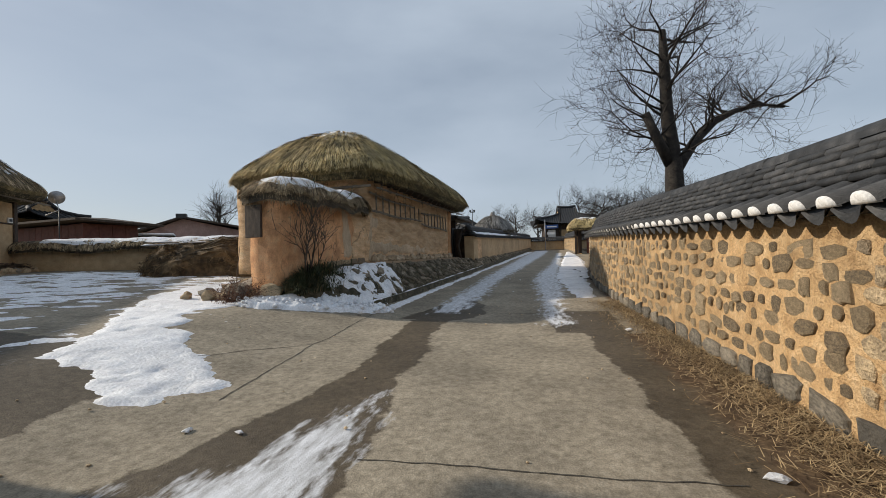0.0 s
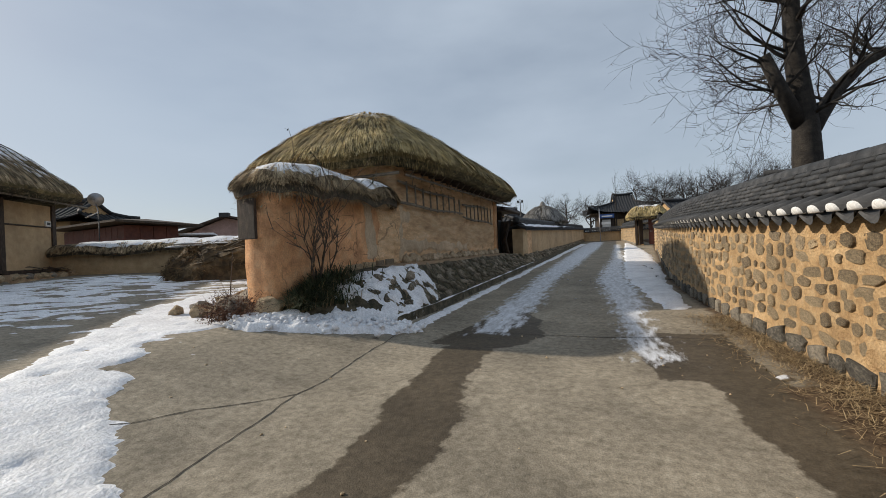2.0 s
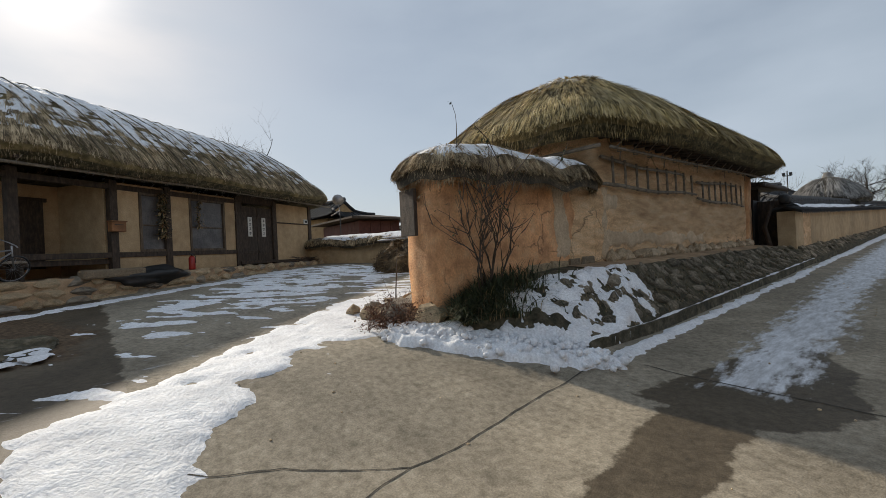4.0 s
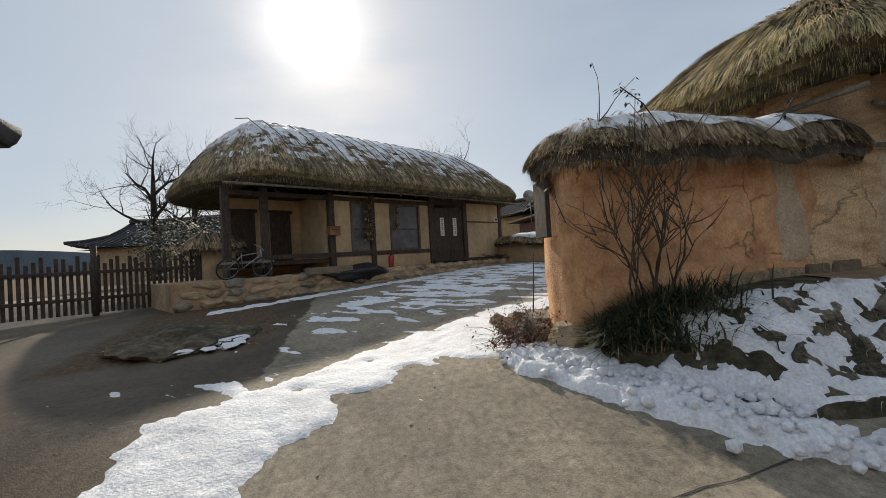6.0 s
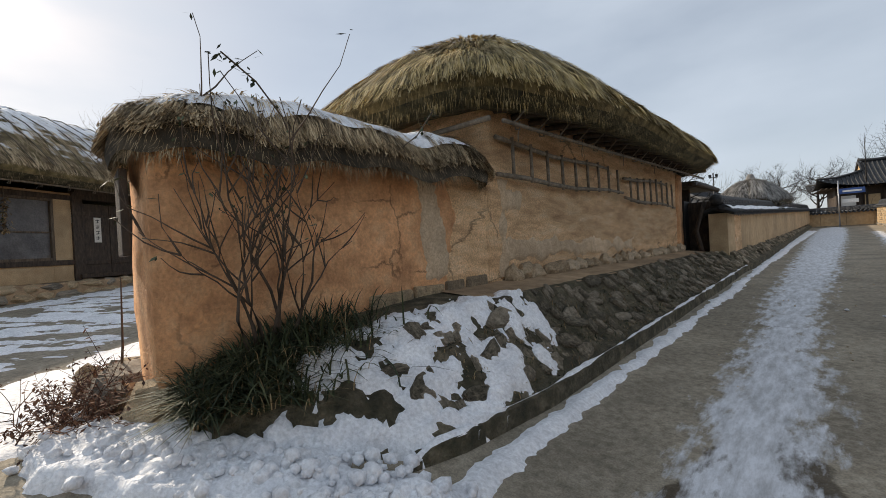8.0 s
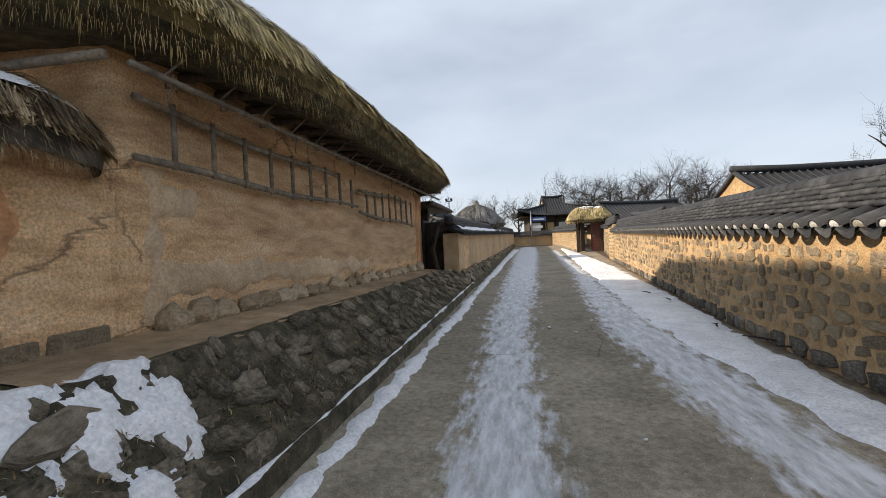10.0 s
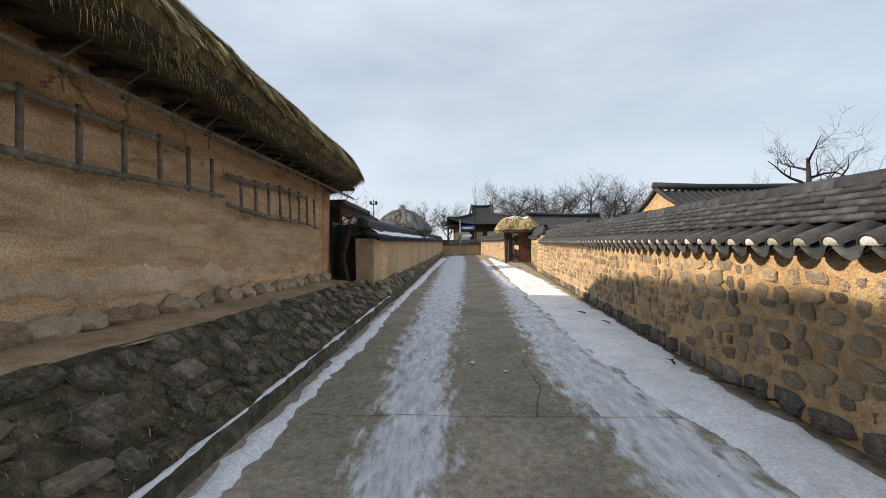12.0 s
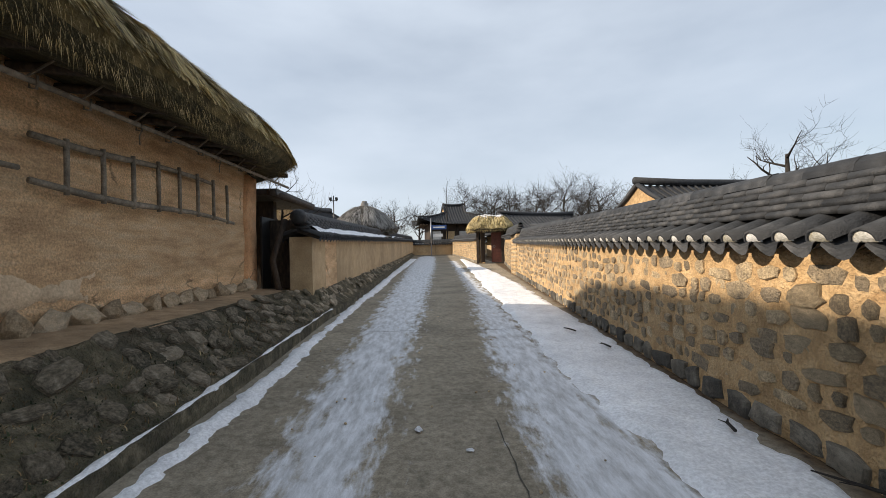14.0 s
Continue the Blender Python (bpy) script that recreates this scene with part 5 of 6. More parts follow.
# ---- tiled roofs and bare trees ----
def tiled_roof(parent, L, Lr, W, H, z, lift=0.35, rows=26, gable=0.5, plugs=False, mat=TILE, ribs=True):
    """A hip-and-gable roof, ridge along local x: half-lengths L at the eave and Lr at the ridge, half-width W, its corners swept up."""
    def X(v):
        return Lr if v < gable else Lr + (L - Lr) * (v - gable) / (1 - gable)

    def P(u, v, s=1):
        x = u * X(v)
        return Vector((x, s * W * v, z + H * (1 - v) ** 1.3 + lift * abs(u) ** 3 * v * v))
    V, F = [], []
    nu, nv = 24, 12
    for s in (1, -1):
        b = len(V)
        V += [P(-1 + 2 * i / nu, j / nv, s) for i in range(nu + 1) for j in range(nv + 1)]
        F += [(b + i * (nv + 1) + j, b + (i + 1) * (nv + 1) + j, b + (i + 1) * (nv + 1) + j + 1, b + i * (nv + 1) + j + 1) for i in range(nu) for j in range(nv)]
    for e in (1, -1):
        b = len(V)
        for j in range(7):
            v = gable + (1 - gable) * j / 6
            a, c = P(e, v, 1), P(e, v, -1)
            for i in range(9):
                p = a.lerp(c, i / 8)
                p.z -= lift * v * v * (1 - abs(i / 4 - 1) ** 3)
                V.append(p)
        F += [(b + j * 9 + i, b + j * 9 + i + 1, b + (j + 1) * 9 + i + 1, b + (j + 1) * 9 + i) for j in range(6) for i in range(8)]
    mesh("roof", V, F, mat, parent, smooth=True)
    paths, pl = [], []
    if ribs:
        for s in (1, -1):
            for i in range(rows + 1):
                u = -1 + 2 * i / rows
                xe = u * L
                v0 = 0.0 if abs(xe) <= Lr else gable + (1 - gable) * (abs(xe) - Lr) / (L - Lr)
                pts = []
                for j in range(6):
                    v = v0 + (1 - v0) * j / 5
                    p = P(min(1, abs(xe) / X(v)) * (1 if xe > 0 else -1), v, s)
                    pts.append((xe if abs(xe) < X(v) else p.x, p.y, p.z + 0.03))
                paths.append((pts, [0.055] * 6))
                pl.append(pts[-1])
        for e in (1, -1):
            k = max(6, int(rows * W / L))
            for i in range(k + 1):
                t = -1 + 2 * i / k
                v0 = max(gable, abs(t))
                pts = []
                for j in range(4):
                    v = v0 + (1 - v0) * j / 3
                    p = P(e, v)
                    yy = t * W
                    pts.append((p.x, yy, p.z - lift * v * v * (1 - min(1, abs(yy / (W * v))) ** 3) + 0.03))
                paths.append((pts, [0.055] * 4))
                pl.append(pts[-1])
        o = mesh("roof_tiling", *tubes(paths, 5), mat, parent, smooth=True)
        o["kind"] = "stuff"
    tube("ridge", [(x * Lr * 1.02, 0, z + H + 0.1 + 0.14 * abs(x) ** 3) for x in (-1, -0.6, -0.2, 0.2, 0.6, 1)], 0.16, mat, parent)
    for e in (1, -1):
        for s in (1, -1):
            tube("hip_ridge", [P(e, v, s) + Vector((0, 0, 0.09)) for v in (gable, gable + 0.25 * (1 - gable), gable + 0.6 * (1 - gable), 1)], 0.1, mat, parent)
            tube("verge_ridge", [P(e, v, s) + Vector((0, 0, 0.09)) for v in (0, gable * 0.5, gable)], 0.1, mat, parent)
        g = [P(e, gable, 1), P(e, 0, 1), P(e, gable, -1)]
        mesh("gable", [p + Vector((-0.08 * e, 0, -0.03)) for p in g], [(0, 1, 2)], MUD_W, parent, "ochre plaster gable")
    V = [(e * L * 0.93, s * W * 0.93, z - 0.08) for e, s in ((1, 1), (1, -1), (-1, -1), (-1, 1))] + [(e * Lr * 0.8, s * W * 0.3, z + 0.12) for e, s in ((1, 1), (1, -1), (-1, -1), (-1, 1))]
    mesh("soffit", V, [(0, 1, 5, 4), (1, 2, 6, 5), (2, 3, 7, 6), (3, 0, 4, 7), (4, 5, 6, 7)], WOOD_D, parent)
    if plugs:
        V, F = [], []
        for p in pl:
            bm = blob(3, 1, 0.1)
            b = len(V)
            V += [v.co * 0.13 + Vector(p) for v in bm.verts]
            F += [tuple(b + v.index for v in f.verts) for f in bm.faces]
            bm.free()
        o = mesh("lime_edging", V, F, LIME_W, parent)
        o["kind"] = "stuff"


def bare_tree(label, at, height, radius, seed, limbs=7, levels=3, lean=(0, 0), kids=(4, 4, 4), up=0.5, mat=BARK, group="", thin=0.004):
    """A leafless tree: tapered trunk, limbs and many fine twigs."""
    t = thing("tree", label, "tree", pose(*at), group)
    r = np.random.default_rng(seed)
    n = 6
    pts = [Vector((lean[0] * s + 0.04 * height * r.normal(0, 0.3) * s, lean[1] * s + 0.04 * height * r.normal(0, 0.3) * s, height * 0.75 * s)) for s in np.linspace(0, 1, n)]
    rad = [radius * (1.25 if i == 0 else 1 - 0.72 * i / (n - 1)) for i in range(n)]
    mesh("trunk", *tubes([(pts, rad)], 10), mat, t, smooth=True)
    out = []
    for i in range(limbs):
        s = 0.35 + 0.65 * (i + 0.5) / limbs
        j = min(int(s * (n - 1)), n - 2)
        p = pts[j].lerp(pts[j + 1], s * (n - 1) - j)
        a = i * 2.4 + r.uniform(-0.4, 0.4)
        grow(p, (math.cos(a), math.sin(a), up), height * r.uniform(0.3, 0.48) * (1.15 - 0.5 * s), radius * 0.42 * (1.2 - s * 0.6), levels - 1, r, out, 0.75, 0.1, kids, 0.2, None, thin)
    fork = [o for o in out if o[1][0] > radius * 0.12]
    for o_ in fork[:40]:
        mesh("limb", *tubes([o_], 6), mat, t, smooth=True)
    rest = fork[40:] + [o for o in out if o[1][0] <= radius * 0.12]
    o = mesh("crown", *tubes(rest, 3), mat, t)
    o["kind"] = "stuff"
    return t


# the big tree behind the stone wall
big = thing("tree", "old pollarded bare tree behind the stone wall", "tree", pose(2.42, 9.85, -0.05))
RT, UP = Vector((0.965, 0.26, 0)), Vector((0, 0, 1))
FW = Vector((-0.26, 0.965, 0))


def bt(a, h, f=0.0):
    return RT * a + UP * h + FW * f


r8 = np.random.default_rng(77)
trunk = [bt(0.0, 0), bt(0.0, 1.4), bt(0.02, 2.6), bt(0.02, 3.1), bt(-0.06, 4.2, 0.05), bt(-0.05, 5.2, 0.1), bt(-0.07, 6.0, 0.1)]
stub = [bt(-0.05, 3.1), bt(-0.35, 3.6, -0.1), bt(-0.62, 4.15, -0.15)]
arm = [bt(0.05, 2.95), bt(0.3, 3.25, 0.1), bt(0.62, 3.65, 0.2), bt(1.15, 4.1, 0.35), bt(1.7, 4.35, 0.5), bt(2.3, 4.5, 0.55), bt(3.0, 4.45, 0.6)]
mesh("trunk", *tubes([(trunk, [0.24, 0.19, 0.19, 0.17, 0.13, 0.11, 0.07])], 10), BARK, big, smooth=True)
mesh("cut_limb", *tubes([(stub, [0.12, 0.1, 0.085])], 9), BARK, big, "sawn-off limb", smooth=True)
mesh("limb", *tubes([(arm, [0.13, 0.11, 0.1, 0.085, 0.06, 0.035, 0.012])], 9), BARK, big, smooth=True)
out, tips = [], []


def along(path, s):
    i = min(int(s * (len(path) - 1)), len(path) - 2)
    return path[i].lerp(path[i + 1], s * (len(path) - 1) - i)


for path, lo, n, ln, rr in ((trunk, 0.5, 22, 1.4, 0.036), (stub, 0.3, 11, 1.25, 0.026), (arm, 0.2, 19, 1.35, 0.034)):
    for i in range(n):
        s = lo + (1 - lo) * (i + 0.5) / n
        a = r8.uniform(0, 6.28)
        out_dir = RT * (math.cos(a) * (1.3 if path is trunk else 0.9) - (0.35 if path is stub else 0)) + FW * math.sin(a) * 0.75 + UP * r8.uniform(0.15, 0.8)
        grow(along(path, s), out_dir, ln * r8.uniform(0.75, 1.25) * (1.15 - 0.55 * s if path is arm else 1), rr * r8.uniform(0.7, 1.1), 3, r8, out, 0.72, 0.07, (4, 4, 4), 0.24, tips)
boughs = [o for o in out if o[1][0] > 0.022]
for b_ in boughs:
    mesh("bough", *tubes([b_], 6), BARK, big, smooth=True)
o = mesh("crown", *tubes([o for o in out if o[1][0] <= 0.022], 3), BARK, big)
o["kind"] = "stuff"
V, F = [], []
for p in tips[::14]:
    for _ in range(2):
        leaves(V, F, p + Vector(r8.normal(0, 0.01, 3)), 0.05, r8)
o = mesh("withered_fruit", V, F, DEAD, big)
o["kind"] = "stuff"

# ---- west lane wall ----
low = thing("wall_west", "tan plastered lane wall with a dark tile cap", "wall", kind="structure")
lowx = lambda y: -4.0 + 0.012 * (y - 19.5)
ys = [19.55, 20.55, 21.6, 28, 36, 46, 58]
for i, (a, b) in enumerate(zip(ys, ys[1:])):
    g = 0.027 * (a + b) / 2
    V = [(lowx(y) + sx * 0.22, y, 0.027 * min(y, 58) + z) for y in (a + 0.004, b - 0.004) for sx, z in ((1, 0.42), (1, 1.62), (-1, 1.62), (-1, 0.42))]
    mesh("plaster_panel", V, [(0, 1, 2, 3)[::-1], (4, 5, 6, 7), (0, 4, 5, 1), (1, 5, 6, 2), (2, 6, 7, 3), (3, 7, 4, 0)], PLAST if i != 1 else MUD_T, low)
tile_cap(low, 19.5, 58, lowx, lambda y: 0.027 * min(y, 58) + 1.56, 0.27, plugs=False, single=False)
tube("end_tile", [(-4.0, 19.62, 2.47), (-4.0, 19.45, 2.55), (-4.0, 19.3, 2.52)], [0.14, 0.15, 0.13], TILE, low, "round end tile of the ridge")
snow_sheet("wall_cap_snow", -4.0, -3.5, 19.6, 57, 0.06, lambda X, Y: 0.1 - np.abs(X - lowx(Y) - 0.22) + 0.07 * lump(X * 3, Y, 2.2, 3), "snow lying on the tiled wall cap",
           base=lambda X, Y: 0.027 * Y + 1.56 + 0.30 - 0.36 * (X - lowx(Y)), thick=0.05)
for i, (a, c) in enumerate(((19.5, 0.0), (19.55, 0.12))):
    tube("leaning_plank", [(-4.35 - c, a - 0.15, 1.05), (-4.5 - c, a - 0.1, 1.7), (-4.3 - c, a + 0.1, 2.5)], 0.06, WOOD_D, low) if i == 0 else None
shed = thing("shed", "dark lean-to at the end of the thatched house", "shed")
box("wall", (-8.0, 20.6, 1.0), (-4.9, 20.8, 3.0), WOOD_D, shed)
tube("eave_log", [(-4.6, 19.6, 3.05), (-4.3, 21.5, 2.95)], 0.07, WOOD_D, shed)
box("roof", (-8.0, 19.7, 3.02), (-4.5, 22.5, 3.14), TILE, shed, "dark tiled lean-to roof")
box("door", (-4.93, 19.9, 1.05), (-4.88, 20.6, 2.6), BLACK, shed)
# added board: its dark wood stands in for the shade of the open gap
box("dark_gap_board", (-4.88, 20.3, 0.95), (-4.24, 20.36, 2.55), WOOD_D, shed, "dark board added to stand for the shade in the gap")
bare_tree("small bare garden tree beside the lean-to", (-5.4, 22.5, 0.9), 3.4, 0.07, 5, 9, 3, kids=(4, 5))

# ---- round straw stack roof behind the west wall ----
stack = thing("round_thatched_hut", "round hut with a bound grey straw cone roof", "hut")
box("wall", (-5.6, 31.7, 0.6), (-3.9, 33.7, 3.2), MUD_T, stack)
thatch_roof(stack, (-4.75, 32.6), (-4.75, 32.8), 1.6, 1.6, 3.15, 1.05, 3500, mat=THATCH_X, seed=23, thick=0.3, length=0.5, wid=0.014, power=2.0)
tube("topknot", [(-4.75, 32.7, 4.0), (-4.75, 32.7, 4.3), (-4.75, 32.7, 4.5)], [0.32, 0.2, 0.12], THATCH_X, stack, "tied straw topknot")
for k in range(8):
    a = k * math.pi / 4
    tube("binding_rope", [(-4.75 + math.cos(a) * q * 1.6, 32.7 + math.sin(a) * q * 1.6, 3.2 + 1.05 * (1 - q ** 2)) for q in (0.15, 0.4, 0.65, 0.85, 1.0)], 0.02, THATCH_G, stack, sides=5)
hut2 = thing("tiled_house", "dark tiled roof ridge behind the west wall", "house", pose(-8.5, 36, 0, 0, 0, 80))
box("wall", (-3, -2, 0.9), (3, 2, 3.0), PLAST, hut2)
tiled_roof(hut2, 4.2, 3.0, 3.0, 1.5, 3.0, 0.3, 20)
pole = thing("loudspeaker_pole", "thin pole with loudspeakers behind the wall", "pole", pose(-6.6, 34, 0.9))
tube("pole", [(0, 0, 0), (0, 0, 4.1)], 0.028, BLACK, pole)
for a in (-0.2, 0.2):
    box("loudspeaker", (a * 0.8 - 0.06, -0.1, 3.85), (a * 0.8 + 0.06, 0.1, 4.0), BLACK, pole)
box("crossbar", (-0.2, -0.02, 3.8), (0.2, 0.02, 3.84), BLACK, pole)

# ---- far end of the lane ----
farw = thing("wall_north", "buff plastered wall with tile cap across the lane end", "wall", pose(0, 57.5, 0, 0, 0, -90), kind="structure")
for i in range(7):
    a = -6 + i * 1.7
    box("plaster_panel", (-0.2, a + 0.01, 1.4), (0.2, a + 1.69, 2.75), PLAST, farw, bevel=0.006)
box("base_course", (-0.23, -6, 1.3), (0.23, 5.9, 1.62), STONE_D, farw)
tile_cap(farw, -6, 5.9, lambda y: 0.0, lambda y: 2.72, 0.27, plugs=False, single=False)
hall = thing("tiled_hall", "large timber hall under a swept dark tile roof", "hall", pose(1.5, 64.5, 0, 0, 0, 8))
box("wall", (-3.4, -2.2, 1.5), (3.4, 2.2, 5.2), WOOD_D, hall)
for i in range(5):
    x = -3.3 + i * 1.65
    tube("column", [(x, -2.35, 1.5), (x, -2.35, 5.3)], 0.14, WOOD_D, hall)
    if i < 4:
        box("panel", (x + 0.3, -2.3, 2.9), (x + 1.35, -2.22, 4.4), PLAST if i % 2 else WHITE, hall)
tiled_roof(hall, 4.9, 1.3, 4.0, 2.5, 5.2, 0.8, 30, gable=0.36)
for i in range(26):
    x = -4.6 + i * 0.37
    tube("rafter", [(x * 0.9, -2.2, 5.35), (x, -3.8, 5.12)], 0.05, WOOD, hall, sides=5)
sp = thing("sign_post", "thin grey post with a blue street sign", "sign", pose(-1.35, 54.5, 1.47))
tube("post", [(0, 0, 0), (0, 0, 3.9)], 0.05, STEEL, sp)
box("sign_plate", (0.05, -0.02, 2.75), (1.6, 0.02, 3.2), BLUE, sp, "blue street sign")
box("writing", (0.25, -0.028, 2.9), (1.4, -0.022, 3.04), WHITE, sp, "white writing too small to read", bevel=0)
box("lower_plate", (0.2, -0.02, 2.0), (1.2, 0.02, 2.3), WHITE, sp)

# ---- gate on the lane ----
gate = thing("thatched_gate", "dark wooden gate under a golden straw roof", "gate", pose(2.45, 38.2, 1.02, 0, 0, -6))
for x in (-0.85, 0.75):
    box("gate_post", (x - 0.09, -0.09, 0), (x + 0.09, 0.09, 2.15), WOOD_D, gate)
box("lintel", (-1.0, -0.08, 2.0), (0.95, 0.08, 2.2), WOOD_D, gate)
box("leaf", (-0.76, 0.02, 0.08), (-0.3, 0.07, 2.0), WOOD_D, gate, "dark red gate leaf, ajar", turn=55)
box("leaf", (0.02, -0.02, 0.08), (0.66, 0.04, 2.0), RED, gate, "dark red gate leaf")
tube("ring", [(0.2 + 0.07 * math.cos(a), -0.04, 1.1 + 0.07 * math.sin(a)) for a in np.linspace(0, 6.28, 12)], 0.012, STEEL, gate, sides=5)
thatch_roof(gate, (-0.7, 0.1), (0.6, 0.1), 1.05, 0.85, 2.35, 0.75, 5000, seed=51, thick=0.28, length=0.4, wid=0.014, snow=(lambda x, y, r, u: -0.1 - r * 0.6, 0.5))
wing = stone_wall("wall_wing", 29.6, 37.4, lambda y: 2.2 + 0.125 * (np.asarray(y) - 29.6), "tan field stone wall with tile cap near the gate", (0, 0), height=1.5, rows=9, seed=13, density=3.0, tiled=False)
tile_cap(wing, 28.6, 37.2, lambda y: 2.45 + 0.125 * (y - 29.6), lambda y: 0.027 * y + 1.62, 0.27, plugs=False, single=False)
box("end_pier", (2.1, 28.45, 0.5), (2.75, 29.7, 2.5), MUD_W, wing, "stone pier end", bevel=0.05, wob=0.03, cuts=2)
for i in range(40):
    rock("pier_stone", i, (2.1, 28.55 + (i % 4) * 0.3, 0.85 + (i // 4) * 0.17), (0.1, 0.24, 0.14), STONE, wing)
for i in range(20):
    rock("pier_stone", i + 50, (2.2 + (i % 2) * 0.3, 28.45, 0.85 + (i // 2) * 0.17), (0.26, 0.1, 0.14), STONE, wing)
beyond = stone_wall("wall_beyond", 38.6, 57.0, lambda y: 1.6 - 0.035 * (np.asarray(y) - 38.6), "tan field stone lane wall beyond the gate", (0, 0), height=1.5, rows=8, seed=17, density=2.0, tiled=False)
tile_cap(beyond, 38.6, 56.8, lambda y: 1.85 - 0.035 * (y - 38.6), lambda y: 0.027 * y + 1.5, 0.27, plugs=False, single=False)

# ---- tiled house and trees behind the stone wall ----
tiled = thing("tiled_house", "tiled house with an ochre gable behind the stone wall", "house", pose(13.4, 29.5, -0.55, 0, 0, 4))
box("wall", (-5.6, -2.2, 0.6), (6, 2.2, 3.3), PLAST, tiled)
tiled_roof(tiled, 7.6, 5.9, 3.6, 1.75, 3.25, 0.35, 46, gable=0.5, plugs=True)
annex = thing("tiled_house", "lower dark tiled roofs among the trees", "house", pose(8.5, 50, -0.6, 0, 0, 20))
box("wall", (-4, -2.5, 1.2), (4, 2.5, 3.8), PLAST, annex)
tiled_roof(annex, 5.6, 4.0, 3.6, 1.9, 3.8, 0.4, 30)
annex2 = thing("tiled_house", "low dark tiled roof beside the gate", "house", pose(7.0, 41.5, -0.75, 0, 0, 100))
box("wall", (-2.4, -1.8, 1.0), (2.4, 1.8, 3.0), PLAST, annex2)
tiled_roof(annex2, 3.6, 2.5, 2.6, 1.3, 3.0, 0.3, 20)
bare_tree("bare tree standing behind the tiled house", (16.7, 32.4, 1.0), 7.3, 0.28, 19, 8, 4, (0.5, 0), kids=(4, 4, 3), thin=0.007)
for i, (x, y, h) in enumerate(((6, 60, 8), (9, 66, 9.5), (13, 63, 9), (17, 68, 10), (12, 74, 9.5), (20, 70, 9), (3.6, 70, 10), (-3, 74, 8), (24, 66, 8.5), (-9, 70, 7), (15.5, 56, 7.5), (10.5, 58, 7.5), (7.5, 72, 9), (18.5, 60, 8), (-6, 66, 7))):
    bare_tree("distant bare winter tree behind the roofs", (x, y, 1.5), h, 0.22, 100 + i, 11, 3, kids=(8, 7), group="winter trees beyond the village", thin=0.014)
thin = thing("tree", "tall thin bare poplar beside the hall", "tree", pose(0.6, 61, 1.6), "winter trees beyond the village")
st = []
for i in range(16):
    grow((0, 0, 1 + i * 0.42), (math.cos(i * 2.4), math.sin(i * 2.4), 2.6), 1.5, 0.02, 1, r8, st, 0.5, 0.2, (4,), 0.1)
tube("trunk", [(0, 0, 0), (0, 0, 8.4)], [0.1, 0.015], BARK, thin)
o = mesh("crown", *tubes(st, 3), BARK, thin)
o["kind"] = "stuff"

# ---- long thatched house across the yard (local: front face x=0, y along it) ----
lh = thing("long_thatched_house", "buff-plastered timber house under a long grey straw roof", "house", pose(-17.75, 7.7, 0, 0, 0, 33.2))
box("wall", (-0.16, -4.5, 1.25), (0, -3.74, 3.75), PLAST, lh)
box("wall", (-0.16, -3.74, 1.25), (0, -2.9, 1.78), PLAST, lh)
box("wall", (-0.16, -2.9, 1.25), (0, -2.08, 3.75), PLAST, lh)
box("wall", (-0.16, -2.08, 1.25), (0, -0.7, 1.78), PLAST, lh)
box("wall", (-0.16, -0.7, 1.25), (0, -0.05, 3.75), PLAST, lh)
box("wall", (-0.16, 1.98, 1.25), (0, 4.45, 3.75), PLAST, lh)
box("wall", (-0.16, -3.74, 3.55), (0, -0.7, 3.75), PLAST, lh)
box("wall", (-0.16, -0.05, 3.62), (0, 1.98, 3.9), WOOD_D, lh, "dark plank over the door")
box("back_wall", (-5.2, -5.8, 1.0), (-5.0, 4.5, 3.75), PLAST, lh)
box("end_wall", (-5.0, 4.3, 0.9), (-0.16, 4.45, 3.75), PLAST, lh)
box("porch_wall", (-2.05, -6.95, 1.25), (-1.9, -4.5, 3.75), PLAST, lh)
box("porch_side", (-1.9, -4.62, 1.25), (-0.16, -4.5, 3.75), PLAST, lh)
for y in (-7.7, -6.65, -4.5, -2.9, -0.08, 1.96, 4.4):
    box("post", (-0.1, y - 0.1, 1.25), (0.06, y + 0.1, 3.8), WOOD_D, lh)
for z, a, b in ((3.62, -7.7, -0.1), (1.78, -6.65, -0.1), (2.95, 2.0, 4.4), (1.32, 2.0, 4.4)):
    box("beam", (-0.08, a, z - 0.07 if z != 2.95 else z - 0.025), (0.045, b, z + 0.07 if z != 2.95 else z + 0.025), WOOD_D, lh)
for a, b, lx in ((-6.95, -6.2, -1.9), (-5.7, -5.0, -1.9)):
    box("porch_door", (lx, a, 1.5), (lx + 0.06, b, 3.3), WOOD_D, lh, "dark plank door")
    box("porch_door_frame", (lx, a - 0.08, 3.3), (lx + 0.08, b + 0.08, 3.4), WOOD_D, lh)
box("porch_floor", (-1.9, -7.6, 1.55), (-0.05, -4.6, 1.68), WOOD_D, lh, "dark board porch floor")
for y0, y1 in ((-3.74, -2.9), (-2.08, -0.7)):
    w = box("window", (-0.1, y0, 1.85), (-0.04, y1, 3.55), FILM, lh, "window sealed with dusty plastic film")
    for a in (y0, y1):
        box("window_frame", (-0.06, a - 0.04, 1.85), (0.03, a + 0.04, 3.55), WOOD, w)
    for z in (1.88, 3.52):
        box("window_frame", (-0.06, y0, z - 0.04), (0.03, y1, z + 0.04), WOOD, w)
    box("window_lath", (-0.03, y0, 2.6), (0.0, y1, 2.64), WOOD, w)
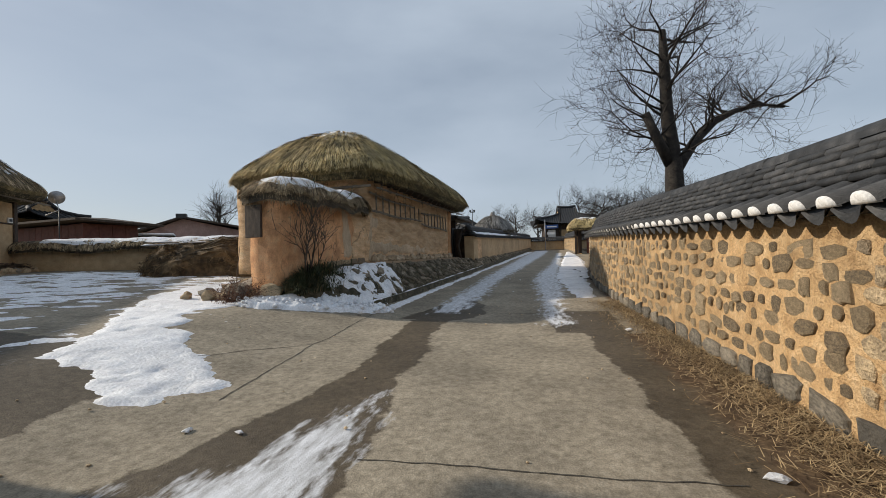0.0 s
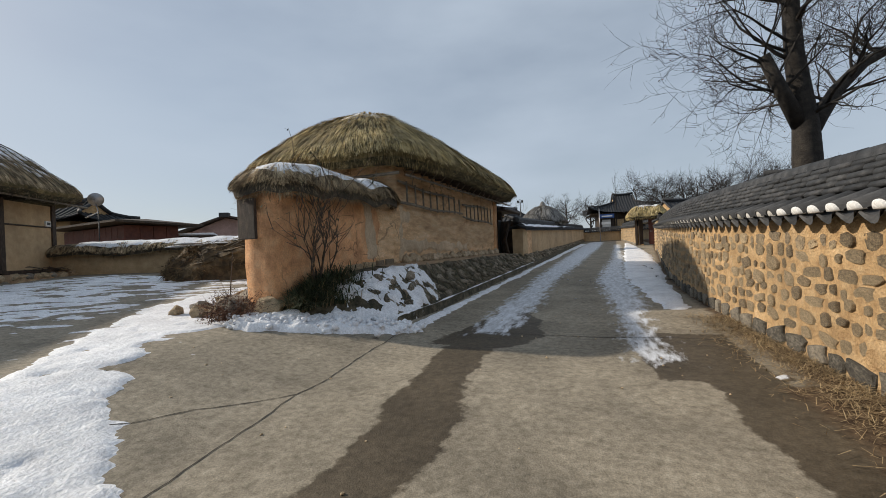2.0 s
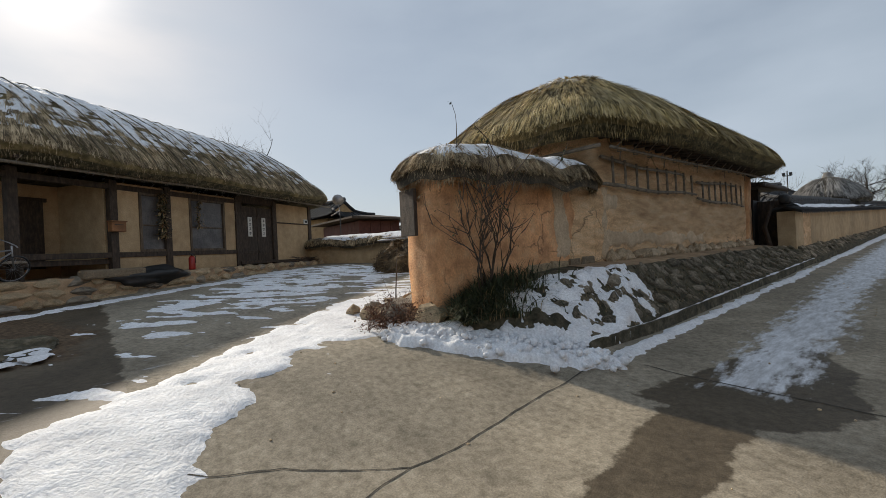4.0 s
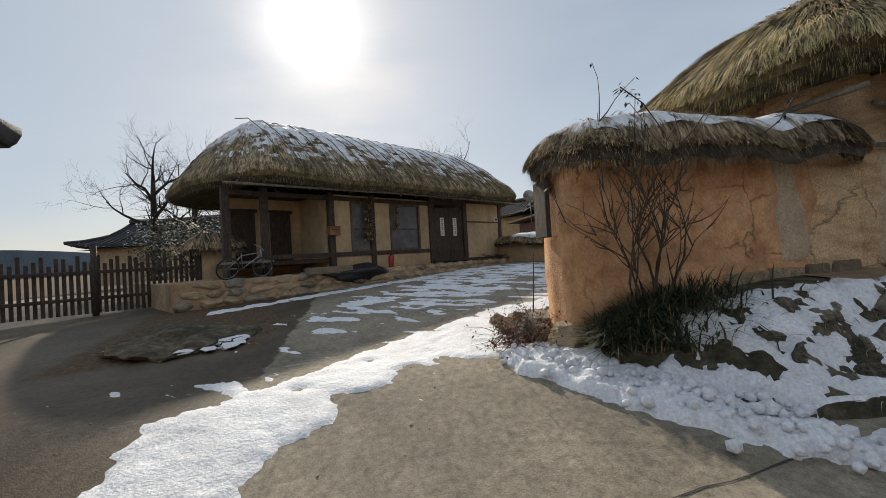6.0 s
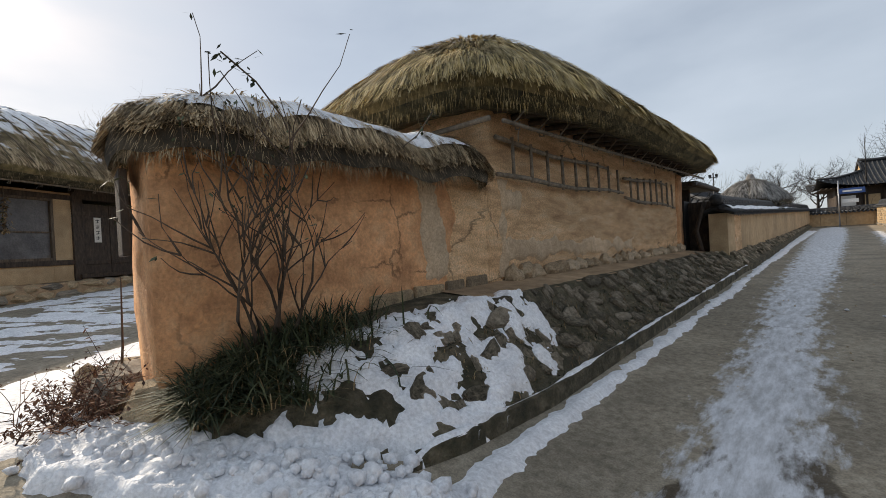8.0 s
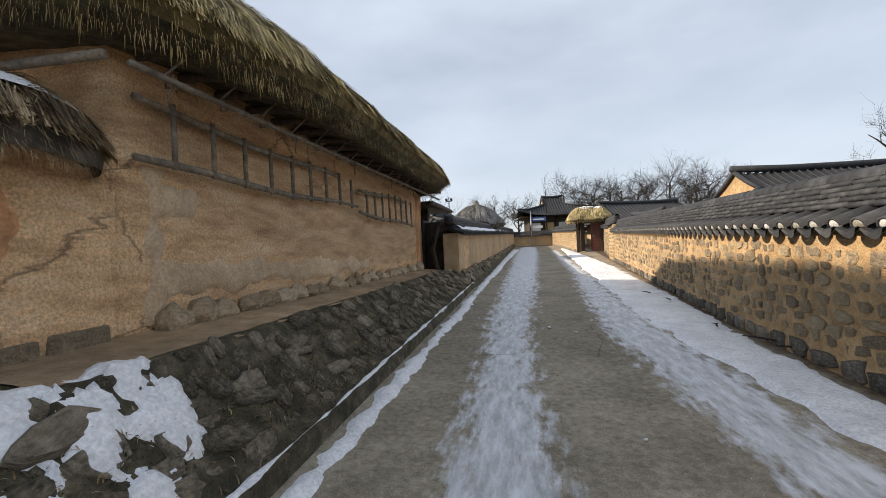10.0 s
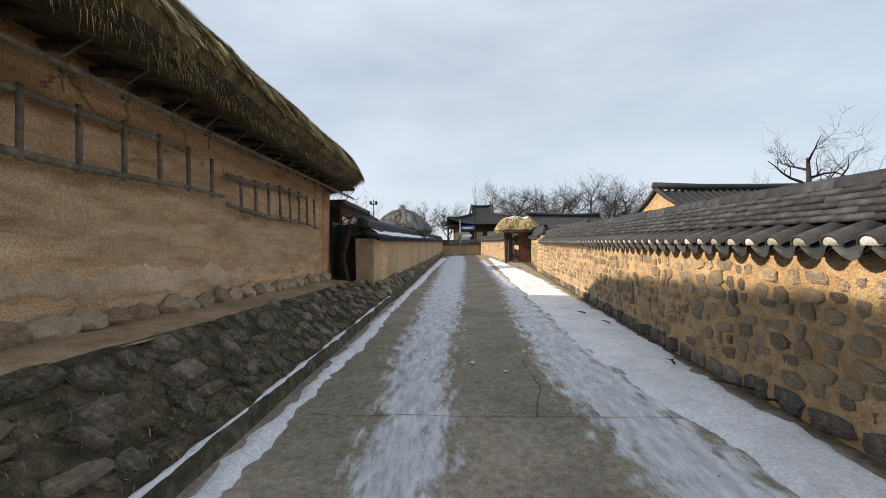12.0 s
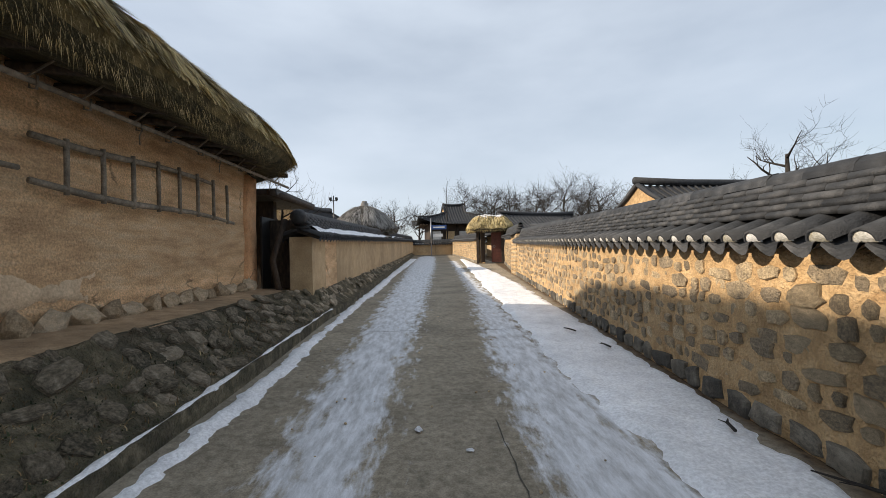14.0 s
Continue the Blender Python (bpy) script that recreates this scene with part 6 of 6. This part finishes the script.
for y0, y1 in ((0.12, 0.99), (1.01, 1.86)):
    d = box("door_leaf", (-0.1, y0, 1.42), (-0.03, y1, 3.5), WOOD_D, lh, "dark plank door leaf")
    for z in (1.75, 3.2):
        box("ledge", (-0.035, y0 + 0.03, z - 0.06), (-0.005, y1 - 0.03, z + 0.06), WOOD_D, d)
    yc = (y0 + y1) / 2 + (0.05 if y0 < 0.5 else -0.08)
    p = box("paper_strip", (-0.03, yc - 0.11, 2.35), (-0.018, yc + 0.11, 3.1), PAPER, d, "white paper strip with brush writing", bevel=0.002)
    for k in range(4):
        zz = 2.98 - k * 0.17
        for q, (dy, dz, w, h) in enumerate(((0, 0.04, 0.12, 0.016), (0, -0.01, 0.1, 0.014), (0.01, 0.01, 0.018, 0.11), (-0.03, -0.04, 0.05, 0.014))):
            box("brush_stroke", (-0.0175, yc + dy - w / 2, zz + dz - h / 2), (-0.0155, yc + dy + w / 2, zz + dz + h / 2), BLACK, p, bevel=0)
for y in (0.04, 1.92):
    box("door_frame", (-0.1, y - 0.09, 1.3), (0.05, y + 0.09, 3.62), WOOD_D, lh)
box("sill", (-0.1, -0.05, 1.3), (0.12, 1.98, 1.42), WOOD_D, lh)
box("name_plate", (-0.16, -0.2 + 0.02, 2.9), (0.02, -0.06, 3.3), PAPER, lh)
tube("eave_pole", [(0.85, -8.0, 3.72), (0.9, -2, 3.78), (0.85, 5.0, 3.75)], 0.035, WOOD_G, lh)
for i in range(19):
    y = -7.7 + i * 0.68
    tube("straw_rope", [(0.93, y, 3.8), (0.93, y, 3.68), (0.82, y, 3.69), (1.05, y + 0.12, 4.0)], 0.012, WOOD_G, lh, sides=5)
    tube("rafter", [(-2.0, y, 4.4), (0.95, y, 3.84)], 0.05, WOOD_D, lh, sides=6)
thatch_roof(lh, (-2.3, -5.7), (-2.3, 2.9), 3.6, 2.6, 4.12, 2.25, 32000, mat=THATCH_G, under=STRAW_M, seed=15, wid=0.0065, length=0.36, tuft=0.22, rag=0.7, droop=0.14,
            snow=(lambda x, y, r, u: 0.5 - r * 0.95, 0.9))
for i in range(22):
    y = -6.5 + i * 0.45
    tube("binding_rope", [(-2.3 + q * 3.6, y, 4.2 + 2.25 * (1 - abs(q) ** 1.75)) for q in (0, 0.3, 0.6, 0.85, 1.0)], 0.014, THATCH_D, lh, sides=4)
plat = thing("stone_platform", "low dry-stone platform along the house front", "platform", pose(-17.75, 7.7, 0, 0, 0, 33.2))
box("fill", (-5.0, -9.2, 0.3), (0.82, 4.7, 1.24), DIRT, plat, wob=0.03, cuts=3)
for row in range(3):
    y = -9.2 + 0.2 * row
    k = 0
    while y < 4.6:
        w = rng.uniform(0.35, 0.75)
        rock("platform_stone", row * 40 + k, (0.82 + 0.03 * row * -1, y + w / 2, 0.72 + row * 0.22), (0.26, w * 1.12, 0.27), STONE if (k + row) % 3 else STONE_D, plat)
        y += w
        k += 1
box("step_slab", (0.75, -5.9, 1.2), (1.0, -4.4, 1.42), STONE, plat, bevel=0.05, wob=0.02, cuts=1)

LM = pose(-17.75, 7.7, 0, 0, 0, 33.2)


def local(x, y, z, rz=0):
    return LM @ pose(x, y, z, 0, 0, rz)


ex = thing("fire_extinguisher", "red fire extinguisher standing on the platform", "extinguisher", local(0.45, -2.5, 1.25))
tube("cylinder", [(0, 0, 0), (0, 0, 0.03), (0, 0, 0.36), (0, 0, 0.43)], [0.085, 0.095, 0.095, 0.04], REDP, ex, sides=12)
tube("valve", [(0, 0, 0.43), (0, 0, 0.5)], 0.025, BLACK, ex)
tube("hose", [(0, 0.02, 0.46), (0.1, 0.05, 0.42), (0.11, 0.03, 0.2)], 0.012, BLACK, ex, sides=6)
box("lever", (-0.02, -0.08, 0.48), (0.02, 0.08, 0.51), BLACK, ex)
mb = thing("mailbox", "orange wooden mailbox nailed to the house post", "mailbox", local(0.06, -4.5, 2.4))
box("body", (0, -0.19, 0), (0.16, 0.19, 0.26), ORANGE, mb)
box("lid", (-0.01, -0.21, 0.26), (0.19, 0.21, 0.29), ORANGE, mb)
box("slot", (0.16, -0.12, 0.17), (0.163, 0.12, 0.19), BLACK, mb, bevel=0)
mt = thing("meter_box", "small white meter box on the house wall", "meter", local(0.0, 4.1, 2.98))
box("body", (0, -0.13, 0), (0.06, 0.13, 0.2), WHITE, mt)
box("screen", (0.06, -0.09, 0.05), (0.063, 0.09, 0.15), BLACK, mt, bevel=0)
for yy, zt, ln, nn in ((-3.12, 3.6, 1.35, 150), (-1.86, 3.5, 0.9, 40)):
    hb = thing("hanging_corn", "bundle of dried leaves and cobs hanging from the eave", "dried crop", local(0.12, yy, 0))
    V, F = [], []
    for _ in range(nn * 3):
        leaves(V, F, Vector((rng.normal(0, 0.06), rng.normal(0, 0.07 if nn > 100 else 0.025), zt - ln * rng.uniform())), rng.uniform(0.08, 0.18), rng)
    mesh("husks", V, F, DRY, hb)
    V, F = [], []
    for _ in range(nn):
        leaves(V, F, Vector((rng.normal(0, 0.06), rng.normal(0, 0.06 if nn > 100 else 0.02), zt - ln * rng.uniform())), 0.12, rng)
    mesh("green_husks", V, F, LEAF, hb)
    tube("string", [(0, 0, zt - ln), (0, 0, 3.74)], 0.008, WOOD_G, hb, sides=4)
cloth = thing("tarpaulin_heap", "black tarpaulin heaped over the platform edge", "tarpaulin", local(0.75, -4.2, 1.16))
bm = blob(5, 3, 0.5)
for v in bm.verts:
    v.co = Vector((v.co.x * 0.7, v.co.y * 2.3, v.co.z * 0.5 + 0.02))
part("sheet", bm, BLACK, cloth, smooth=True)
brush = thing("brushwood_heap", "heap of brown brushwood by the house corner", "brushwood", local(0.45, 3.4, 1.24))
st = []
for i in range(80):
    a = rng.normal(0, 0.5)
    p = Vector((rng.normal(0, 0.12), rng.normal(0, 0.4), rng.uniform(0, 0.22)))
    d = Vector((math.sin(a), math.cos(a), rng.normal(0, 0.15))) * rng.uniform(0.3, 0.7)
    st.append(([p - d / 2, p, p + d / 2], [0.008, 0.01, 0.004]))
o = mesh("sticks", *tubes(st, 4), TWIG, brush)
o["kind"] = "stuff"
bench = thing("wooden_bench", "low grey plank bench under the porch", "bench", local(0.15, -7.2, 1.24))
box("plank", (-0.2, -0.7, 0.4), (0.25, 0.6, 0.46), WOOD_G, bench)
for y in (-0.6, 0.5):
    box("leg", (-0.15, y - 0.04, 0), (0.2, y + 0.04, 0.4), WOOD_D, bench)


def ring(c, r, n=20, ax=(1, 0, 0), ay=(0, 0, 1)):
    A, B, C = Vector(ax), Vector(ay), Vector(c)
    return [C + A * r * math.cos(2 * math.pi * k / n) + B * r * math.sin(2 * math.pi * k / n) for k in range(n + 1)]


bike = thing("bicycle", "old bicycle lying against the platform", "bicycle", local(0.75, -7.55, 1.26) @ pose(0, 0, 0, 22, 0, 95) @ Matrix.Scale(0.9, 4))
for x in (-0.5, 0.5):
    w = tube("wheel", ring((x, 0, 0.32), 0.31), 0.022, BLACK, bike, "black tyre")
    tube("rim", ring((x, 0, 0.32), 0.285), 0.009, STEEL, w)
    for k in range(8):
        a = k * math.pi / 8
        tube("spoke", [(x - 0.28 * math.cos(a), 0, 0.32 - 0.28 * math.sin(a)), (x + 0.28 * math.cos(a), 0, 0.32 + 0.28 * math.sin(a))], 0.003, STEEL, w, sides=4)
for a, b in (((-0.5, 0, 0.32), (-0.1, 0, 0.3)), ((-0.1, 0, 0.3), (-0.2, 0, 0.78)), ((-0.1, 0, 0.3), (0.38, 0, 0.72)), ((-0.18, 0, 0.7), (0.36, 0, 0.78)), ((0.5, 0, 0.32), (0.35, 0, 0.88)), ((-0.5, 0, 0.32), (-0.18, 0, 0.7))):
    tube("frame_tube", [a, b], 0.017, STEEL, bike)
box("saddle", (-0.34, -0.07, 0.8), (-0.08, 0.07, 0.86), BLACK, bike, bevel=0.03)
tube("handlebar", [(0.28, -0.28, 0.94), (0.36, -0.1, 0.92), (0.36, 0.1, 0.92), (0.28, 0.28, 0.94)], 0.013, STEEL, bike)

# ---- yard: straw-capped wall, straw heap, houses behind ----
yw = thing("yard_wall", "buff mud yard wall capped with straw and snow", "wall", pose(-20.6, 11.3, -0.2, 0, 0, -66))
mud_wall("wall", (-0.22, 0, 0.8), (0.22, 15, 2.2), PLAST, yw, wob=0.03, step=0.5)
thatch_roof(yw, (0, 0.3), (0, 14.7), 0.5, 0.5, 2.25, 0.24, 7000, mat=THATCH_G, seed=61, thick=0.2, length=0.35, wid=0.014, snow=(lambda x, y, r, u: 0.5 - r * 0.3 if y > 1.4 else -1, 0.9))
for i in range(30):
    rock("base_stone", i, (-0.25 + 0.02 * (i % 3), 0.25 + i * 0.5, 0.95), (0.3, 0.5, 0.34), STONE if i % 3 else DIRT, yw)
for i in range(30):
    rock("base_stone", i + 40, (0.25, 0.25 + i * 0.5, 0.95), (0.3, 0.5, 0.34), STONE if i % 3 else DIRT, yw)
heap = thing("straw_heap", "big matted heap of old straw with snow on it", "straw heap", pose(-11.2, 12.0, 0.62, 0, 0, 22))
bm = bmesh.new()
bmesh.ops.create_icosphere(bm, subdivisions=5, radius=1)
for v in bm.verts:
    d = v.co.normalized()
    q = Vector((abs(d.x) ** 0.55 * (1 if d.x > 0 else -1), abs(d.y) ** 0.6 * (1 if d.y > 0 else -1), abs(d.z) ** 0.6 * (1 if d.z > 0 else -1)))
    v.co = Vector((q.x * 2.2, q.y * 1.1, max(q.z, -0.1) * (1.35 + 0.12 * q.x)))
    v.co += noise.noise_vector(v.co * 1.5) * 0.3 + noise.noise_vector(v.co * 5) * 0.1
hm = part("straw_mass", bm, STRAW_B, heap)
V, F = [], []
r9 = np.random.default_rng(12)
vs = [v.co.copy() for v in hm.data.vertices if v.co.z > 0]
for _ in range(6000):
    p = vs[int(r9.integers(len(vs)))] + Vector(r9.normal(0, 0.05, 3))
    d = Vector((r9.normal(0, 0.12), r9.normal(0, 0.12), -abs(r9.normal(0, 0.14))))
    t = d.cross(Vector((0.3, 1, 0.2))).normalized() * 0.012
    b = len(V)
    V += [p - t, p + t, p + d]
    F.append((b, b + 1, b + 2))
o = mesh("loose_straw", V, F, STRAW_B, heap)
o["kind"] = "stuff"
V, F = [], []
for i in range(34):
    bm = blob(i, 2, 0.4, 0.3)
    x, y = r9.uniform(-2.2, 2.3), r9.uniform(-0.7, 0.7)
    q = r9.uniform(0.2, 0.6)
    b = len(V)
    V += [Vector((v.co.x * q * 1.6 + x, v.co.y * q + y, v.co.z * q * 0.4 + 1.42 + 0.13 * x / 2.2 + 0.1 * noise.noise(Vector((x, y, 0))))) for v in bm.verts]
    F += [tuple(b + v.index for v in f.verts) for f in bm.faces]
    bm.free()
mesh("heap_snow", V, F, SNOW, heap, "snow patches on the heap", smooth=True)["kind"] = "stuff"
redh = thing("red_shed", "dark red-brown timber shed with a low tin roof", "shed", pose(-21.7, 14.9, 0, 0, 0, -6))
box("wall", (-6.0, 0, 0.8), (0, 2.5, 3.3), RED, redh)
for i in range(11):
    box("board", (-5.98 + i * 0.543, -0.04, 1.0), (-5.46 + i * 0.543, 0.002, 3.25), RED, redh, bevel=0.012)
for i in range(4):
    box("board", (-0.002, 0.03 + i * 0.62, 1.0), (0.04, 0.62 + i * 0.62, 3.25), RED, redh, bevel=0.012)
V = [(-6.8, -0.7, 3.52), (0.7, -0.7, 3.5), (0.9, 3.3, 3.36), (-6.8, 3.3, 3.4), (-3.4, 1.2, 3.72), (-0.4, 1.2, 3.66)]
mesh("roof", [*V, *[(x, y, z - 0.1) for x, y, z in V]], [(0, 1, 5, 4), (1, 2, 5), (2, 3, 4, 5), (3, 0, 4), (0, 6, 7, 1), (1, 7, 8, 2), (2, 8, 9, 3), (3, 9, 6, 0), (6, 9, 8, 7)], WOOD_D, redh, "dark tin roof")
box("corner_post", (-0.06, -0.08, 0.8), (0.1, 0.1, 3.3), RED, redh)
tl = thing("tiled_house", "grey tiled roof with swept gable behind the shed", "house", pose(-30.5, 17.0, 0, 0, 0, 20))
box("wall", (-1.8, -1.6, 1), (1.8, 1.6, 4.0), PLAST, tl)
tiled_roof(tl, 2.9, 1.9, 2.2, 1.2, 4.0, 0.3, 16)
pink = thing("pink_house", "pale pink plastered house with a low dark roof", "house", pose(-27.3, 26.7, -0.3, 0, 0, 127))
box("wall", (-4.2, -4.4, 0.8), (4.2, 2.4, 3.7), PINK, pink)
V = [(-5.0, -5.4, 3.72), (5.4, -5.4, 3.72), (5.4, 3.1, 3.6), (-5.0, 3.1, 3.6), (-4.8, 0, 4.75), (5.0, 0, 4.7)]
mesh("roof", [*V, *[(x, y, z - 0.12) for x, y, z in V]], [(0, 1, 5, 4), (2, 3, 4, 5), (6, 10, 11, 7), (8, 11, 10, 9), (0, 6, 7, 1), (2, 8, 9, 3), (0, 4, 10, 6), (4, 3, 9, 10), (1, 7, 11, 5), (5, 11, 8, 2)], WOOD_D, pink, "low dark tile roof")
mesh("gable", [(-4.21, -4.4, 3.6), (-4.21, 2.4, 3.6), (-4.21, 0, 4.6)], [(0, 1, 2)], PINK, pink)
box("ridge_cap", (-4.9, -0.3, 4.6), (-4.3, 0.3, 4.9), BLACK, pink)
box("window", (1.3, -3.03, 2.6), (2.1, -2.98, 3.5), BLACK, pink)
bare_tree("distant bare tree behind the pink house", (-27.6, 29.6, 1.2), 6.4, 0.2, 201, 12, 3, kids=(8, 7), up=0.8, thin=0.012)
tin = thing("tin_roof_shed", "small shed with snow on its flat tin roof", "shed", pose(-23.1, 19.2, 0, 0, 0, 45))
box("wall", (-1.2, -1.0, 0.8), (1.2, 1.0, 2.75), RED, tin)
box("roof", (-1.5, -1.3, 2.76), (1.5, 1.3, 2.86), WOOD_D, tin)
box("roof_snow", (-1.45, -1.25, 2.865), (1.45, 1.25, 3.0), SNOW, tin, "smooth snow layer", bevel=0.06, wob=0.02, cuts=2)
dish = thing("satellite_dish", "grey satellite dish on a bracket at the house corner", "satellite dish", pose(-20.9, 13.3, 4.28))
V, F = [], []
for i in range(6):
    for k in range(20):
        a = 2 * math.pi * k / 20
        rr = 0.29 * i / 5
        V.append((rr * math.cos(a), -0.12 + 0.12 * (i / 5) ** 2, rr * math.sin(a)))
for i in range(5):
    for k in range(20):
        F.append((i * 20 + k, i * 20 + (k + 1) % 20, (i + 1) * 20 + (k + 1) % 20, (i + 1) * 20 + k))
dd = mesh("bowl", V, F, STEEL, dish, smooth=True)
dd.matrix_basis = pose(0, 0, 0, 20, 0, 55)
tube("bracket", [(0, 0, -0.2), (0.05, 0.05, -0.55), (-0.2, -0.3, -0.8)], 0.025, STEEL, dish)
tube("feed_arm", [(0, 0, -0.3), (0.22, -0.22, -0.1)], 0.012, STEEL, dish)
tube("mast", [(0.05, 0.05, -0.5), (0.05, 0.05, -3.2)], 0.022, BLACK, dish)

# ---- far side of the yard ----
yg = thing("low_mud_wall", "short mud wall with a straw cap by the fence", "wall", local(-1.5, -7.35, 0))
mud_wall("wall", (-0.25, -0.6, 0.6), (0.25, 0.3, 2.15), PLAST, yg, wob=0.03)
thatch_roof(yg, (0, -0.5), (0, 0.1), 0.5, 0.5, 2.25, 0.35, 1500, mat=THATCH_G, seed=71, thick=0.2, length=0.35, wid=0.014)
fence = thing("brushwood_fence", "dark brushwood fence and gate across the yard", "fence", local(-1.5, -8.05, 0))
for i in range(60):
    y = -i * 0.13
    box("slat", (-0.03, y - 0.045, 0.62), (0.03, y + 0.035, 1.95 + 0.12 * math.sin(i * 2.3)), WOOD_D, fence, bevel=0.008)
for z in (0.95, 1.6):
    box("rail", (0.03, -7.9, z), (0.08, 0.1, z + 0.08), WOOD_D, fence)
for y in (0.05, -2.3):
    tube("post", [(0.05, y, 0.5), (0.05, y, 2.3)], 0.07, WOOD_D, fence)
ev = thing("evergreen_shrub", "dark evergreen shrub dusted with snow", "shrub", local(-6.0, -7.0, 0.7))
V, F = [], []
for _ in range(5000):
    d = Vector(r9.normal(0, 1, 3)).normalized() * r9.uniform(0.55, 1.0)
    p = Vector((d.x * 1.5, d.y * 2.1, 1.7 + d.z * 1.35)) * (1 + 0.25 * noise.noise(d * 2.5))
    leaves(V, F, p, r9.uniform(0.1, 0.2), r9)
mesh("foliage", V, F, LEAF, ev)
V, F = [], []
for _ in range(170):
    d = Vector(r9.normal(0, 1, 3)).normalized()
    p = Vector((d.x * 1.5, d.y * 2.1, 1.75 + abs(d.z) * 1.35))
    leaves(V, F, p, 0.12, r9)
mesh("snow_dusting", V, F, SNOW, ev)
st = []
for i in range(7):
    grow((0, 0, 0), (math.cos(i), math.sin(i), 1.5), 1.8, 0.04, 1, r9, st, 0.6, 0.1, (4,), 0.15)
o = mesh("branchwork", *tubes(st, 5), BARK, ev)
o["kind"] = "stuff"
bare_tree("dark bare tree behind the fence", (-24.0, -4.7, 0.8), 7.2, 0.28, 301, 9, 4, kids=(4, 4, 4), up=0.7)
bare_tree("dark bare tree farther behind the fence", (-27, -4.0, 0.8), 7.5, 0.26, 302, 9, 3, kids=(5, 5), up=0.7)
bare_tree("bare tree beyond the long straw roof", (-27.5, 11, 1.0), 8.0, 0.2, 303, 9, 3, kids=(5, 5))
hutb = thing("tiled_house", "snow-dusted tiled house beyond the fence", "house", pose(-33, -6, 0, 0, 0, 70))
box("wall", (-5, -2.5, 0.8), (5, 2.5, 3.2), PLAST, hutb)
tiled_roof(hutb, 6.4, 4.8, 3.4, 1.7, 3.2, 0.35, 30)

# ---- distance ----
HILL = material("far_hill", [(0.10, 0.12, 0.14), (0.14, 0.165, 0.19)], 0.02, 0.95, 0.1, 0.3, 0.2, 0.01)
V, F = [], []
n = 120
for i in range(n):
    a = 2 * math.pi * i / n
    h = 38 + 22 * noise.noise(Vector((math.cos(a) * 2.2, math.sin(a) * 2.2, 1))) + 10 * noise.noise(Vector((math.cos(a) * 7, math.sin(a) * 7, 4)))
    h *= 0.35 + 0.65 * float(sstep((math.cos(a - 2.95) + 0.1) / 0.8))
    V += [(900 * math.cos(a), 900 * math.sin(a), -6), (930 * math.cos(a), 930 * math.sin(a), h)]
for i in range(n):
    j = (i + 1) % n
    F.append((2 * i, 2 * j, 2 * j + 1, 2 * i + 1))
tagged(mesh("backdrop_hills", V, F, HILL, smooth=True), "pale blue wooded hills in the distance", "hill", kind="structure")
south = thing("house_south", "plain plastered storehouse with a tile roof", "house", pose(-4.55, -2.05, 0, 0, 0, 90))
box("wall", (-3.6, -0.5, 0.0), (3.6, 0.5, 2.6), PLAST, south)
tiled_roof(south, 3.95, 3.8, 0.75, 0.5, 2.62, 0.04, 28)
mound = thing("soil_heap", "low heap of dark thawing soil with ice on it", "soil", pose(-8.5, 2.0, float(gz(-8.5, 2.0)) - 0.05, 0, 0, 20))
bm = blob(8, 4, 0.5)
for v in bm.verts:
    v.co = Vector((v.co.x * 2.6, v.co.y * 1.7, max(v.co.z, -0.05) * 0.42)) + noise.noise_vector(v.co * 6) * 0.06 + noise.noise_vector(v.co * 19) * 0.03
part("soil", bm, BANK, mound)
V, F = [], []
for i in range(50):
    bm = blob(i, 1, 0.5, 0.3)
    a, q = r9.uniform(0, 6.28), r9.uniform(0.1, 0.3)
    x, y = math.cos(a) * r9.uniform(0.9, 1.5), math.sin(a) * r9.uniform(0.6, 1.0)
    b = len(V)
    V += [Vector((v.co.x * q * 1.7 + x, v.co.y * q + y, v.co.z * q * 0.4 + 0.075)) for v in bm.verts]
    F += [tuple(b + v.index for v in f.verts) for f in bm.faces]
    bm.free()
mesh("ice_crust", V, F, SNOW, mound, "dirty ice crust")["kind"] = "stuff"
